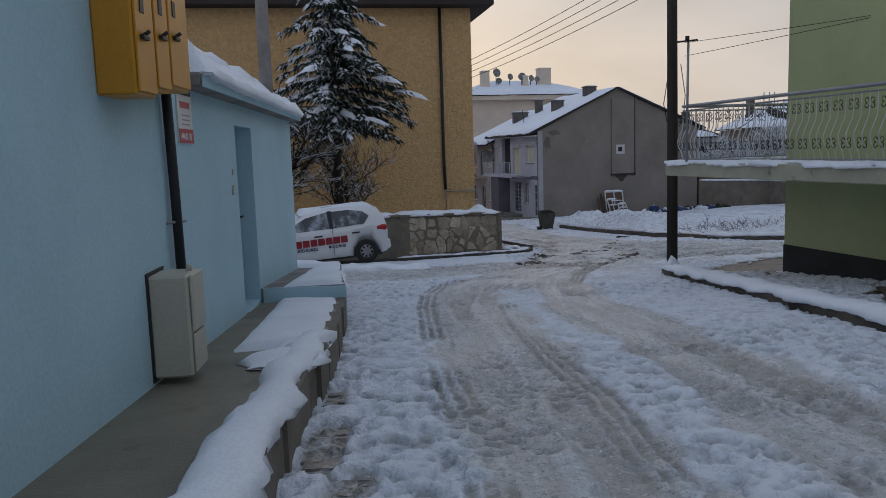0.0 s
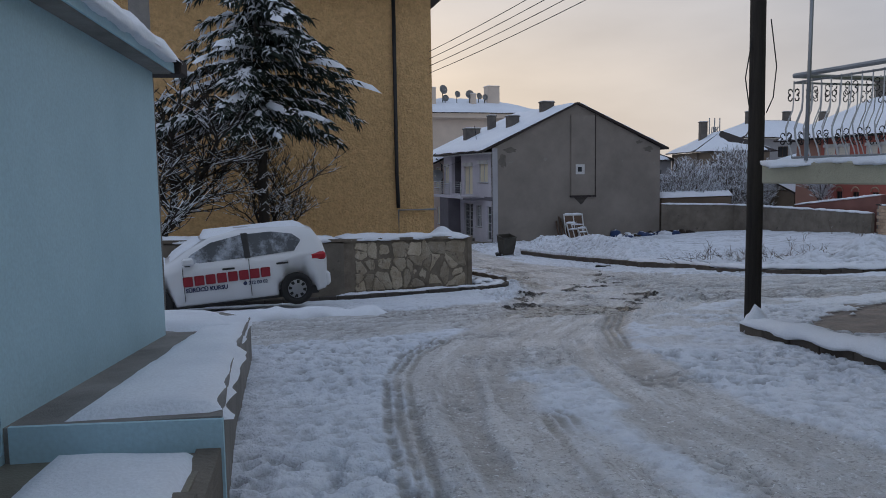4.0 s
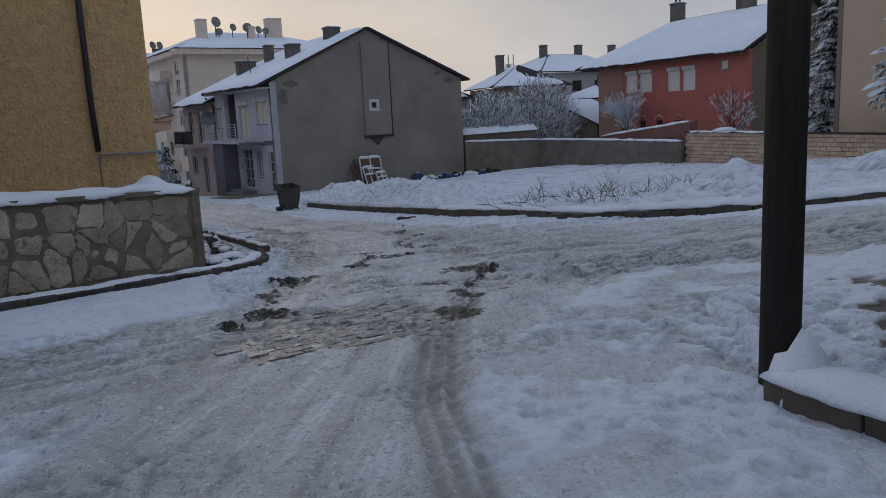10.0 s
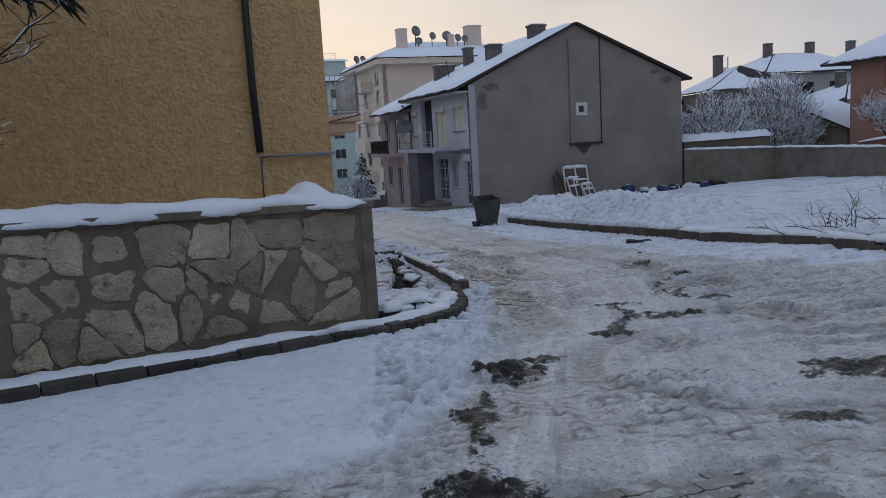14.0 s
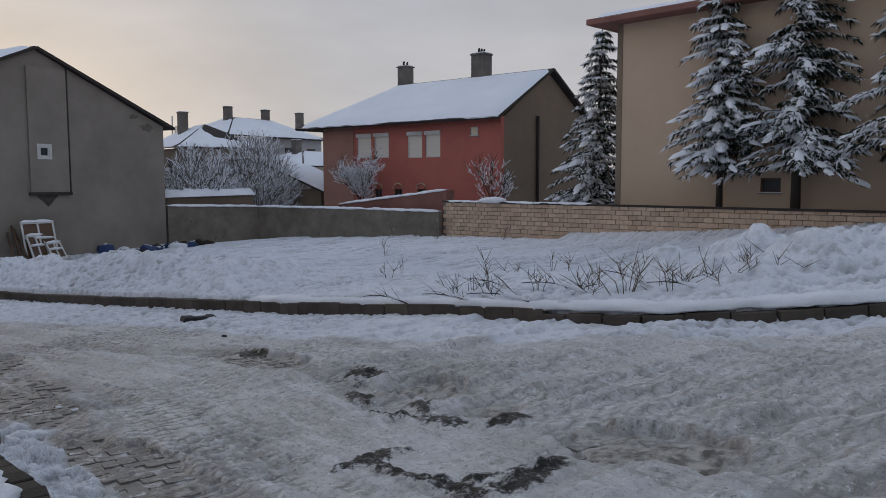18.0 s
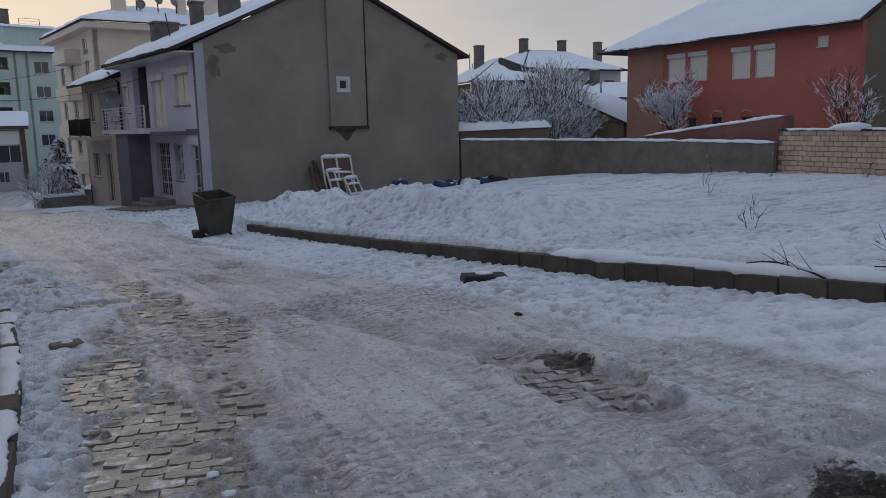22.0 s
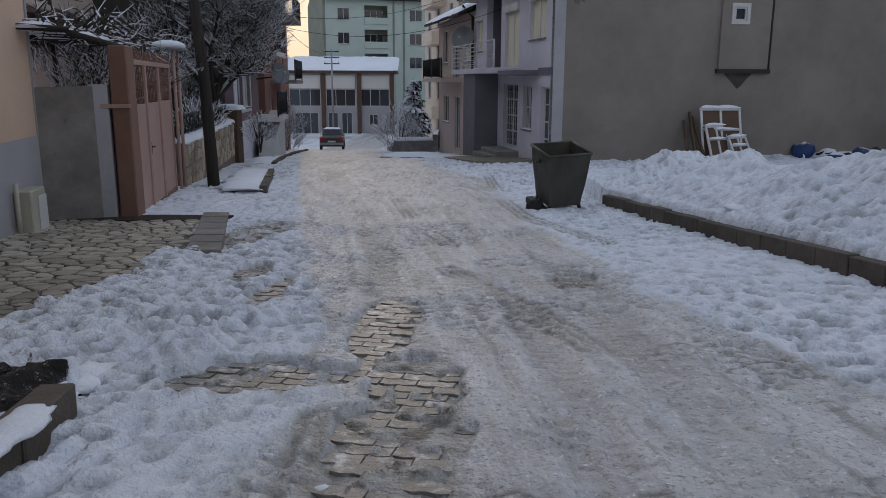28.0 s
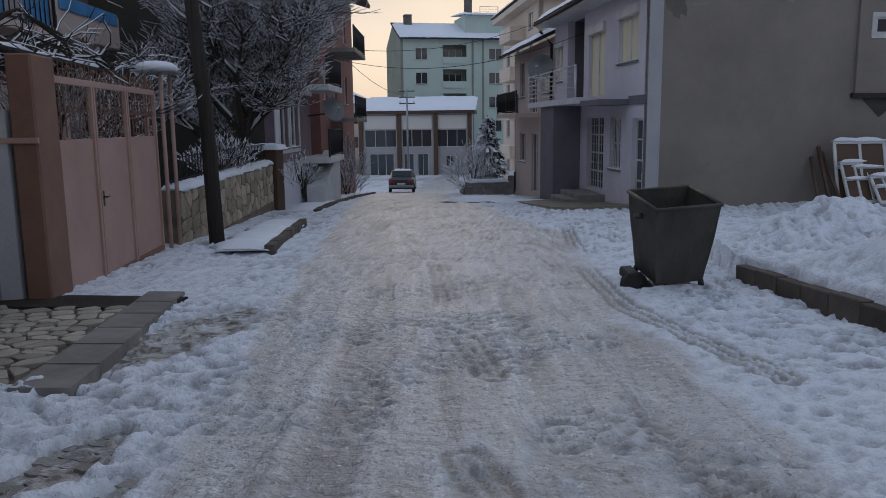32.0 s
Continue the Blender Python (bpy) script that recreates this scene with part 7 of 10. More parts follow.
tube("cap", [(0, 0, 2.08), (0, 0, 2.16)], 0.04, METAL_DARK, mast, 6)


def wire(name, a, b, sag, label="black overhead wire", r=0.010):
    a, b = Vector(a), Vector(b)
    pts = [a.lerp(b, i / 14) + Vector((0, 0, -sag * 4 * (i / 14) * (1 - i / 14))) for i in range(15)]
    return tagged(tube(name, pts, r, CABLE, None, 4), label, "wire", "overhead wires")


for k in range(4):
    wire("overhead_wire", (1.25, 29.9, 4.15 + 0.22 * k), (10.0, 11.5, 7.2 + 0.32 * k), 0.35, "black overhead wire from the ocher wall across the street")
for k, z in enumerate((3.18, 2.95)):
    wire("overhead_wire", (4.38, 13.9, z), (12.0, 6.0, 3.6 + 0.5 * k), 0.1, "thin wire from the balcony mast", 0.005)
wire("overhead_wire", (-1.72, 48.95, 3.6), (-5.3, 70.0, 2.5), 0.35, "black overhead wire between the street poles")
wire("overhead_wire", (-5.3, 70.0, 2.4), (-9.5, 112.0, 1.6), 0.8, "black overhead wire between the street poles", 0.015)
wire("overhead_wire", (-5.3, 70.0, 2.0), (3.6, 76.0, 3.4), 0.6, "black service wire to the pale house", 0.014)
wire("overhead_wire", (-5.3, 70.0, 1.6), (6.0, 66.0, 1.9), 0.9, "black service wire to the pale house", 0.014)

# ---- steel bin on the street ----
skip = thing("rubbish_bin", pose(6.12, 45.1, gz(6.12, 45.1) + 0.07, 11, -3, 18), "dented dark steel rubbish bin on small feet, open and empty", "bin")
bm = bmesh.new()
b0, b1, hb, tk = 0.29, 0.385, 1.03, 0.02
levels_ = [(b0, 0.10), (0.315, 0.35), (0.36, 0.72), (b1, hb)]
outer = [[bm.verts.new((sx * r, sy * r, z)) for sx, sy in ((-1, -1), (1, -1), (1, 1), (-1, 1))] for r, z in levels_]
inner = [[bm.verts.new((sx * (r - tk), sy * (r - tk), max(z, 0.14))) for sx, sy in ((-1, -1), (1, -1), (1, 1), (-1, 1))] for r, z in levels_]
for st, flip_ in ((outer, False), (inner, True)):
    for q, s in zip(st, st[1:]):
        for i in range(4):
            bm.faces.new((q[i], q[(i + 1) % 4], s[(i + 1) % 4], s[i]))
bm.faces.new(outer[0][::-1])
bm.faces.new(inner[0])
for i in range(4):
    bm.faces.new((outer[-1][i], outer[-1][(i + 1) % 4], inner[-1][(i + 1) % 4], inner[-1][i]))
bmesh.ops.subdivide_edges(bm, edges=bm.edges[:], cuts=2, use_grid_fill=True)
for v in bm.verts:
    v.co += Vector((noise.noise(v.co * 4), noise.noise(v.co * 4 + Vector((9, 0, 0))), 0)) * 0.018
part("body", bm, BIN_STEEL, skip)
for a, b in (((-b1, -b1), (b1, -b1)), ((b1, -b1), (b1, b1)), ((b1, b1), (-b1, b1)), ((-b1, b1), (-b1, -b1))):
    tube("rim", [(a[0], a[1], hb), (b[0], b[1], hb)], 0.024, BIN_STEEL, skip, 6)
for sx, sy in ((-1, -1), (1, -1), (1, 1), (-1, 1)):
    tube("foot", [(sx * 0.27, sy * 0.27, 0.11), (sx * 0.30, sy * 0.30, -0.03)], 0.035, METAL_DARK, skip)
tube("trunnion", [(-0.36, 0, 0.85), (-0.46, 0, 0.85)], 0.035, BIN_STEEL, skip)
tube("trunnion", [(0.36, 0, 0.85), (0.46, 0, 0.85)], 0.035, BIN_STEEL, skip)
box("skid", (-0.46, -0.30, -0.36, 0.36, -0.02, 0.10), METAL_DARK, skip, 0.02)
blob("rag", (-0.50, -0.15, 0.07), (0.16, 0.12, 0.15), RUBBER, 8, 0.5, skip)
box("rivet_plate", (-0.05, 0.05, -0.362, -0.35, 0.66, 0.72), BIN_STEEL, skip, 0.005)

# ---- white hatchback by the stone wall ----
CAR_R = Euler((0, radians(3.2), radians(195.2))).to_matrix()
car_o = Vector((-1.98, 19.86, -1.09)) - CAR_R @ Vector((0.62, 0.80, 0.30))
car = thing("car", Matrix.Translation(car_o) @ CAR_R.to_4x4(), "white hatchback car with red lettering parked in snow", "car")
# stations: x, half-width sill, belt, roof; z bottom, belt, roof
ST = [(0.00, 0.64, 0.68, 0.52, 0.32, 0.86, 0.96), (0.06, 0.75, 0.77, 0.56, 0.24, 0.94, 1.16), (0.22, 0.80, 0.81, 0.58, 0.21, 0.96, 1.40), (0.50, 0.82, 0.84, 0.60, 0.20, 0.97, 1.465), (1.0, 0.83, 0.85, 0.60, 0.19, 0.94, 1.49),
      (1.6, 0.83, 0.85, 0.60, 0.19, 0.92, 1.49), (2.1, 0.83, 0.85, 0.59, 0.19, 0.90, 1.42), (2.5, 0.83, 0.85, 0.60, 0.19, 0.89, 1.24), (2.85, 0.83, 0.84, 0.66, 0.19, 0.88, 1.01), (3.05, 0.82, 0.83, 0.68, 0.20, 0.86, 0.93),
      (3.45, 0.80, 0.80, 0.62, 0.21, 0.78, 0.84), (3.75, 0.72, 0.70, 0.5, 0.23, 0.68, 0.72), (3.93, 0.52, 0.50, 0.35, 0.30, 0.55, 0.58)]
rings = []
bm = bmesh.new()
for x, ws, wb, wr, zb, zl, zr in ST:
    half = [(ws * 0.92, zb), (ws, zb + 0.06), (ws * 1.0, (zb + zl) * 0.5), (wb, zl - 0.08), (wb * 0.975, zl), (wr + (wb - wr) * 0.45, zl + (zr - zl) * 0.5), (wr + 0.05, zr - 0.07 * (zr - zl) - 0.02), (wr * 0.75, zr), (0.0, zr + 0.012)]
    ring = [bm.verts.new((x, y, z)) for y, z in half] + [bm.verts.new((x, -y, z)) for y, z in half[-2::-1]]
    rings.append(ring)
for a, b in zip(rings, rings[1:]):
    for i in range(len(a) - 1):
        bm.faces.new((a[i], b[i], b[i + 1], a[i + 1]))
    bm.faces.new((a[-1], b[-1], b[0], a[0]))
bm.faces.new(rings[0])
bm.faces.new(rings[-1][::-1])
# wheel arches pressed inwards
bmesh.ops.subdivide_edges(bm, edges=[ed for ed in bm.edges if abs(ed.verts[0].co.x - ed.verts[1].co.x) > 0.1 and max(v.co.z for v in ed.verts) < 0.95], cuts=3, use_grid_fill=True)
for v in bm.verts:
    for wx in (0.62, 3.145):
        if math.hypot(v.co.x - wx, v.co.z - 0.30) < 0.345 and abs(v.co.y) > 0.5:
            v.co.y *= 0.62
body = part("body", bm, CAR_PAINT, car, smooth=True)
for wx, tag_ in ((0.62, "r"), (3.145, "f")):
    for sy in (1, -1):
        wh = new("wheel")
        wh.parent = car
        wh.matrix_local = Matrix.Translation((wx, sy * 0.745, 0.30)) @ Matrix.Rotation(radians(90 * sy), 4, "X").inverted()
        bm = bmesh.new()
        prof_ = [(0.20, -0.085), (0.275, -0.09), (0.30, -0.06), (0.305, 0.0), (0.30, 0.06), (0.275, 0.09), (0.20, 0.085)]
        rr = [[bm.verts.new((r * math.cos(t), r * math.sin(t), z)) for r, z in prof_] for t in [2 * math.pi * i / 28 for i in range(28)]]
        for i in range(28):
            a, b = rr[i], rr[(i + 1) % 28]
            for k in range(6):
                bm.faces.new((a[k], b[k], b[k + 1], a[k + 1]))
            bm.faces.new((a[6], b[6], b[0], a[0]))
        part("tyre", bm, RUBBER, wh, smooth=True)
        bm = bmesh.new()
        bmesh.ops.create_cone(bm, segments=28, radius1=0.205, radius2=0.205, depth=0.13, cap_ends=True)
        part("rim", bm, BLACK, wh)
        bm = bmesh.new()
        rad_ = (0.03, 0.085, 0.105, 0.165, 0.205)
        hub = [[bm.verts.new((r * math.cos(2 * math.pi * i / 32), r * math.sin(2 * math.pi * i / 32), 0.092 - 0.9 * r * r)) for r in rad_] for i in range(32)]
        bm.faces.new([h_[0] for h_ in hub])
        for i in range(32):
            a, b = hub[i], hub[(i + 1) % 32]
            for k in range(4):
                if k != 2 or i % 4 < 2:
                    bm.faces.new((a[k], a[k + 1], b[k + 1], b[k]))
        bmesh.ops.solidify(bm, geom=bm.faces[:], thickness=0.012)
        part("hubcap", bm, HUBCAP, wh)


def side_pane(name, outline, mat, off=0.008, label=""):
    """A pane on the car's flanks, following the lean of the cabin sides; outline in x and z."""
    for sy in (1, -1):
        bm = bmesh.new()
        vs = []
        for x, z in outline:
            st = np.array(ST)
            wb, wr, zl, zr = (np.interp(x, st[:, 0], st[:, i]) for i in (2, 3, 5, 6))
            f = max(0.0, (z - zl) / max(0.05, zr - zl))
            y = wb * 0.975 + (wr + (wb - wr) * 0.45 - wb * 0.975) * min(1, f / 0.5) if f <= 0.5 else wr + (wb - wr) * 0.45 + (wr + 0.05 - wr - (wb - wr) * 0.45) * (f - 0.5) / 0.43
            vs.append(bm.verts.new((x, sy * (y + off), z)))
        fc = bm.faces.new(vs)
        bmesh.ops.triangulate(bm, faces=[fc])
        bmesh.ops.solidify(bm, geom=bm.faces[:], thickness=0.006)
        part(name, bm, mat, car, label)


CAR_GLASS = surface("car_glass_with_snow", (0.05, 0.06, 0.07), (0.03, 0.035, 0.04), 0.12, 6, 30, 0.0, spots=(0.42, 0.46, 0.52), spot_at=0.46, spec=0.6, sharp=0.25)
side_pane("window", [(0.62, 1.02), (1.42, 0.985), (1.45, 1.40), (1.0, 1.405), (0.62, 1.33), (0.47, 1.2)], CAR_GLASS)
side_pane("window", [(1.52, 0.985), (2.62, 0.955), (2.45, 1.12), (2.1, 1.30), (1.55, 1.40)], CAR_GLASS)
side_pane("door_pillar", [(1.42, 0.975), (1.52, 0.975), (1.55, 1.42), (1.43, 1.42)], BLACK, 0.012)
for sy in (1, -1):
    bm = bmesh.new()
    add_box(bm, 2.42, 2.62, sy * 0.86 - 0.03, sy * 0.86 + 0.16 * sy, 0.96, 1.09, 0.03)
    part("wing_mirror", bm, CAR_PAINT, car)
    bm = bmesh.new()
    add_box(bm, 2.48, 2.58, sy * 0.84 - 0.02, sy * 0.90, 0.93, 1.0, 0.01)
    part("mirror_foot", bm, BLACK, car)
    for hx_ in (0.75, 1.72):
        bm = bmesh.new()
        add_box(bm, hx_, hx_ + 0.22, sy * 0.853 - 0.012, sy * 0.853 + 0.012, 0.80, 0.835, 0.008)
        part("door_handle", bm, BLACK, car)
    for dx, z0, z1 in ((1.46, 0.28, 0.96), (2.62, 0.30, 0.93)):
        box("door_seam", (dx - 0.005, dx + 0.005, sy * 0.846 - 0.004, sy * 0.846 + 0.006, z0, z1), BLACK, car)
    box("sill_strip", (0.98, 2.78, sy * 0.835 - 0.01, sy * 0.835 + 0.01, 0.20, 0.225), BLACK, car, 0.004)
    bm = bmesh.new()
    add_box(bm, 0.03, 0.34, sy * 0.70 - 0.10, sy * 0.70 + 0.118, 0.80, 0.95, 0.04)
    part("tail_light", bm, TAIL_RED, car)
    bm = bmesh.new()
    add_box(bm, 3.48, 3.78, sy * 0.60 - 0.1, sy * 0.60 + 0.1, 0.62, 0.76, 0.04)
    part("headlight", bm, METAL_GREY, car)
box("rear_bumper", (-0.05, 0.12, -0.72, 0.72, 0.28, 0.56), CAR_PAINT, car, 0.05)
box("number_plate", (-0.062, -0.05, -0.26, 0.26, 0.44, 0.55), SIGN_WHITE, car, 0.003)
bm = bmesh.new()
fc = bm.faces.new([bm.verts.new(p) for p in ((0.055, 0.52, 0.98), (0.055, -0.52, 0.98), (0.30, -0.50, 1.36), (0.30, 0.50, 1.36))])
bmesh.ops.solidify(bm, geom=bm.faces[:], thickness=-0.01)
part("rear_window", bm, CAR_GLASS, car)
snow_sheet("snow_cover", [(0.30, -0.56), (2.25, -0.56), (2.25, 0.56), (0.30, 0.56)], [1.42, 1.40, 1.40, 1.42], 0.10, car, 0.1, 71, lumps=0.5)
snow_sheet("snow_cover", [(2.85, -0.62), (3.75, -0.5), (3.75, 0.5), (2.85, 0.62)], [1.0, 0.73, 0.73, 1.0], 0.06, car, 0.1, 72, lumps=0.5)
snow_sheet("snow_cover", [(2.25, -0.55), (2.85, -0.6), (2.85, 0.6), (2.25, 0.55)], [1.38, 1.01, 1.01, 1.38], 0.05, car, 0.1, 73, lumps=0.5)
box("underbody", (0.2, 3.7, -0.7, 0.7, 0.16, 0.3), BLACK, car)
M_TXT = Euler((radians(90), 0, radians(180))).to_matrix().to_4x4()
# the firm's name as plain bars, the rest lettered
for k in range(8):
    x1 = 2.63 - k * 0.195
    bm = bmesh.new()
    add_box(bm, x1 - 0.168, x1, 0.851, 0.858, 0.570 + 0.004 * k, 0.745 + 0.004 * k, 0.012)
    part("lettering_bar", bm, LETTER_RED, car)
lettering("SÜRÜCÜ KURSU", 0.10, LETTER_BLUE, car, Matrix.Translation((2.60, 0.855, 0.465)) @ M_TXT, bold=0.004)
lettering("212 00 02", 0.085, LETTER_BLUE, car, Matrix.Translation((1.50, 0.855, 0.49)) @ M_TXT, bold=0.003)
tube("lettering_dot", [(1.56, 0.852, 0.52), (1.56, 0.858, 0.52)], 0.036, LETTER_BLUE, car, 14)
snow_ridge("snow_bank", [(-0.3, 19.3, gz(-0.3, 19.3) + 0.02), (-2.6, 18.8, gz(-2.6, 18.8) + 0.05), (-5.6, 18.05, gz(-5.6, 18.05) + 0.05), (-9, 17.2, gz(-9, 17.2))], 0.5, 0.16, None, seed=75, ragged=0.6)
tagged(bpy.data.objects["snow_bank"], "low bank of ploughed snow beside the parked car", "snow")

# ---- trees and shrubs ----
cedar((-3.3, 25.0, -1.9), 9.8, 2.9, 11, "tall dark cedar loaded with snow behind the stone wall", 0.17, 0.43, 1.1, 1.15)
cedar((29.65, 34.7, -2.0), 10.2, 2.2, 12, "slender snow-laden cedar before the tan building", 0.15, 0.22, 1.5, 0.8)
cedar((29.65, 31.9, -1.9), 10.8, 3.0, 13, "broad snow-laden cedar before the tan building", 0.2, 0.2, 1.4, 0.9)
cedar((29.75, 27.6, -1.7), 10.5, 3.6, 14, "broad dark cedar with heavy snow by the tan building", 0.22, 0.24, 1.3, 0.9)
cedar((32.5, 42.2, -3.0), 10.0, 2.2, 15, "snowy cedar between the red house and the tan building", 0.15, 0.18, 1.2, 1.1)
cedar((1.2, 79.5, -5.4), 4.4, 1.2, 16, "small cedar white with snow in a front garden", 0.08, 0.05, 2.2, 0.9)
bare_tree((-5.5, 24.2, -1.9), 5.8, 3.4, 21, "forked bare tree with snow along its limbs", 4, 0.10, frost=0.5, lean=(0.15, -0.2), trunk_h=0.2)
bare_tree((-3.7, 25.9, -1.9), 4.4, 2.6, 22, "bare brown orchard tree beside the ocher wall", 4, 0.055, frost=0.2, trunk_h=0.24)
bare_tree((-3.7, 54.6, -3.9), 7.6, 4.3, 23, "frost-white spreading tree over the garden wall", 5, 0.2, frost=0.62, lean=(0.1, -0.1), trunk_h=0.42, fork=5)
bare_tree((-3.1, 46.9, -3.2), 3.6, 2.6, 24, "brown leafless branches with a little snow behind the gate", 4, 0.06, frost=0.35, trunk_h=0.4, fork=4)
bare_tree((-3.9, 50.2, -3.4), 3.9, 2.8, 25, "brown leafless branches with snow above the iron fence", 4, 0.06, frost=0.45, trunk_h=0.4, fork=4)
bare_tree((30.3, 57.0, -3.2), 5.2, 2.2, 26, "frosted young tree before the red house", 4, 0.07, mat=FROST_TWIG, frost=0.6, fork=4)
bare_tree((31.3, 47.0, -2.8), 4.0, 2.0, 27, "thin frosted tree by the red house's corner", 3, 0.06, mat=FROST_TWIG, frost=0.6, fork=4)
bare_tree((29.5, 27.9, -1.8), 3.6, 2.2, 28, "leafless bush rising over the brick wall", 4, 0.06, frost=0.3, fork=5, trunk_h=0.15)
bare_tree((29.4, 26.0, -1.7), 3.4, 1.6, 29, "leafless bush rising over the brick wall", 4, 0.06, frost=0.3, fork=5, trunk_h=0.15)
shrub((24.0, 64.6, -3.4), (2.5, 1.9, 5.0), 31, 1700, width=0.022, twig=0.7)
shrub((28.0, 65.0, -3.4), (3.2, 2.2, 6.0), 32, 2200, width=0.022, twig=0.75)
shrub((31.6, 66.5, -3.4), (2.0, 1.9, 4.2), 33, 900, width=0.02)
shrub((21.6, 65.0, -3.4), (1.5, 1.5, 4.2), 34, 800, width=0.02)
shrub((0.4, 77.4, -5.2), (1.3, 1.0, 2.6), 35, 380, "round garden shrub white with snow")
shrub((-2.6, 58.0, -3.3), (0.5, 0.5, 1.0), 36, 120, "small frosted plant on the garden wall", 0.25)
shrub((-2.9, 53.0, -2.5), (0.7, 1.4, 0.8), 37, 200, "frosted hedge behind the iron fence", 0.25)
shrub((-4.9, 71.5, -4.8), (0.9, 1.6, 2.6), 38, 300, "frosted shrub before the maroon house")

DRY_STALK = surface("dry_weed_stalk", (0.17, 0.13, 0.10), (0.10, 0.078, 0.06), 0.9, 8, 40, 0.2, snow_top=1.15)

# ---- dry weeds in the lot ----
def weed(at, height, seed, n=4, spread_=0.35):
    rs = random.Random(seed)
    w = thing("dry_weed", Matrix.Translation(at), "dry leafless weed stalks standing in the snow", "weed", "dry weeds")
    for k in range(n):
        a = rs.uniform(0, 6.28)
        tip = Vector((math.cos(a) * spread_ * rs.uniform(0.3, 1), math.sin(a) * spread_ * rs.uniform(0.3, 1), height * rs.uniform(0.6, 1)))
        bm = bmesh.new()
        mid_ = tip * 0.5 + Vector((rs.uniform(-0.05, 0.05), rs.uniform(-0.05, 0.05), 0.08))
        add_tube(bm, [(0, 0, -0.1), mid_, tip], 0.008, 4, 0.003)
        for q in range(4):
            b = mid_.lerp(tip, rs.random())
            add_tube(bm, [b, b + Vector((rs.uniform(-0.2, 0.2), rs.uniform(-0.2, 0.2), rs.uniform(0.05, 0.25)))], 0.006, 3, 0.002)
        part("stalk", bm, DRY_STALK, w)
    return w


for k, (x, y, h, n, sp) in enumerate(((10.0, 28.9, 0.75, 3, 0.2), (10.4, 28.3, 0.5, 4, 0.35), (10.2, 27.3, 0.5, 6, 0.6), (10.3, 26.8, 0.75, 8, 0.7), (10.6, 26.3, 0.6, 7, 0.7), (11.0, 25.9, 0.7, 7, 0.8), (11.8, 25.6, 0.55, 6, 0.7),
                                       (10.1, 29.6, 0.4, 4, 0.5), (13.8, 30.2, 0.5, 2, 0.1), (14.9, 36.2, 0.4, 2, 0.1), (13.0, 31.0, 0.35, 3, 0.3), (17.0, 33.0, 0.4, 3, 0.3), (12.0, 33.4, 0.4, 3, 0.3), (21.0, 44.0, 0.5, 3, 0.3), (23.5, 47.0, 0.6, 4, 0.4), (27.2, 47.5, 0.9, 6, 0.6), (28.0, 44.0, 0.8, 5, 0.5), (27.6, 51.0, 0.9, 5, 0.4))):
    weed((x, y, gz(x, y) + 0.12), h, 100 + k, n, sp)

def fallen_branch(at, length, turn, seed):
    rs = random.Random(seed)
    b = thing("fallen_branch", Matrix.Translation(at) @ Matrix.Rotation(turn, 4, "Z"), "bare branch sprawling out of the snow in the lot", "branch", "fallen branches")
    spine = [Vector((length * f, 0.12 * math.sin(3 * f + seed), 0.02 + length * (0.55 * f - 0.32 * f * f))) for f in (0, 0.2, 0.4, 0.6, 0.8, 1.0)]
    tube("stem", spine, 0.011, BARK, b, 5, 0.005)
    for k in range(7):
        p = spine[rs.randrange(1, 5)].lerp(spine[rs.randrange(1, 5)], rs.random() * 0.5)
        d = Vector((rs.uniform(0.1, 1), rs.uniform(-0.9, 0.9), rs.uniform(0.0, 0.8))).normalized() * length * rs.uniform(0.2, 0.5)
        q = p + d * 0.5 + Vector((0, 0, 0.03))
        tube("shoot", [p, q, p + d + Vector((rs.uniform(-0.05, 0.05), rs.uniform(-0.05, 0.05), 0.04))], 0.005, BARK, b, 4, 0.002)
    snow_ridge("snow_cover", [spine[1] + Vector((0, 0, 0.015)), spine[2] + Vector((0, 0, 0.015)), spine[3] + Vector((0, 0, 0.012))], 0.035, 0.02, b, step=0.06, seed=seed)


for k, (x, y, ln, turn) in enumerate(((9.4, 29.9, 0.9, 2.6), (9.35, 29.2, 1.1, 0.5), (9.5, 28.6, 1.0, 2.2), (9.45, 28.2, 1.2, 0.9), (9.7, 27.8, 1.3, 2.9), (9.8, 27.4, 1.1, 0.2), (10.2, 27.0, 1.4, 2.4), (10.3, 26.7, 1.2, -0.4), (10.4, 26.3, 1.5, 1.2), (10.9, 25.9, 1.3, 2.7), (11.2, 25.7, 1.5, 0.4), (10.6, 28.7, 1.0, 1.9))):
    fallen_branch((x, y, gz(x, y) + 0.20), 0.8 * ln, turn, 600 + k)

# ---- lot: snow clods, exposed slab, dumped window frames and junk ----
slab = blob("exposed_slab", (12.7, 25.3, gz(12.7, 25.3) + 0.60), (0.50, 0.22, 0.13), CONCRETE, 5, 0.5, rot=0.9)
tagged(slab, "broken concrete slab showing through the snow heap", "slab")
rs0 = random.Random(9)
clod_mesh = []
for k in range(3):
    o = blob("snow_clod", (0, -50 - k, 0), (1, 1.2, 0.6), SNOW, 40 + k, 0.8, sub=2)
    clod_mesh.append(o.data)
    bpy.data.objects.remove(o)


def clod(x, y, z, r, k):
    o = new("snow_clod", clod_mesh[k % 3])
    o.location, o.scale, o.rotation_euler = (x, y, z), (r * rs0.uniform(0.8, 1.4), r, r * rs0.uniform(0.6, 0.9)), (0, 0, rs0.uniform(0, 6))
    return tagged(o, "clod of thrown-up snow", "snow clod", "snow clods")


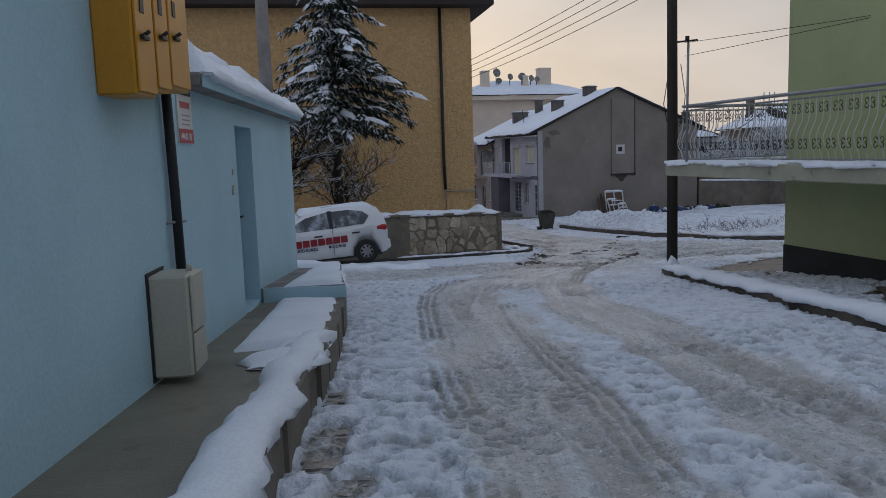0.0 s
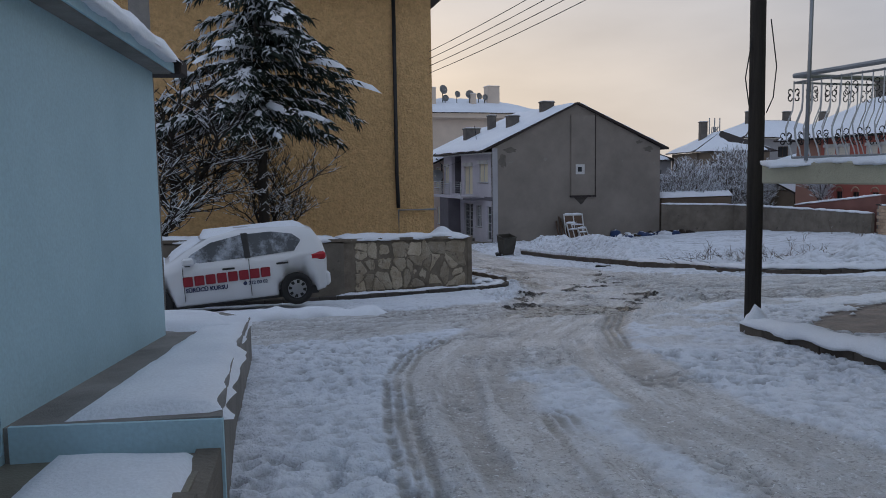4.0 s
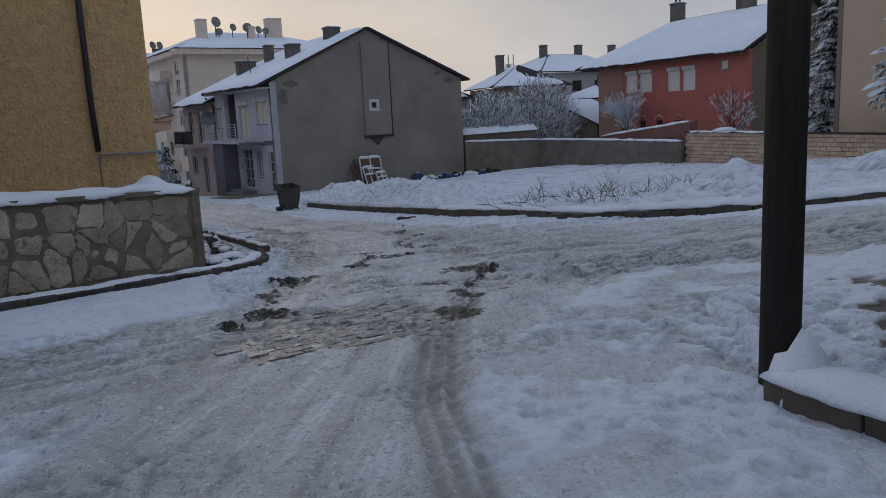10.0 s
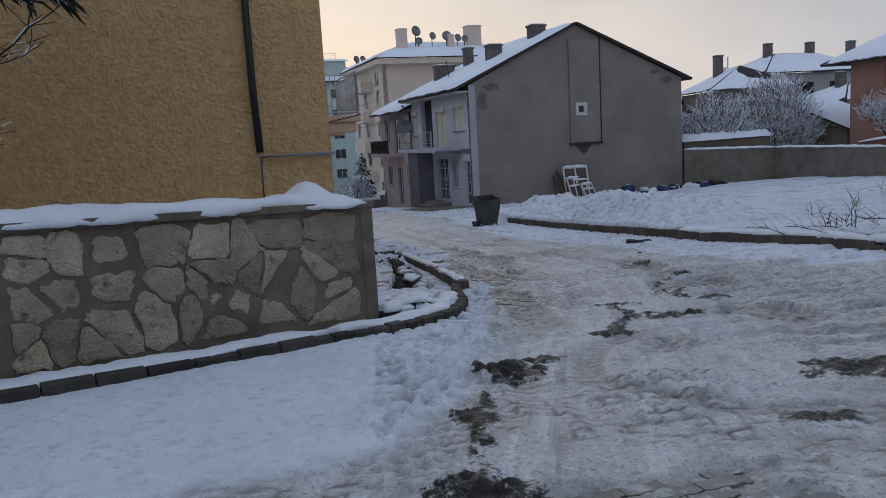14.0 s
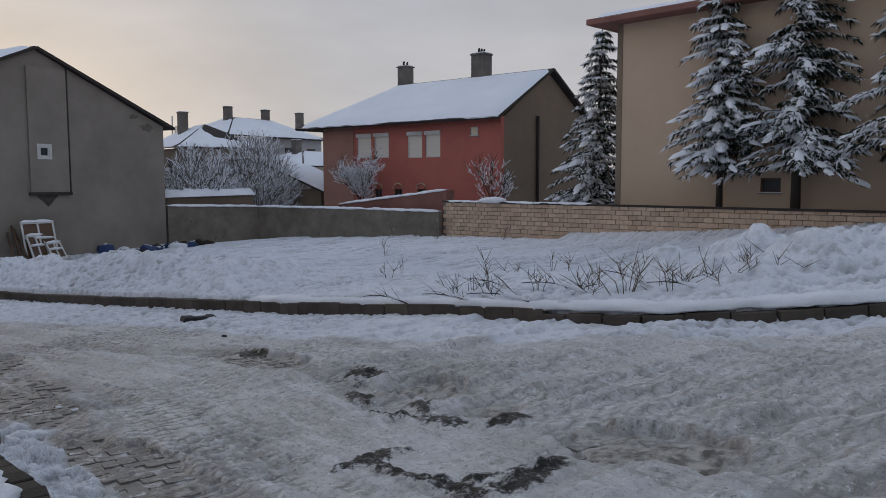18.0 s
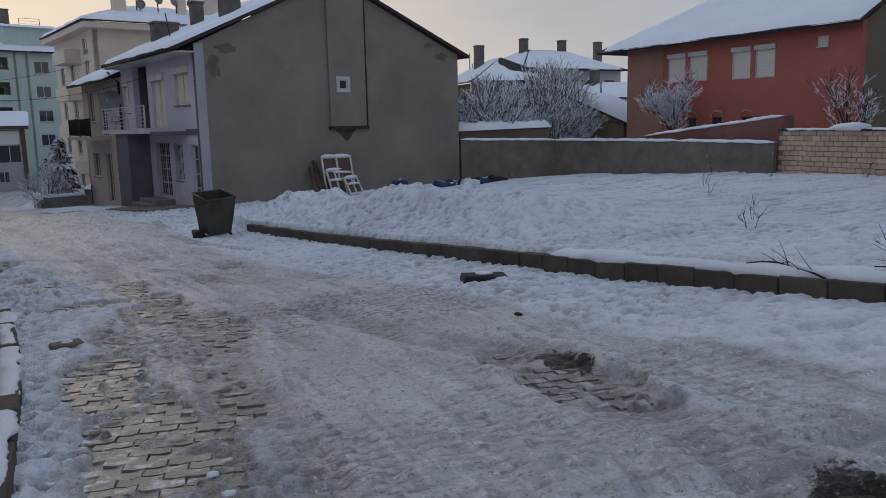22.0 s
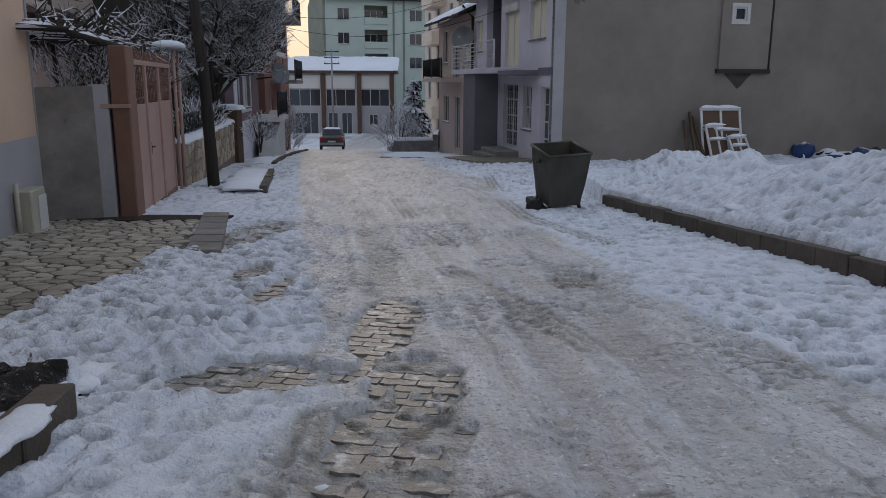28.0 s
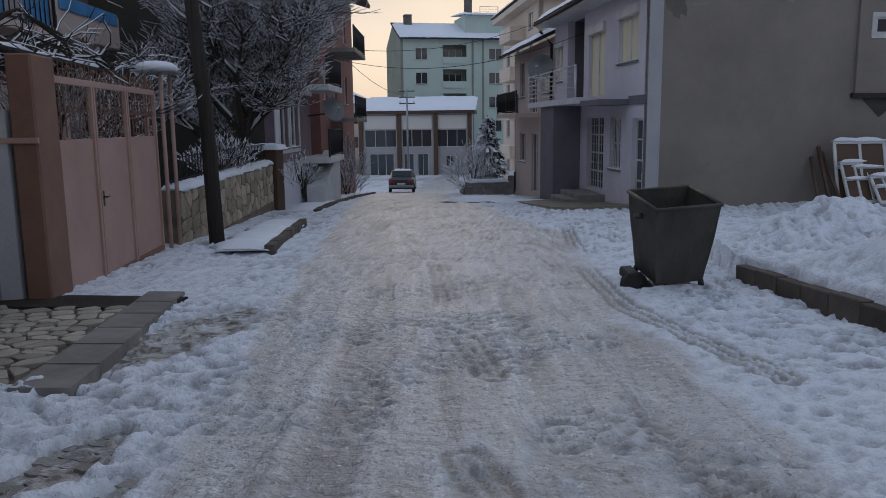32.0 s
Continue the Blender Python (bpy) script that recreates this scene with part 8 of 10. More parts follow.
for k in range(60):
    mx, my, mh, mr = MOUNDS[k % len(MOUNDS)]
    a, d = rs0.uniform(0, 6.28), mr * rs0.uniform(0.1, 1.2)
    x, y = mx + math.cos(a) * d, my + math.sin(a) * d
    if not bool(inside(np.array([x]), np.array([y]), LOT)[0]):
        continue
    zz = gz(x, y) + 0.17 + 0.08 + sum(h * math.exp(-(math.hypot(x - p, y - q) / r) ** 2) * 0.95 for p, q, h, r in MOUNDS)
    clod(x, y, zz, rs0.uniform(0.08, 0.2), k)
for k in range(46):
    s = k / 46
    x, y = (3.25 + rs0.uniform(0, 0.9), 28.5 + 7 * s) if k % 2 else (1.6 + rs0.uniform(-0.9, 0.6), 36.2 + 4.5 * s + rs0.uniform(-0.4, 0.4))
    clod(x, y, gz(x, y) + 0.045, rs0.uniform(0.015, 0.035), k)

FR_AT = ROW_AT
frames_ = []
for k, (x, y, w, h, lean, turn) in enumerate(((5.05, -1.05, 1.45, 1.75, -16, -6), (6.0, -1.5, 0.85, 0.85, -30, 14), (5.2, -1.35, 0.9, 1.2, -22, 10))):
    fr = thing("window_frame", FR_AT @ Matrix.Translation((x, y, -3.72)) @ Euler((radians(lean), 0, radians(turn))).to_matrix().to_4x4(), "discarded white window frame leaning by the grey gable, snow on it", "window frame", "discarded frames")
    for d in ((0, w, 0, 0.09), (0, w, h - 0.09, h), (0, w, h * 0.55, h * 0.55 + 0.07)):
        box("rail", (d[0], d[1], -0.035, 0.035, d[2], d[3]), WHITE_PVC, fr, 0.006)
    box("panel", (0.08, w - 0.08, 0.0, 0.022, 0.09, h - 0.09), BROWN_FRAME, fr, 0.003, "dark wooden board behind the frame")
    for xx in (0, w * 0.5 - 0.035, w - 0.08):
        box("stile", (xx, xx + 0.08, -0.03, 0.03, 0.0, h), WHITE_PVC, fr, 0.006)
    snow_ridge("snow_cover", [(0, 0, h), (w, 0, h)], 0.16, 0.09, fr, seed=80 + k)
    snow_ridge("snow_cover", [(0.02, -0.02, h * 0.55 + 0.07), (w * 0.9, -0.02, h * 0.55 + 0.07)], 0.10, 0.05, fr, seed=83 + k)
for k, (x0, y0, x1) in enumerate(((4.6, -1.0, 5.0), (4.85, -1.15, 5.1), (4.35, -0.9, 4.8))):
    pl = thing("plank", FR_AT, "old brown timber plank propped against the grey gable", "plank", "timber planks")
    tube("timber", [(x0, y0 - 0.5, -3.8), (x1, -0.08, -2.2 - 0.15 * k)], 0.055, BROWN_FRAME, pl, 4)
for k in range(26):
    rr = random.Random(300 + k)
    x, y = rr.uniform(9.2, 15.5), rr.uniform(-1.8, -0.4)
    o = blob("scrap_lump" if k % 3 else "tarpaulin", tuple(FR_AT @ Vector((x, y, gz(*(FR_AT @ Vector((x, y, 0))).xy) + 0.15))), (rr.uniform(0.2, 0.5), rr.uniform(0.2, 0.4), rr.uniform(0.12, 0.32)), (TARP if k % 3 == 0 else SNOW if k % 3 == 1 else EARTH), 200 + k, 0.6, rot=rr.uniform(0, 3))
    tagged(o, "crumpled blue tarpaulin under snow by the gable" if k % 3 == 0 else ("snow-covered junk beside the grey gable" if k % 3 == 1 else "dark scrap heap beside the grey gable"), "junk", "junk by the gable")
low = thing("shed", pose(20.9, 62.0, 0, 0, 0, 0), "low dark shed roofed with snow behind the lot wall", "shed")
box("body", (0, 5.5, 0.3, 3.5, -4.2, -1.1), BROWN_RENDER, low, 0.02)
snow_sheet("snow_cover", [(-0.2, 0.1), (5.7, 0.1), (5.7, 3.7), (-0.2, 3.7)], [-1.1, -1.0, -1.0, -1.1], 0.3, low, 0.3, 90, lumps=2)
shed2 = thing("shed", pose(31.5, 62.5, 0, 0, 0, 20), "small outbuilding with a steep snowy roof", "shed")
box("body", (0, 4, 0, 4, -4, -0.8), BROWN_RENDER, shed2, 0.02)
roof_plane("roof", (-0.4, -0.4, -1.0), (4.4, -0.4, -1.0), (4.4, 4.4, 0.9), (-0.4, 4.4, 0.9), 0.12, TILE_DARK, shed2)
snow_roof((-0.4, -0.4, -1.0), (4.4, -0.4, -1.0), (4.4, 4.4, 0.9), (-0.4, 4.4, 0.9), 0.12, 0.15, shed2)
dark_car = thing("car", pose(26.6, 21.8, gz(26, 21.8), 0, 0, 100), "dark parked car past the end of the brick wall", "car")
bm = bmesh.new()
rings = []
for x, w, zb, zt in ((0, 0.7, 0.35, 0.8), (0.2, 0.85, 0.22, 1.0), (0.9, 0.86, 0.2, 1.45), (2.2, 0.86, 0.2, 1.45), (3.0, 0.86, 0.2, 0.98), (4.0, 0.82, 0.22, 0.9), (4.25, 0.7, 0.35, 0.7)):
    rings.append([bm.verts.new((x, yy, zz)) for yy, zz in ((-w, zb), (-w, min(0.92, zt)), (-w * 0.78, zt), (w * 0.78, zt), (w, min(0.92, zt)), (w, zb))])
for a, b in zip(rings, rings[1:]):
    for i in range(6):
        bm.faces.new((a[i], b[i], b[(i + 1) % 6], a[(i + 1) % 6]))
bm.faces.new(rings[0])
bm.faces.new(rings[-1][::-1])
part("body", bm, CAR_DARK, dark_car, smooth=False)
for wx in (0.8, 3.4):
    for sy in (-0.8, 0.8):
        tube("wheel", [(wx, sy - 0.1, 0.3), (wx, sy + 0.1, 0.3)], 0.31, RUBBER, dark_car, 20)
box("window", (0.75, 2.5, -0.80, 0.80, 0.98, 1.38), GLASS, dark_car, 0.05)

pcar = thing("car", pose(-4.85, 84.6, gz(-4.85, 84.6) + 0.02, 0, 0, 98), "dark sedan with a snowy roof parked down the street", "car")
bm = bmesh.new()
rings = []
for x, w, zb, zt in ((0, 0.72, 0.4, 0.86), (0.1, 0.82, 0.25, 0.95), (0.75, 0.83, 0.22, 0.98), (1.25, 0.83, 0.22, 1.38), (2.5, 0.83, 0.22, 1.38), (3.1, 0.83, 0.22, 0.98), (4.1, 0.8, 0.24, 0.9), (4.25, 0.7, 0.4, 0.7)):
    rings.append([bm.verts.new((x, yy, zz)) for yy, zz in ((-w, zb), (-w, min(0.9, zt)), (-w * 0.8, zt), (w * 0.8, zt), (w, min(0.9, zt)), (w, zb))])
for a, b in zip(rings, rings[1:]):
    for i in range(6):
        bm.faces.new((a[i], b[i], b[(i + 1) % 6], a[(i + 1) % 6]))
bm.faces.new(rings[0])
bm.faces.new(rings[-1][::-1])
part("body", bm, CAR_DARK, pcar)
for wx in (0.8, 3.4):
    for sy in (-0.76, 0.76):
        tube("wheel", [(wx, sy - 0.09, 0.3), (wx, sy + 0.09, 0.3)], 0.31, RUBBER, pcar, 20)
bm = bmesh.new()
fc = bm.faces.new([bm.verts.new(p) for p in ((0.78, -0.62, 1.02), (0.78, 0.62, 1.02), (1.2, 0.58, 1.36), (1.2, -0.58, 1.36))])
bmesh.ops.solidify(bm, geom=bm.faces[:], thickness=0.02)
part("rear_window", bm, GLASS, pcar)
for sy in (-0.62, 0.62):
    box("tail_light", (-0.02, 0.06, sy - 0.16, sy + 0.16, 0.68, 0.84), TAIL_RED, pcar, 0.01)
box("number_plate", (-0.02, 0.0, -0.26, 0.26, 0.55, 0.66), SIGN_WHITE, pcar)
box("bumper", (-0.06, 0.1, -0.8, 0.8, 0.36, 0.52), METAL_GREY, pcar, 0.02)
snow_sheet("snow_cover", [(1.25, -0.6), (2.5, -0.6), (2.5, 0.6), (1.25, 0.6)], [1.38] * 4, 0.06, pcar, 0.15, 91)

# ---- broken slab, ditch and stump by the left kerb ----
broken = thing("concrete_slab", Matrix(), "broken concrete slab half covered with snow beside a ditch", "slab", kind="structure")
SL = [(-1.2, 28.0), (2.0, 28.0), (2.2, 31.0), (2.28, 32.2), (2.18, 34.4), (1.5, 34.5), (1.3, 33.6), (-1.2, 33.4)]
bm = bmesh.new()
prism(bm, SL, [gz(x, y) - 0.02 for x, y in SL], [gz(x, y) + 0.03 for x, y in SL])
part("slab", bm, surface("mossy_wet_concrete", (0.135, 0.125, 0.09), (0.075, 0.07, 0.05), 0.6, 6, 60, 0.3, spots=(0.04, 0.036, 0.028), spot_at=0.60), broken)
rr = random.Random(12)
for k in range(22):
    y = 29.6 + 5.2 * k / 22 + rr.uniform(-0.1, 0.1)
    x = 2.74 - 0.10 * (y - 30.5) + rr.uniform(-0.10, 0.08)
    s = rr.uniform(0.05, 0.13)
    if k % 4 == 0:
        tagged(blob("rubble_stone", (x, y, gz(x, y) - 0.14), (s, s * 1.2, s * 0.7), EARTH, 400 + k, 0.5), "dark rubble stone in the ditch", "stone", "rubble")
    else:
        tagged(blob("snow_pillow", (x, y, gz(x, y) - 0.08 + 0.05 * (k % 3)), (s * 1.5, s * 1.9, s * 0.55), SNOW, 400 + k, 0.7), "rounded pillow of snow in the ditch", "snow", "snow in the ditch")
for k in range(70):
    x, y = rr.uniform(1.3, 2.45), rr.uniform(34.5, 35.9)
    s = rr.uniform(0.05, 0.14)
    tagged(blob("rubble_stone", (x, y, gz(x, y) + 0.02), (s, s * 1.1, s * 0.8), EARTH, 500 + k, 0.5), "dark earth clod beside the flagstones", "stone", "rubble")
    if k % 3:
        tagged(blob("snow_pillow", (x + 0.02, y, gz(x, y) + 0.02 + s * 0.55), (s * 1.4, s * 1.5, s * 0.4), SNOW, 530 + k, 0.7), "snow lying on the rubble", "snow", "snow in the ditch")
for k, (x, y, s, turn) in enumerate(KERB_STONES):
    st_ = thing("rubble_stone", Matrix.Translation((x, y, gz(x, y) + 0.05 + 0.05 * (k % 3))), "dark stone with a cap of snow inside the kerb's bend", "stone", "stones at the corner")
    blob("stone", (0, 0, 0), (s, s * 0.7, s * 0.55), DARK_PLINTH, 700 + k, 0.5, st_, 1, turn)
    blob("snow_cap", (0, 0, s * 0.42), (s * 1.05, s * 0.72, s * 0.28), SNOW, 730 + k, 0.4, st_, 2, turn)
stump = thing("tree_stump", Matrix.Translation((0.16, 35.9, gz(0.16, 35.9) + 0.02)), "tall rotten dark tree stump with a jagged top", "stump")
bm = bmesh.new()
seg_n = 14
prev = None
for j, (z, r) in enumerate(((-0.2, 0.26), (0.0, 0.215), (0.2, 0.18), (0.5, 0.165), (0.8, 0.155), (1.05, 0.125), (1.25, 0.075), (1.4, 0.035))):
    ring = []
    for i in range(seg_n):
        a = 2 * math.pi * i / seg_n
        n_ = noise.noise(Vector((math.cos(a) * 2.2, math.sin(a) * 2.2, z * 1.2)))
        ring.append(bm.verts.new((0.05 * z + math.cos(a) * r * (1 + 0.45 * n_), math.sin(a) * r * (1 + 0.45 * n_) * 0.8, z + (0.22 * n_ if z > 0.9 else 0))))
    if prev:
        for i in range(seg_n):
            bm.faces.new((prev[i], prev[(i + 1) % seg_n], ring[(i + 1) % seg_n], ring[i]))
    prev = ring
bm.faces.new(prev)
part("trunk", bm, STUMP, stump)
tv, tf = [], []
for k in range(420):
    a, d = rr.uniform(0, 6.28), rr.random() ** 0.6 * 0.95
    p = Vector((0.65 + math.cos(a) * d * 1.0, 35.0 + math.sin(a) * d, 0))
    p.z = gz(p.x, p.y) + 0.08 + 0.22 * (1 - d) * rr.random()
    dv = Vector((rr.uniform(-1, 1), rr.uniform(-1, 1), rr.uniform(-0.15, 0.3))).normalized()
    limb(tv, tf, p, p + dv * rr.uniform(0.12, 0.4), 0.008, 0.004, 3)
brush = raw("brushwood", tv, tf, surface("dry_twig", (0.12, 0.07, 0.045), (0.07, 0.045, 0.03), 0.9, 6, 30, 0.2, island=0.4))
tagged(brush, "pile of dry brown twigs round the stump", "brushwood", kind="stuff")
heap = blob("earth_heap", (0.55, 35.1, gz(0.55, 35.1) + 0.0), (1.0, 0.9, 0.16), EARTH, 61, 0.5, sub=3)
tagged(heap, "dark earth heap under the stump", "earth", kind="stuff")

# loose stones on the road
for k, (x, y, s, lab) in enumerate(((3.28, 33.0, 0.15, "broken concrete block lying in the snow"), (8.0, 33.8, 0.30, "dark flat piece of debris by the kerb"), (5.3, 36.2, 0.04, "small stone on the road"), (7.2, 31.5, 0.05, "small stone on the road"))):
    bm = bmesh.new()
    add_box(bm, -s, s * 0.9, -s * 0.55, s * 0.5, -0.05, s * 0.42 if k == 0 else s * 0.22, 0.015)
    for v in bm.verts:
        v.co += Vector((noise.noise(v.co * 6 + Vector((k, 0, 0))), noise.noise(v.co * 6 + Vector((0, k, 3))), noise.noise(v.co * 5))) * 0.12 * s
    o = part("stone_block", bm, BOUNDARY if k == 0 else DARK_PLINTH)
    o.matrix_world = pose(x, y, gz(x, y) + 0.06, 0, 0, 15 - 30 * k)
    tagged(o, lab, "stone", "loose stones")
    if k < 2:
        blob("snow_cover", (0, 0, s * 0.4 if k == 0 else s * 0.24), (s * 0.4, s * 0.3, 0.02), SNOW, 70 + k, 0.4, o)

# ---- gate, garden wall and houses on the left ----
gate_wall = thing("wall", Matrix(), "grey cement garden wall beside the peach house", "wall", kind="structure")
bm = bmesh.new()
prism(bm, [(-1.95, 42.82), (-1.10, 43.29), (-1.02, 43.10), (-1.80, 42.66)], -4.2, [-1.30, -1.27, -1.27, -1.30])
part("wall_panel", bm, CONCRETE, gate_wall)
bm = bmesh.new()
prism(bm, [(-1.16, 43.34), (-0.90, 43.46), (-0.85, 43.20), (-1.08, 43.08)], -4.2, -1.25)
part("wall_end", bm, GREY_BASE, gate_wall)
GATE_AT = pose(-0.78, 43.82, 0.04, 0, 0, 12.6)          # local y runs along the gate, +x faces the road
gate = thing("gate", GATE_AT, "rose painted steel gate with wrought grille and spear tops, shut", "gate")
pil = box("pillar", (-0.16, 0.10, -0.58, 0.0, -4.2, -0.72), ROSE_DARK, gate, 0.02, "brown rose rendered gate pillar")
box("bar", (-0.45, 0.12, -0.62, -0.58, -1.64, -1.58), ROSE_METAL, gate, 0.005)
GLN = 4.05
for k, (a, b) in enumerate(((0.03, 1.30), (1.33, 2.62), (2.65, GLN))):
    leaf = box("panel", (-0.035, 0.0, a, b, -3.42, -1.62), ROSE_METAL, gate, 0.006)
    box("stile", (-0.02, 0.03, a, a + 0.05, -3.45, -0.95), ROSE_METAL, gate, 0.004)
    box("stile", (-0.02, 0.03, b - 0.05, b, -3.45, -0.95), ROSE_METAL, gate, 0.004)
    n = int((b - a) / 0.13)
    for i in range(1, n):
        yy = a + (b - a) * i / n
        bm = bmesh.new()
        add_tube(bm, [(0, yy, -1.6), (0, yy, -0.98)], 0.009, 4)
        for zc in (-1.3,):
            for sg in (1, -1):
                add_tube(bm, [(0, yy + sg * (0.035 - 0.028 * math.cos(q * 0.8)), zc + 0.03 + 0.03 * math.sin(q * 0.8)) for q in range(7)], 0.007, 4)
        part("grille_bar", bm, ROSE_DARK, gate)
box("top_rail", (-0.03, 0.03, 0.0, GLN, -0.98, -0.90), ROSE_METAL, gate, 0.006)
box("bottom_rail", (-0.03, 0.03, 0.0, GLN, -3.50, -3.42), ROSE_DARK, gate, 0.006)
box("lock_plate", (0.0, 0.03, 1.36, 1.44, -2.5, -2.3), METAL_DARK, gate, 0.004)
tube("handle", [(0.03, 1.4, -2.38), (0.07, 1.4, -2.38), (0.07, 1.5, -2.38)], 0.012, METAL_DARK, gate)
for i in range(30):
    yy = 0.08 + (GLN - 0.1) * i / 29
    bm = bmesh.new()
    add_tube(bm, [(0, yy, -0.9), (0, yy, -0.80), (0, yy, -0.70)], 0.012, 4, 0.002)
    if i % 3 == 1:
        bmesh.ops.create_icosphere(bm, subdivisions=1, radius=0.035, matrix=Matrix.Translation((0, yy, -0.78)))
    part("spear", bm, ROSE_DARK, gate)
porch = thing("gate_canopy", GATE_AT, "small gate canopy on thin rose posts with a cap of snow", "canopy")
for yy, xx in ((4.25, 0.08), (4.75, 0.1), (4.5, -0.25)):
    tube("post", [(xx, yy, -3.7), (xx, yy, -0.6)], 0.035, ROSE_METAL, porch, 8)
box("roof_board", (-0.36, 0.30, 4.10, 4.90, -0.60, -0.56), METAL_GREY, porch, 0.01)
blob("snow_cover", (-0.03, 4.5, -0.52), (0.36, 0.46, 0.13), SNOW, 97, 0.12, porch, flat=0.35)
# pergola poles over the yard
perg = thing("pergola", GATE_AT, "dark pergola poles with snow over the yard", "pergola")
for k in range(7):
    tube("pole", [(-0.5 - 0.1 * k, -1.2 + 0.9 * k, -0.55), (-4.2, -1.5 + 0.95 * k, -0.35)], 0.045, WOOD_OLD, perg, 6)
tube("pole", [(-0.45, -1.4, -0.6), (-0.8, 5.2, -0.6)], 0.05, WOOD_OLD, perg, 6)
tube("pole", [(-2.3, -1.4, -0.5), (-2.5, 5.2, -0.5)], 0.05, WOOD_OLD, perg, 6)
for xx, yy in ((-0.6, 4.8), (-2.4, 4.9), (-2.3, -1.2)):
    tube("post", [(xx, yy, -4), (xx, yy, -0.5)], 0.05, WOOD_OLD, perg, 6)
snow_ridge("snow_cover", [(-1.0, -1.3, -0.52), (-1.3, 4.9, -0.5)], 0.5, 0.09, perg, seed=98, ragged=0.9)
snow_ridge("snow_cover", [(-2.4, -1.3, -0.45), (-2.6, 4.9, -0.45)], 0.7, 0.09, perg, seed=99, ragged=0.9)
for k in range(9):
    tube("vine", [(-0.3 - 0.35 * k, -1.0 + 0.7 * k, -0.5), (-0.1 - 0.3 * k, -0.3 + 0.7 * k, -0.25 + 0.1 * (k % 3)), (0.1 - 0.2 * k, 0.3 + 0.6 * k, -0.45)], 0.015, BARK, perg, 5)
rsv = random.Random(19)
cane_v, cane_f, snow_v, snow_f = [], [], [], []
for k in range(150):
    p = Vector((rsv.uniform(-3.2, -0.2), rsv.uniform(-1.4, 5.2), rsv.uniform(-0.62, -0.42)))
    d = Vector((rsv.uniform(-1, 1), rsv.uniform(-1, 1), rsv.uniform(0.1, 0.9))).normalized()
    r0 = rsv.uniform(0.008, 0.022)
    for st in range(5):
        q = p + d * rsv.uniform(0.18, 0.30)
        limb(cane_v, cane_f, p, q, r0, r0 * 0.8, 4)
        if rsv.random() < 0.45:
            limb(snow_v, snow_f, p + Vector((0, 0, r0)), q + Vector((0, 0, r0 * 0.8)), r0 * 1.3, r0 * 1.0, 4)
        p, r0 = q, r0 * 0.8
        d = (d + Vector((rsv.uniform(-0.5, 0.5), rsv.uniform(-0.5, 0.5), rsv.uniform(-0.65, 0.15)))).normalized()
raw("vine_tangle", cane_v, cane_f, BARK, perg)["kind"] = "stuff"
raw("vine_snow", snow_v, snow_f, SNOW, perg)["kind"] = "stuff"
gmeter = thing("meter_cabinet", PEACH_AT, "white plastic meter box standing at the peach wall", "cabinet")
box("body", (0.02, 0.24, -1.35, -0.75, -3.32, -2.62), BOX_PLASTIC, gmeter, 0.015)
box("door", (0.24, 0.26, -1.1, -0.77, -3.2, -2.72), WHITE_PVC, gmeter, 0.008)
tube("conduit", [(0.1, -1.45, -3.3), (0.1, -1.45, -2.5)], 0.03, BOX_PLASTIC, gmeter)

garden_wall = thing("wall", Matrix(), "stained stone garden wall with an iron fence and snow", "wall", kind="structure")
GW = [(-1.75, 48.6), (-3.35, 57.6)]
bm = bmesh.new()
prism(bm, [(-1.75, 48.6), (-3.35, 57.6), (-3.65, 57.55), (-2.05, 48.55)], -5, [-2.55, -2.50, -2.50, -2.55])
part("wall_panel", bm, MORTAR, garden_wall)
snow_ridge("snow_cover", [(-1.9, 48.6, -2.55), (-3.5, 57.5, -2.5)], 0.42, 0.10, garden_wall, seed=101)
fence = thing("iron_fence", Matrix(), "black iron fence on the garden wall", "fence")
for i in range(46):
    f = i / 45
    x, y = -1.95 - 1.6 * f, 48.6 + 8.9 * f
    tube("picket", [(x, y, -2.55), (x, y, -1.95)], 0.012, METAL_DARK, fence, 4)
tube("rail", [(-1.95, 48.6, -2.0), (-3.55, 57.5, -1.98)], 0.015, METAL_DARK, fence, 4)
tube("rail", [(-1.95, 48.6, -2.4), (-3.55, 57.5, -2.38)], 0.015, METAL_DARK, fence, 4)
gp = thing("gate_pillar", Matrix.Translation((-3.4, 57.8, 0)), "dark brown gate pillar with a snow cap", "pillar")
box("pillar", (-0.35, 0.2, -0.3, 0.3, -4.6, -2.1), BROWN_FRAME, gp, 0.02)
snow_sheet("snow_cover", [(-0.9, -0.4), (0.3, -0.4), (0.3, 0.5), (-0.9, 0.5)], [-2.1] * 4, 0.12, gp, 0.08, 102)


def block_house(name_label, at, turn, w, d, z0, z1, mat, rows, front=(), cat="house", roof=None, side_mat=None):
    """A house whose front faces +x: w along y, d deep; rows of windows (y0, y1, zb, zt) cut through the front wall."""
    h = thing("house", pose(*at, 0, 0, turn), name_label, cat)
    bm = bmesh.new()
    wall_mesh(bm, w, z1, 0.3, rows, z0)
    o = part("facade", bm, mat, h)
    o.matrix_local = along(0)
    for r in rows:
        window_in(h, r[0], r[2], r[1] - r[0], r[3] - r[2], along(0), bars=(1, 0), depth=0.12)
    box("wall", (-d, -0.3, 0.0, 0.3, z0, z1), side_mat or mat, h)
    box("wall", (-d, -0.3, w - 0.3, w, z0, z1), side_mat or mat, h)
    return h


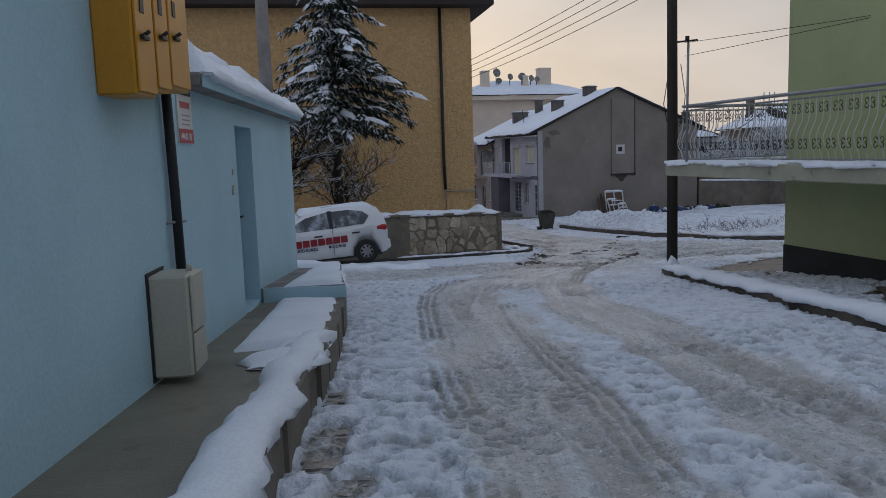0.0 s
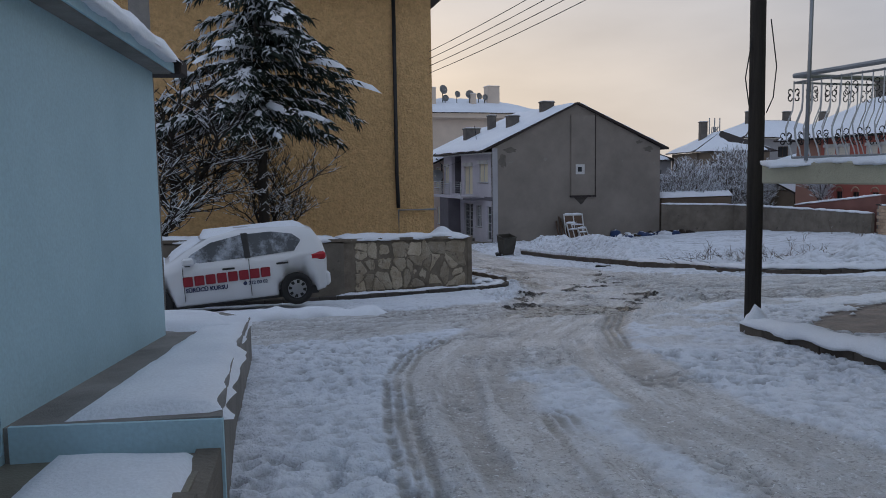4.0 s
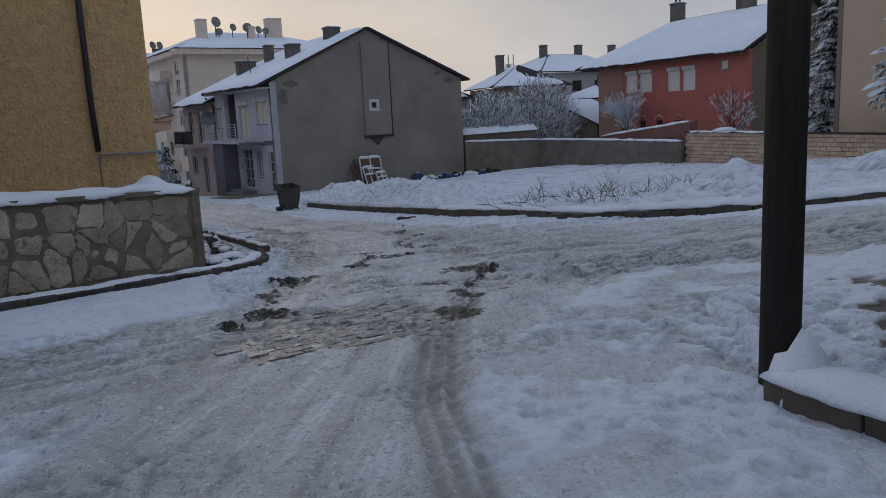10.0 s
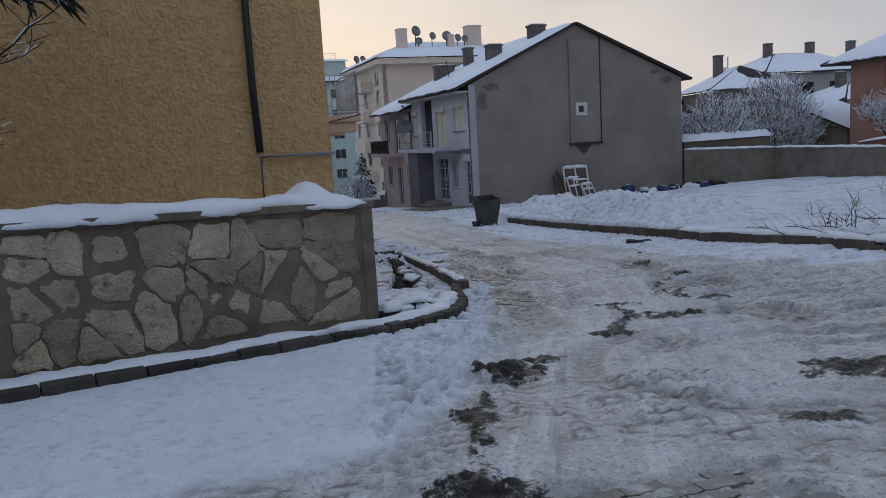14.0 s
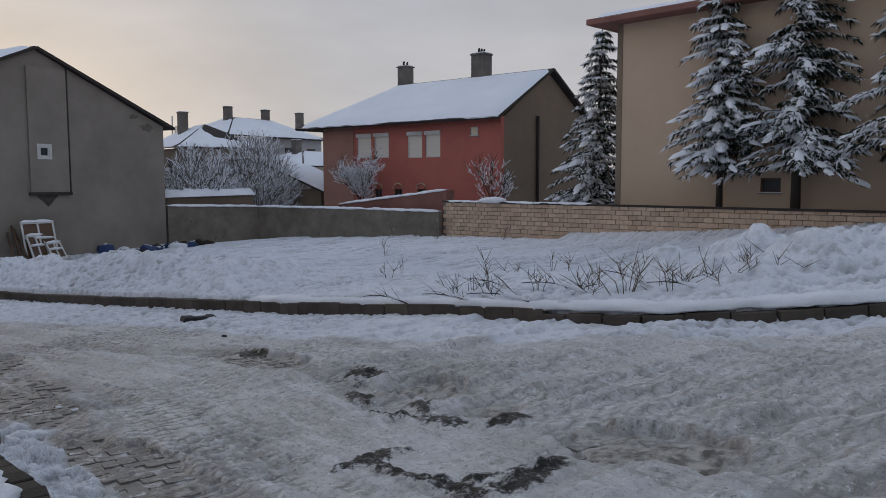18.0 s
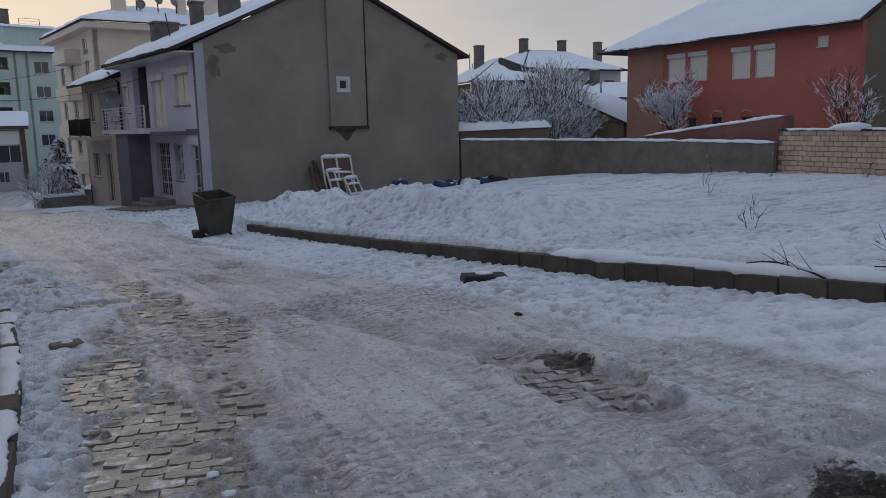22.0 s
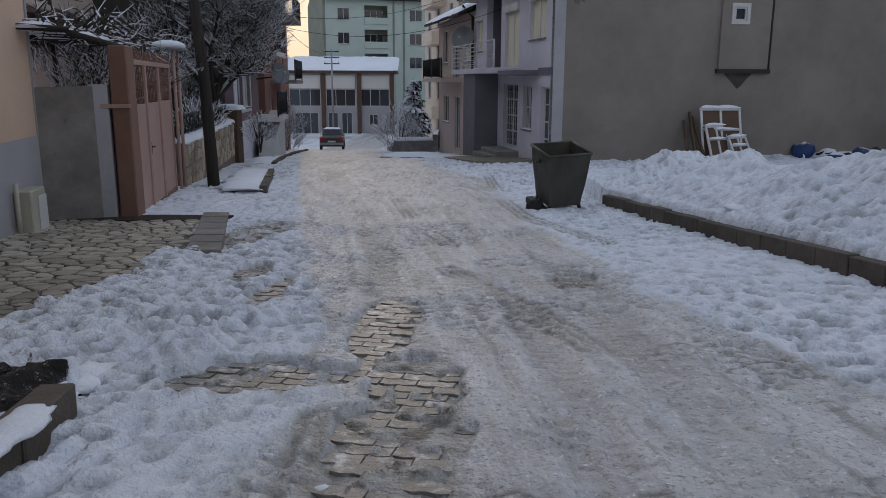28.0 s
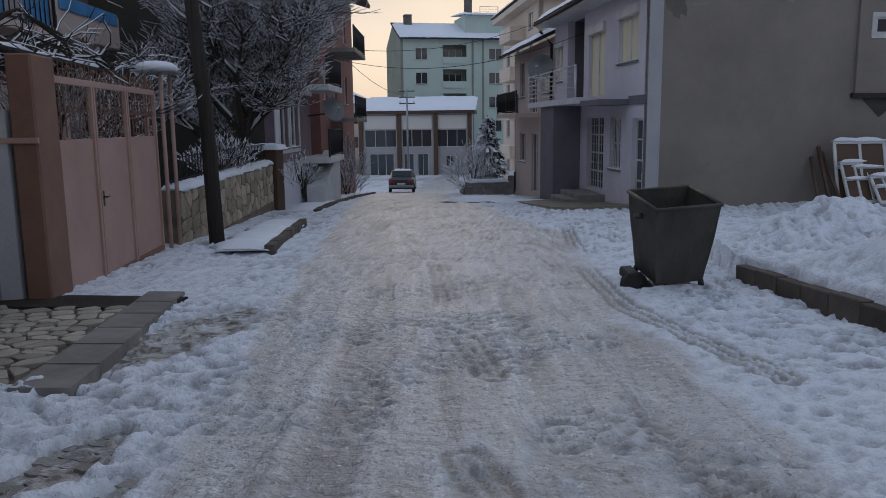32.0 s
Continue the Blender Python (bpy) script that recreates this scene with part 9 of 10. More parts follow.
# both side walls are set much darker than the mauve front
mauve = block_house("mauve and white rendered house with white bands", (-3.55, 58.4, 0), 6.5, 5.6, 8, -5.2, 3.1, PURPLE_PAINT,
                    [(0.6, 1.75, -2.15, -0.6), (2.2, 3.3, -2.15, -0.6), (0.7, 1.9, 0.6, 2.1), (2.6, 3.8, 0.6, 2.1)], side_mat=DARK_SIDE)
box("corner_strip", (0.0, 0.04, -0.02, 0.42, -5.2, 3.1), LILAC_PAINT, mauve, 0.005)
box("band", (0.0, 0.10, 0.0, 5.6, -0.38, -0.2), WHITE_PVC, mauve, 0.01)
box("band", (0.0, 0.08, 0.0, 5.6, -2.75, -2.62), WHITE_PVC, mauve, 0.01)
for y in (0.6, 2.2):
    bm = bmesh.new()
    wall_mesh(bm, 1.5, -0.45, 0.03, [(0.12, 1.38, -2.2, -0.55)], -2.32)
    o = part("window_surround", bm, WHITE_PVC, mauve)
    o.matrix_local = Matrix.Translation((0.032, y - 0.14, 0)) @ WALL_LEFT
box("stone_base", (0.0, 0.06, 0.42, 5.6, -5.2, -2.75), LILAC_PAINT, mauve, 0.01)
bm = bmesh.new()
prism(bm, [(0.3, 3.0), (0.9, 3.0), (0.9, 6.6), (0.3, 6.6)], -5.2, [-3.5, -3.5, -2.4, -2.4])
part("stair_flank", bm, WHITE_PVC, mauve)
box("balcony", (0, 1.1, 3.4, 6.4, -0.25, -0.05), WHITE_PVC, mauve, 0.01)
railing(mauve, [(1.05, 3.45), (1.05, 6.35)], -0.05, 0.95, METAL_DARK, vertical=True)
box("balcony", (0, 1.1, 3.4, 6.4, -2.75, -2.55), WHITE_PVC, mauve, 0.01)
railing(mauve, [(1.05, 3.45), (1.05, 6.35)], -2.55, 0.95, METAL_DARK, vertical=True)
roof_plane("roof", (0.7, -0.3, 3.05), (0.7, 5.9, 3.05), (-4.2, 5.9, 4.8), (-4.2, -0.3, 4.8), 0.14, TILE_DARK, mauve)
snow_roof((0.7, -0.3, 3.05), (0.7, 5.9, 3.05), (-4.2, 5.9, 4.8), (-4.2, -0.3, 4.8), 0.14, 0.14, mauve, seed=31)
d5 = new("satellite_dish")
d5.parent = mauve
d5.matrix_local = Matrix.Translation((0.9, 5.2, -0.9)) @ Euler((radians(70), 0, radians(40))).to_matrix().to_4x4()
dish_parts(d5, 0.45)
tube("bracket", [(0.0, 5.2, -1.1), (0.85, 5.2, -1.0)], 0.03, METAL_DARK, mauve)
maroon = block_house("maroon three-storey house with dark balconies and a snowy eave", (-4.6, 66.6, 0), 8, 12, 9, -6.2, 5.0, MAROON,
                     [(1, 2.2, 2.6, 4), (4, 5.2, 2.6, 4), (8, 9.2, 2.6, 4), (1, 2.2, -0.4, 1.0), (4, 5.2, -0.4, 1.0), (8, 9.2, -0.4, 1.0), (2, 3.2, -3.4, -2.0), (8, 9.2, -3.4, -2.0)])
for z in (1.7, -1.3):
    box("balcony", (0, 1.2, 2.6, 7.2, z, z + 0.18), CONCRETE, maroon, 0.01)
    railing(maroon, [(1.15, 2.65), (1.15, 7.15)], z + 0.18, 0.95, METAL_DARK, vertical=True, spacing=0.16)
roof_plane("roof", (1.0, -0.4, 4.9), (1.0, 12.4, 4.9), (-4.5, 12.4, 6.6), (-4.5, -0.4, 6.6), 0.16, TILE_DARK, maroon)
snow_roof((1.0, -0.4, 4.9), (1.0, 12.4, 4.9), (-4.5, 12.4, 6.6), (-4.5, -0.4, 6.6), 0.16, 0.14, maroon, seed=33)
bluewin = block_house("maroon building with bright blue shutters behind the yard", (-7.2, 48.2, 0.75), 10, 9.8, 8, -4.9, 5.0, MAROON,
                      [(0.6, 2.4, 0.3, 1.9), (3.2, 5.0, 0.3, 1.9), (6.2, 8.0, 0.3, 1.9), (1.2, 2.6, -2.6, -1.0), (5.0, 6.4, -2.6, -1.0)])
SHUT = surface("blue_shutter", (0.10, 0.32, 0.62), None, 0.5, 5, 30, 0.1)
for y0 in (0.6, 3.2, 6.2):
    box("shutter", (-0.06, -0.02, y0 + 0.06, y0 + 1.74, 0.36, 1.84), SHUT, bluewin, 0.01)
box("balcony", (0.0, 1.2, 4.8, 8.8, 0.0, 0.9), PALE_HOUSE, bluewin, 0.02)
box("balcony", (0.0, 1.25, -1.2, 4.78, -0.12, 0.05), PALE_HOUSE, bluewin, 0.02)
railing(bluewin, [(1.2, -1.15), (1.2, 4.75)], 0.05, 1.0, METAL_DARK, vertical=True, r=0.016, spacing=0.22)
for y0, y1 in ((-1.0, 0.2), (1.5, 2.6), (3.4, 4.6)):
    box("balcony_panel", (1.14, 1.17, y0, y1, 0.15, 0.95), SHUT, bluewin, 0.008)
snow_ridge("snow_cover", [(0.6, -1.1, 0.06), (0.6, 4.7, 0.06)], 0.9, 0.08, bluewin, seed=107, step=0.15)
box("balcony_panel", (1.21, 1.24, 5.0, 8.6, 0.62, 0.95), SHUT, bluewin, 0.008)
yardwall = thing("house", pose(-3.4, 47.0, 0, 0, 0, 12.6), "pale low house behind the gate with a dark doorway", "house")
bm = bmesh.new()
wall_mesh(bm, 6.0, -0.7, 0.25, [(0.6, 1.4, -2.4, -1.2), (3.0, 4.0, -4, -1.4)], -4.5)
o = part("wall", bm, PALE_HOUSE, yardwall)
o.matrix_local = Matrix.Translation((-6, 1.5, 0))
window_in(yardwall, 0.6, -2.4, 0.8, 1.2, Matrix.Translation((-6, 1.5, 0)), frame_mat=BROWN_FRAME)

# ---- buildings at the bottom of the street ----
def pane_window(parent, x, y, z, w, h, face_m, mat=None, name="window"):
    """A far window: frame, sill and two panes on a wall pose."""
    return window_in(parent, x, z, w, h, face_m, bars=(1, 0), depth=0.06, sill=True, back=mat, name=name)


flat_b = thing("building", pose(-16.0, 119.0, 0, 0, 0, 4), "two-storey flat-roofed building with white panels and brown columns", "building")
FW = 12.0
ops = [(0.9, 3.6, -7.0, -4.6), (4.7, 5.8, -6.6, -4.6), (6.2, 7.4, -7.0, -4.6), (9.3, 10.3, -6.0, -4.8), (0.4, 3.9, -3.9, -2.0), (4.5, 7.8, -3.9, -2.0), (8.4, 11.6, -3.9, -2.0)]
bm = bmesh.new()
wall_mesh(bm, FW, -0.3, 0.3, ops, -7.3)
part("facade", bm, GREY_BASE, flat_b)
for a in ops:
    window_in(flat_b, a[0], a[2], a[1] - a[0], a[3] - a[2], Matrix(), bars=(2 if a[1] - a[0] > 2 else 1, 0), depth=0.1, sill=False)
for a, b in ((0.4, 3.9), (4.5, 7.8), (8.4, 11.6)):
    box("panel", (a, b, -0.08, -0.003, -1.95, -0.5), SIGN_WHITE, flat_b, 0.01)
for x in (-0.2, 4.0, 8.0, 11.7):
    box("column", (x, x + 0.45, -0.35, -0.003, -7.3, -0.3), BROWN_FRAME, flat_b, 0.02)
box("roof_beam", (-0.5, FW + 0.5, -0.6, 9, -0.3, 0.05), BROWN_FRAME, flat_b, 0.02)
box("wall", (FW - 0.3, FW, 0.3, 9, -7.3, -0.3), GREY_BASE, flat_b)
snow_sheet("snow_cover", [(-0.6, -0.7), (FW + 0.6, -0.7), (FW + 0.6, 9), (-0.6, 9)], [0.05, 0.05, 1.7, 1.7], 0.2, flat_b, 0.5, 111, mat=ROOF_SNOW, lumps=0.5)

mint = thing("building", pose(-14.3, 135.5, 0, 0, 0, 20), "five-storey mint apartment block with balconies and snowy roofs", "building")
MW = 22.0
rowz = [-5.6, -2.5, 0.6, 3.7, 6.8]
ops = []
for z in rowz:
    ops += [(1.6, 3.2, z, z + 1.5), (5.2, 8.4, z - 0.4, z + 1.9), (11.4, 13.2, z, z + 1.5), (15.4, 18.4, z - 0.4, z + 1.9)]
bm = bmesh.new()
wall_mesh(bm, MW, 9.4, 0.4, ops, -8.0)
part("facade", bm, MINT, mint)
bm = bmesh.new()
add_box(bm, 4.9, 18.7, 1.6, 1.7, -8, 9.4)
part("loggia_back", bm, MINT_DARK, mint)
for a in ops:
    if a[1] - a[0] < 2:
        pane_window(mint, a[0], 0, a[2], a[1] - a[0], a[3] - a[2], Matrix())
    else:
        box("balcony_front", (a[0], a[1], -0.15, 0.0, a[2] - 0.1, a[2] + 0.75), MINT, mint, 0.01)
        window_in(mint, a[0] + 0.3, a[2] + 0.3, a[1] - a[0] - 0.6, 1.5, Matrix.Translation((0, 1.4, 0)), bars=(2, 0), depth=0.1, sill=False)
for x in (9.2, 10.6):
    box("pilaster", (x - 0.12, x + 0.12, -0.1, 0.0, -8, 9.4), MINT_DARK, mint)
box("side_wall", (-0.3, 0.0, 0.0, 13.0, -8, 9.4), MINT_DARK, mint)
bm = bmesh.new()
vs = [bm.verts.new(p) for p in ((-0.3, 0, 9.4), (-0.3, 13, 9.4), (-0.3, 6.5, 12.0), (0, 0, 9.4), (0, 13, 9.4), (0, 6.5, 12.0))]
for f_ in ((0, 1, 2), (5, 4, 3), (0, 3, 4, 1), (1, 4, 5, 2), (2, 5, 3, 0)):
    bm.faces.new([vs[i] for i in f_])
part("side_gable", bm, MINT_DARK, mint)
roof_plane("roof", (-0.6, -0.8, 9.3), (MW + 0.6, -0.8, 9.3), (MW + 0.6, 6.5, 12.0), (-0.6, 6.5, 12.0), 0.2, TILE_DARK, mint)
snow_roof((-0.6, -0.8, 9.3), (MW + 0.6, -0.8, 9.3), (MW + 0.6, 6.5, 12.0), (-0.6, 6.5, 12.0), 0.2, 0.2, mint, 0.8, 41)
bm = bmesh.new()
add_box(bm, 8.4, 14.4, 0.8, 7, 9.4, 12.6, 0.02)
dorm = part("stair_tower", bm, MINT, mint)
window_in(mint, 10.2, 10.4, 0.8, 1.6, Matrix.Translation((0, 0.8, 0)), bars=(0, 0), depth=0.02, sill=False)
snow_sheet("snow_cover", [(7.8, 0.3), (15.0, 0.3), (15.0, 7.4), (7.8, 7.4)], [12.6, 12.6, 13.2, 13.2], 0.25, mint, 0.5, 112, mat=ROOF_SNOW)
chimney(mint, 9.6, 4.0, 12.4, 15.0, 0.9, 0.9)
chimney(mint, 1.5, 5.0, 11.0, 12.9, 1.0, 1.0)
chimney(mint, 19.0, 5.0, 10.5, 12.6, 2.4, 1.2)
railing(mint, [(11, 3), (13.5, 3)], 13.0, 1.0, METAL_DARK, 3)
for x in (17.5, 18.6):
    d5 = new("satellite_dish")
    d5.parent = mint
    d5.matrix_local = Matrix.Translation((x, 4.5, 13.2)) @ Euler((radians(80), 0, radians(20))).to_matrix().to_4x4()
    dish_parts(d5, 0.6)
    tube("dish_post", [(x, 4.6, 11.8), (x, 4.6, 13.2)], 0.05, METAL_DARK, mint)

apt = thing("building", pose(3.7, 94.0, 0, 0, 0, 14.04), "four-storey cream apartment block with rounded balconies", "building")
AD, AWD = 16.0, 14.0
bm = bmesh.new()
wall_mesh(bm, AD, 7.3, 0.35, [], -8)
part("side_wall", bm, CREAM, apt)
ops = []
for z in (-5.8, -2.7, 0.4, 3.5):
    ops += [(1.6, 3.0, z, z + 1.6), (5.6, 7.0, z, z + 1.6), (10.6, 12.0, z, z + 1.6)]
ops += [(10.5, 12.1, 5.6, 6.9)]
bm = bmesh.new()
wall_mesh(bm, AWD, 7.3, 0.35, ops, -8)
o = part("facade", bm, CREAM, apt)
o.matrix_local = face(AWD)
for a in ops:
    window_in(apt, a[0], a[2], a[1] - a[0], a[3] - a[2], face(AWD), bars=(1, 0), depth=0.08)
for z in (-3.3, -0.2, 2.9, 6.0):
    bm = bmesh.new()
    add_box(bm, -1.25, 0.0, 4.6, 9.2, z - 1.0, z - 0.8, 0.02)
    add_box(bm, -1.25, -1.1, 4.6, 9.2, z - 0.8, z + 0.1, 0.05)
    add_box(bm, -1.1, 0.0, 4.6, 4.75, z - 0.8, z + 0.1, 0.02)
    part("balcony", bm, CREAM, apt)
box("cornice", (-0.9, AD, -0.9, AWD + 0.9, 7.3, 7.8), CREAM, apt, 0.03)
a, b, c, d = (-1.0, -1.0, 7.8), (AD + 0.6, -1.0, 7.8), (AD - 4.5, 6.5, 10.0), (5.0, 6.5, 10.0)
roof_plane("roof", a, b, c, d, 0.12, TILE_DARK, apt)
snow_roof(a, b, c, d, 0.12, 0.2, apt, 0.6, 51)
a, b, c, d = (-1.0, AWD + 1.0, 7.8), (-1.0, -1.0, 7.8), (5.0, 6.4, 10.0), (5.0, 6.6, 10.0)
roof_plane("roof", a, b, c, d, 0.12, TILE_DARK, apt)
snow_roof(a, b, c, d, 0.12, 0.2, apt, 0.6, 52)
chimney(apt, 3.0, 3.0, 8.6, 11.0, 1.0, 0.9, CREAM)
chimney(apt, 11.2, 4.0, 8.8, 11.4, 1.6, 1.2, CREAM)
chimney(apt, 8.4, 3.2, 8.8, 10.4, 0.7, 0.6, CREAM)
for k, (x, r, z) in enumerate(((4.6, 0.55, 10.9), (4.9, 0.4, 9.9), (6.4, 0.4, 10.4), (8.0, 0.5, 10.4), (9.2, 0.4, 10.2), (10.0, 0.35, 10.1))):
    d5 = new("satellite_dish")
    d5.parent = apt
    d5.matrix_local = Matrix.Translation((x, 3.2, z)) @ Euler((radians(80), 0, radians(15 * (-1) ** k))).to_matrix().to_4x4()
    dish_parts(d5, r)
    tube("dish_post", [(x, 3.35, 8.6), (x, 3.35, z)], 0.05, METAL_DARK, apt)
box("wall", (AD - 0.35, AD, 0.35, AWD, -8, 7.3), CREAM, apt)

garden = thing("wall", Matrix(), "low front garden walls and steps before the pale houses", "wall", kind="structure")
for x0, y0, x1, y1, zt in ((0.2, 76.6, 2.6, 77.0, -4.5), (0.2, 77.0, -0.6, 82.0, -4.7), (2.6, 76.8, 2.9, 80.0, -4.2)):
    bm = bmesh.new()
    dv = Vector((x1 - x0, y1 - y0)).normalized()
    nv = Vector((-dv.y, dv.x)) * 0.15
    prism(bm, [(x0 + nv.x, y0 + nv.y), (x1 + nv.x, y1 + nv.y), (x1 - nv.x, y1 - nv.y), (x0 - nv.x, y0 - nv.y)], -7, zt)
    part("wall_panel", bm, CONCRETE, garden)
    snow_ridge("snow_cover", [(x0, y0, zt), (x1, y1, zt)], 0.4, 0.14, garden, seed=int(y0 * 3 + x0))
for k in range(4):
    box("step", (3.0, 4.4, 74.6 + 0.35 * k, 77.6, -5.6 + 0.18 * k, -5.42 + 0.18 * k), CONCRETE, garden, 0.01)
railing(garden, [(2.9, 74.8), (2.9, 77.6)], -4.9, 1.0, METAL_DARK, vertical=True)
apron = thing("porch_paving", Matrix(), "bare concrete apron before the grey house door", "paving", kind="structure")
AP = [tuple((ROW_AT @ Vector(p)).xy) for p in ((-0.05, 0.2, 0), (-0.05, 9.5, 0), (-2.6, 9.0, 0), (-2.4, 1.0, 0))]
bm = bmesh.new()
prism(bm, AP, -5.5, [gz(x, y) + 0.13 for x, y in AP])
part("slab", bm, CONCRETE_WET, apron)
heap_f = thing("snow_heap", Matrix.Translation((2.6, 63.5, gz(2.6, 63.5))), "dark-edged heap of snow before the pale house", "snow")
blob("mound", (0, 0, 0), (1.7, 0.9, 0.22), SNOW, 77, 0.4, heap_f, 3)
blob("dirt", (-0.6, -0.5, 0.02), (1.2, 0.5, 0.12), EARTH, 78, 0.5, heap_f)


def far_house(at, turn, w, d, z0, z1, ridge, mat, label, storeys=2, chim=2):
    """A distant hipped house with rows of windows."""
    h = thing("house", pose(*at, 0, 0, turn), label, "house", "houses in the distance")
    ops = []
    per = max(2, int(w / 3))
    for s in range(storeys):
        zz = z1 - 2.3 - 2.9 * s
        for k in range(per):
            x = w * (k + 0.5) / per - 0.7
            ops.append((x, x + 1.4, zz, zz + 1.3))
    bm = bmesh.new()
    wall_mesh(bm, w, z1, 0.3, ops, z0)
    part("facade", bm, mat, h)
    for a in ops:
        window_in(h, a[0], a[2], 1.4, 1.3, Matrix(), bars=(1, 0), depth=0.06, sill=False, frame_mat=BROWN_FRAME)
    bm = bmesh.new()
    ops2 = [(1.5, 2.7, z1 - 2.3, z1 - 1.0), (d - 3, d - 1.8, z1 - 2.3, z1 - 1.0)]
    wall_mesh(bm, d, z1, 0.3, ops2, z0)
    o = part("side_wall", bm, mat, h)
    o.matrix_local = face(d)
    for a in ops2:
        window_in(h, a[0], a[2], 1.2, 1.3, face(d), bars=(1, 0), depth=0.06, sill=False, frame_mat=BROWN_FRAME)
    box("side_wall", (w - 0.3, w, 0.3, d, z0, z1), mat, h)
    e_ = 0.6
    p = [(-e_, -e_, z1), (w + e_, -e_, z1), (w + e_, d + e_, z1), (-e_, d + e_, z1)]
    i_ = min(w, d) * 0.45
    r0, r1 = ((i_, d / 2, ridge), (w - i_, d / 2, ridge)) if w >= d else ((w / 2, i_, ridge), (w / 2, d - i_, ridge))
    for quad in ((p[0], p[1], r1, r0), (p[3], p[0], r0, (r0[0], r0[1] + 0.02, r0[2])), (p[1], p[2], r1, (r1[0], r1[1] - 0.02, r1[2]))):
        roof_plane("roof", *quad, 0.12, TILE_DARK, h)
        snow_roof(*quad, 0.12, 0.18, h, 0.9, 3)
    for k in range(chim):
        chimney(h, w * (0.25 + 0.4 * k), d * 0.45, ridge - 1.2, ridge + 1.1, 0.8, 0.7)
    return h


far_house((44.0, 96.0, 0), 8, 13.5, 10, -5, 4.6, 7.0, GREY_BASE, "pale two-storey house with a snowy hipped roof far off", 2, 3)
far_house((34.5, 88.0, 0), -4, 8, 9, -5, 2.8, 5.2, BROWN_RENDER, "brown house with a snowy roof behind frosted trees", 1, 1)
far_house((46.5, 86.0, 0), 8, 9.5, 8, -5, 1.2, 2.9, CREAM, "low house with a broad snowy roof behind the trees", 1, 1)
far_house((27.0, 96.0, 0), 5, 8, 9, -6, 2.0, 4.2, GREY_BASE, "pale low house with a snowy roof in the distance", 1, 2)
far_house((-30.0, 128.0, 0), 5, 12, 10, -8, 1.0, 3.5, CREAM, "cream house with a snowy roof past the cross street", 2, 2)
far_house((22.0, 128.0, 0), 8, 14, 10, -8, 4.0, 6.5, GREY_BASE, "pale house with a snowy roof past the cross street", 3, 2)
far_house((62.0, 70.0, 0), 0, 12, 10, -4, 4.0, 6.5, TAN_RENDER, "tan house with a snowy roof beyond the red house", 2, 2)
far_house((34.0, 14.0, 0), 0, 12, 9, -3, 3.5, 5.8, MINT, "green low house with a snowy roof along the side street", 1, 1)
far_house((46.0, 22.0, 0), 0, 12, 9, -3, 4.5, 6.8, CREAM, "cream house with a snowy roof along the side street", 2, 1)
far_house((-30.0, 19.0, 0), 10, 13, 10, -2, 5.0, 7.4, CREAM, "cream house with a snowy roof along the narrow side street", 2, 2)
far_house((-14.0, -24.0, 0), 0, 14, 10, 0, 7.0, 9.4, CREAM, "cream house with a snowy roof up the street", 2, 2)
far_house((4.0, -26.0, 0), 0, 14, 10, 0, 7.0, 9.4, TAN_RENDER, "tan house with a snowy roof up the street", 2, 2)
tower = thing("lattice_mast", Matrix.Translation((56.0, 132.0, -9)), "distant steel lattice mast with aerials", "mast")
for k in range(4):
    sx, sy = (-1, 1)[k % 2], (-1, 1)[k // 2]
    tube("leg", [(sx * 0.8, sy * 0.8, 0), (sx * 0.3, sy * 0.3, 17)], 0.09, METAL_GREY, tower, 4)
for k in range(9):
    z = 8 + k
    tube("brace", [(-0.55, -0.5, z), (0.55, -0.5, z + 1)], 0.05, METAL_GREY, tower, 4)
    tube("brace", [(0.55, -0.5, z), (-0.55, -0.5, z + 1)], 0.05, METAL_GREY, tower, 4)
for k in range(3):
    tube("aerial", [(-0.9 + 0.9 * k, 0, 14.5), (-0.9 + 0.9 * k, 0, 18.5)], 0.1, METAL_GREY, tower, 5)

# ---- stones of the corner wall ----
rs1 = random.Random(4)
WLEN, WH = (SW1 - SW0).length - 0.45, 1.16
seeds = []
for j, (n, zc) in enumerate(((5, 0.20), (5, 0.60), (6, 0.98))):
    for i in range(n):
        seeds.append((0.10 + WLEN * (i + 0.5 + rs1.uniform(-0.34, 0.34)) / n, zc + rs1.uniform(-0.10, 0.10)))
for k in range(18):
    seeds.append((rs1.uniform(0.2, WLEN), rs1.uniform(0.1, 1.1)))
wall_frame = Matrix((( sd.x, 0, sn.x, SW0.x), (sd.y, 0, sn.y, SW0.y), (0, 1, 0, -1.88), (0, 0, 0, 1)))
for poly in voronoi_cells(seeds, WLEN + 0.05, WH):
    poly = [(x + 0.10, y + 0.055 * x) for x, y in poly]
    pick = rs1.random()
    if pick < 0.07:
        continue
    v, f = stone_from(poly, rs1.uniform(0.05, 0.11) if pick < 0.26 else rs1.uniform(0.0, 0.02), rs1.uniform(0.012, 0.035), rs1, 0.021, 0.16)
    o = raw("stone", v, f, STONE, stone_wall)
    o.matrix_local = wall_frame

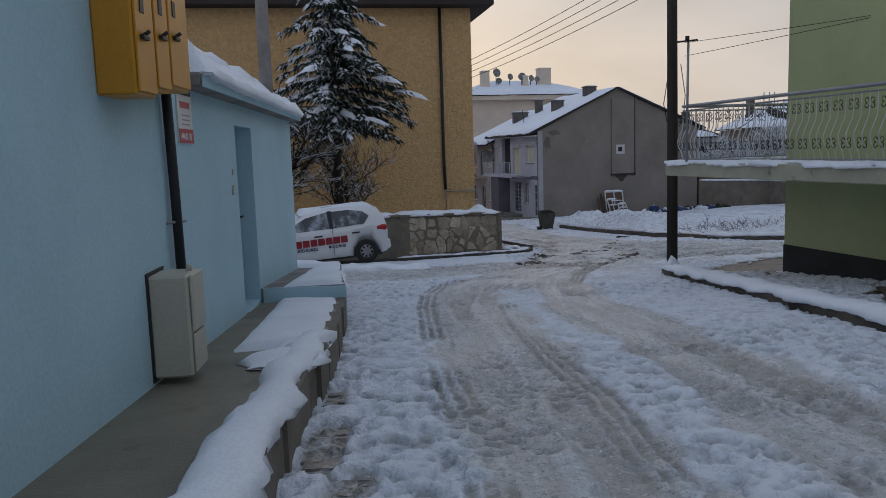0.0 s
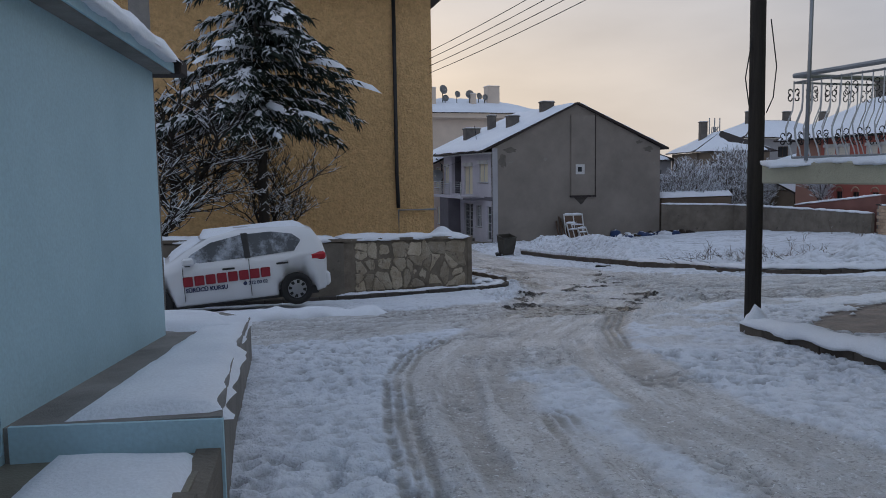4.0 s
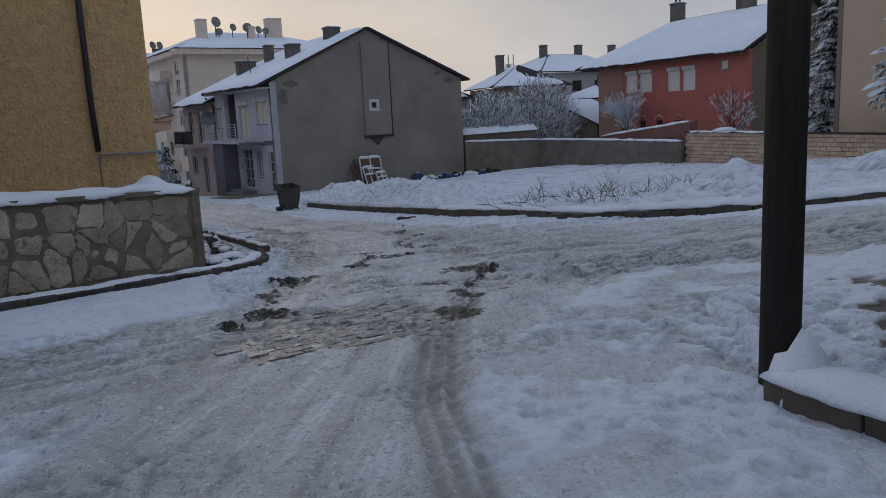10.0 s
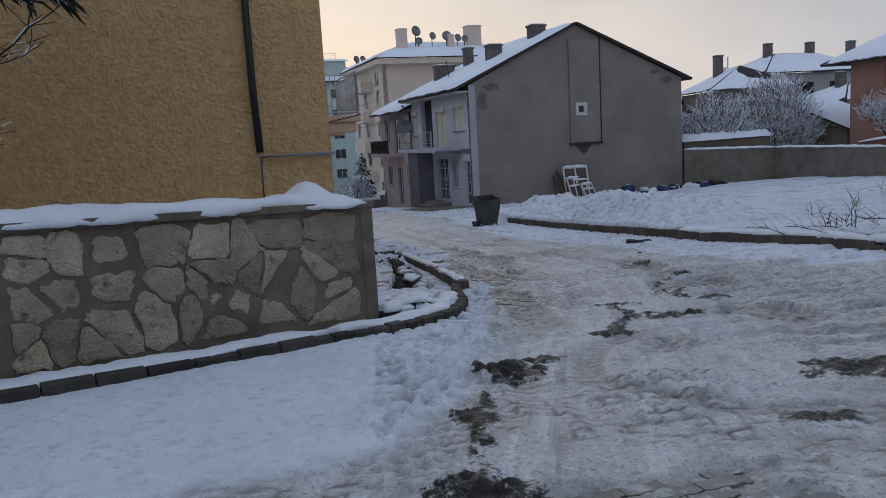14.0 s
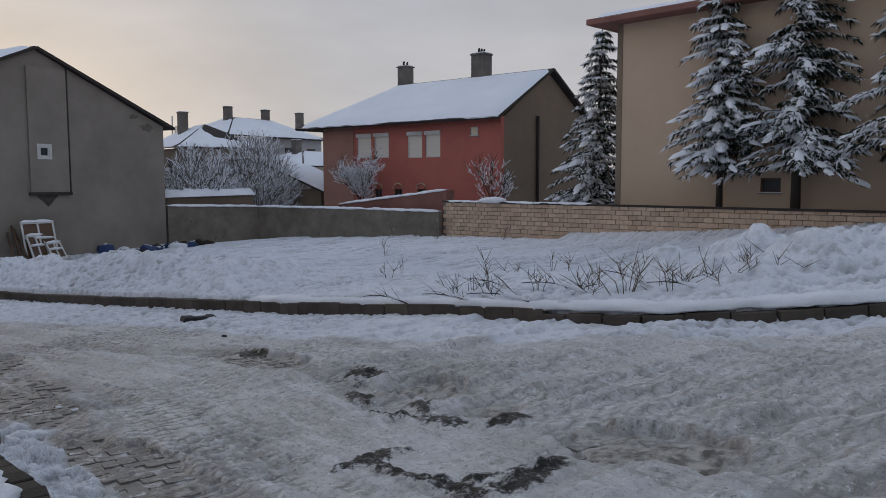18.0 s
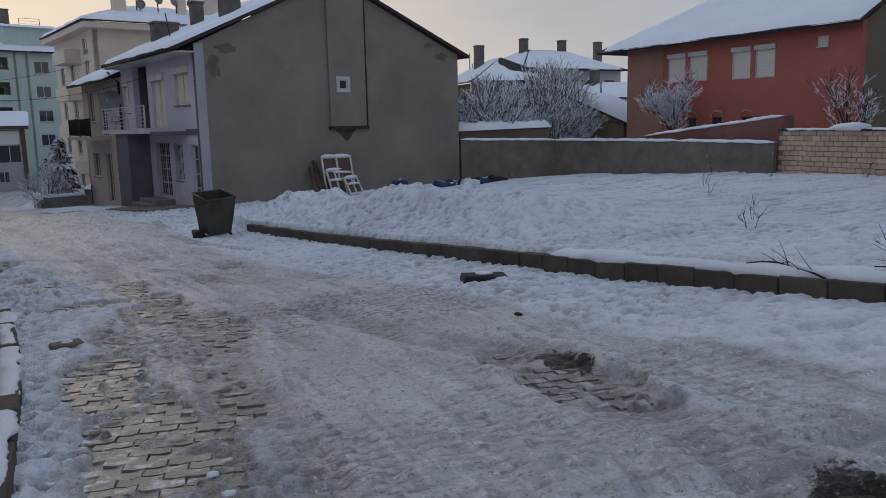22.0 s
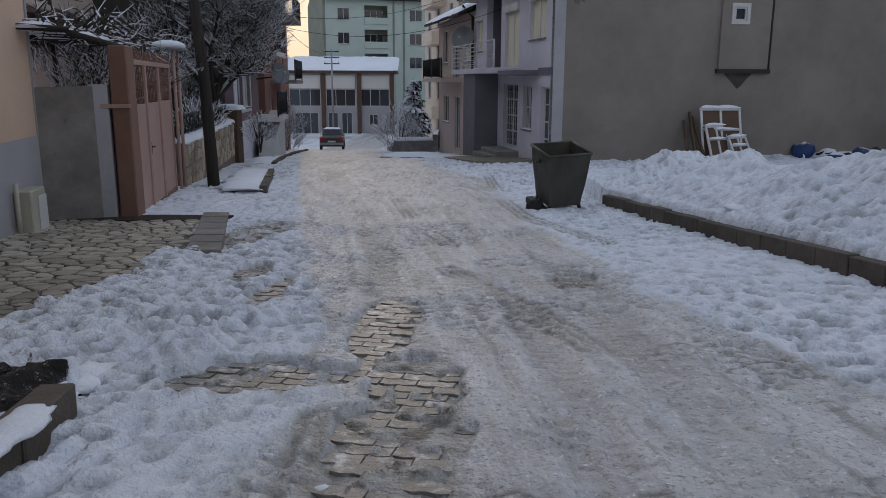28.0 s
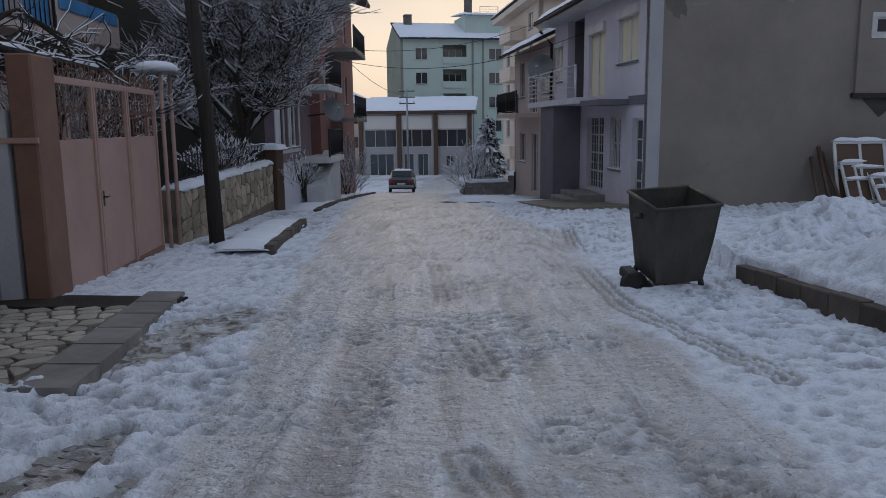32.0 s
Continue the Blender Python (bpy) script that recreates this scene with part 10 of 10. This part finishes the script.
# stones of the garden wall by the gate
gd = Vector((-1.6, 9.0)).normalized()
gn = Vector((gd.y, -gd.x))
rs2 = random.Random(8)
seeds = [(0.2 + 8.8 * (i + 0.5 + rs2.uniform(-0.3, 0.3)) / 17, 0.12 + 0.27 * j + rs2.uniform(-0.06, 0.06)) for i in range(17) for j in range(4)]
gframe = Matrix(((gd.x, 0, gn.x, -1.75), (gd.y, 0, gn.y, 48.6), (0, 1, 0, -3.62), (0, 0, 0, 1)))
for poly in voronoi_cells(seeds, 9.0, 1.06):
    v, f = stone_from(poly, rs2.uniform(0.015, 0.035), rs2.uniform(0.015, 0.035), rs2)
    o = raw("stone", v, f, STONE, garden_wall)
    o.matrix_local = gframe

# ---- blocks of the pale brick wall ----
brick_wall = thing("wall", Matrix(), "pale block garden wall with a dark coping and some snow", "wall", kind="structure")
BL = 22.6
BF = Matrix.Translation((29.02, 26.2, 0)) @ Matrix.Rotation(radians(90), 4, "Z")   # x runs along +y, -y... faces the lot
bm = bmesh.new()
add_box(bm, 0, BL, 0.05, 0.16, -3.8, -1.30)
o = part("mortar_core", bm, CONCRETE, brick_wall)
o.matrix_local = Matrix.Translation((29.2, 26.2, 0)) @ Matrix.Rotation(radians(90), 4, "Z")
bm = bmesh.new()
add_box(bm, -0.192, 0.192, -0.05, 0.05, -0.088, 0.088, 0.008)
brick_me = bpy.data.meshes.new("brick")
bm.to_mesh(brick_me)
bm.free()
brick_me.materials.append(BRICK)
rest_v, rest_f = [], []
rs3 = random.Random(6)
count = 0
for r in range(11):
    zc = -1.40 - 0.196 * r
    for i in range(int(BL / 0.4)):
        y = 26.2 + 0.4 * (i + 0.5) + (0.2 if r % 2 else 0)
        if zc < gz(28.9, y) - 0.1 or y > 48.7:
            continue
        top_shift = 0.10 * (y - 48.7) / -22 * 1.0
        m = Matrix.Translation((29.03 + rs3.uniform(-0.006, 0.006), y, zc + top_shift)) @ Matrix.Rotation(radians(90), 4, "Z")
        if count < 300 and y < 48.7:
            o = new("brick", brick_me)
            o.parent = brick_wall
            o.matrix_local = m
            count += 1
        else:
            k = len(rest_v)
            for vx in brick_me.vertices:
                rest_v.append(tuple(m @ vx.co))
            for pl_ in brick_me.polygons:
                rest_f.append([k + i_ for i_ in pl_.vertices])
if rest_v:
    raw("bricks", rest_v, rest_f, BRICK_REST, brick_wall)["kind"] = "stuff"
box("coping", (28.94, 29.22, 26.1, 48.85, -1.30, -1.22), TILE_DARK, brick_wall, 0.01)
snow_ridge("snow_cover", [(29.08, 40.0, -1.22), (29.08, 48.8, -1.24)], 0.30, 0.05, brick_wall, seed=121, step=0.15)
box("end_pier", (28.8, 29.3, 25.7, 26.15, -3, -0.7), BROWN_RENDER, brick_wall, 0.02)
blob("snow_cap", (29.05, 45.6, -1.15), (0.35, 0.9, 0.16), SNOW, 131, 0.3, brick_wall)

# ---- flagstones before the peach house ----
patio = thing("patio", Matrix(), "crazy-paved flagstone forecourt of the peach house", "paving", kind="structure")
rs4 = random.Random(3)
PX0, PY0, PXL, PYL = -1.7, 35.9, 3.9, 7.1
seeds = [(rs4.uniform(0, PXL), rs4.uniform(0, PYL)) for _ in range(20)]
for _ in range(640):
    best, bd = None, -1
    for _k in range(4):
        c = (rs4.uniform(0, PXL), rs4.uniform(0, PYL))
        dm = min((c[0] - s[0]) ** 2 + (c[1] - s[1]) ** 2 for s in seeds)
        if dm > bd:
            best, bd = c, dm
    seeds.append(best)
corner = PATIO
done, fl_v, fl_f = 0, [], []
for poly in voronoi_cells(seeds, PXL, PYL):
    cx = sum(p[0] for p in poly) / len(poly) + PX0
    cy = sum(p[1] for p in poly) / len(poly) + PY0
    if not bool(inside(np.array([cx]), np.array([cy]), corner)[0]):
        continue
    v, f = stone_from([(x, y) for x, y in poly], 0.022, 0.014, rs4, 0.008)
    v = [(x + PX0, y + PY0, gz(x + PX0, y + PY0) + 0.085 + z) for x, y, z in v]
    if done < 300 and cy < 41.2:
        raw("flagstone", v, f, FLAG, patio)
        done += 1
    else:
        k = len(fl_v)
        fl_v += v
        fl_f += [[k + a for a in q] for q in f]
raw("flagstones", fl_v, fl_f, FLAG_REST, patio)["kind"] = "stuff"
strip = thing("paving_edge", Matrix(), "grey concrete edging slabs beside the flagstones", "paving", kind="structure")
for k in range(6):
    ax, ay = 1.34 - 0.17 * k, 40.1 + 0.6 * k
    bm = bmesh.new()
    prism(bm, [(ax, ay), (ax + 0.38, ay + 0.08), (ax + 0.22, ay + 0.66), (ax - 0.16, ay + 0.58)], gz(ax, ay) - 0.2, [gz(ax, ay) + 0.12, gz(ax, ay) + 0.11, gz(ax, ay + 0.7) + 0.11, gz(ax, ay + 0.64) + 0.12])
    part("slab", bm, CONCRETE, strip)
drain = thing("drain_channel", Matrix(), "dark wet earth strip between the forecourt and the gate", "ground", kind="structure")
DR = [(-1.6, 42.75), (0.75, 42.9), (0.85, 43.55), (-0.5, 43.5)]
bm = bmesh.new()
prism(bm, DR, -4, [gz(x, y) + 0.09 for x, y in DR])
part("earth", bm, EARTH, drain)

# ---- pavers where the snow is worn away ----
pavers = thing("paving", Matrix(), "worn interlocking pavers showing through the snow", "paving", kind="structure")
bm = bmesh.new()
zig = [(-0.105, -0.048), (-0.05, -0.062), (0.0, -0.048), (0.05, -0.062), (0.105, -0.048), (0.105, 0.048), (0.05, 0.034), (0.0, 0.048), (-0.05, 0.034), (-0.105, 0.048)]
prism(bm, zig, -0.05, 0.0)
paver_me = bpy.data.meshes.new("paver")
bmesh.ops.recalc_face_normals(bm, faces=bm.faces)
bm.to_mesh(paver_me)
bm.free()
paver_me.materials.append(PAVER)
rs5 = random.Random(2)
pr_v, pr_f, n_p = [], [], 0
# three fields laid in one pattern each: x, y, turn, reach across and along
for fx, fy, turn_, rx_, ry_ in ((2.9, 19.0, 14, 1.8, 1.9), (4.2, 34.0, -9, 3.0, 11.5), (-0.65, 4.7, 4, 0.5, 1.6)):
    ca, sa = math.cos(radians(turn_)), math.sin(radians(turn_))
    cells = [(i, j) for j in range(-int(ry_ / 0.108), int(ry_ / 0.108) + 1) for i in range(-int(rx_ / 0.222), int(rx_ / 0.222) + 1)]
    uu = np.array([i * 0.222 + (0.111 if j % 2 else 0) for i, j in cells])
    ww = np.array([j * 0.108 for i, j in cells])
    px, py = fx + uu * ca - ww * sa, fy + uu * sa + ww * ca
    keep = bare_at(px, py) > 0.30 + 0.5 * np.random.RandomState(12).rand(len(px)) ** 2
    for x, y in zip(px[keep], py[keep]):
        x, y = float(x), float(y)
        m = Matrix.Translation((x, y, gz(x, y) + 0.019 + rs5.uniform(-0.008, 0.006))) @ Euler((-0.075 + rs5.uniform(-0.03, 0.03), rs5.uniform(-0.03, 0.03), radians(turn_) + rs5.uniform(-0.02, 0.02))).to_matrix().to_4x4()
        if n_p < 300 and (fy < 25 or 32 < y < 37) and fx > 0 and not (fy < 25 and n_p >= 170):
            o = new("paver", paver_me)
            o.parent = pavers
            o.matrix_local = m
            n_p += 1
        else:
            k = len(pr_v)
            pr_v += [tuple(m @ vx.co) for vx in paver_me.vertices]
            pr_f += [[k + a for a in pl_.vertices] for pl_ in paver_me.polygons]
PAVER_REST = surface("grey_paver_rest", (0.25, 0.235, 0.215), (0.16, 0.148, 0.134), 0.35, 14, 70, 0.4, island=0.22, spots=(0.58, 0.59, 0.61), spot_at=0.52, spec=0.5)
raw("pavers", pr_v, pr_f, PAVER_REST, pavers)["kind"] = "stuff"
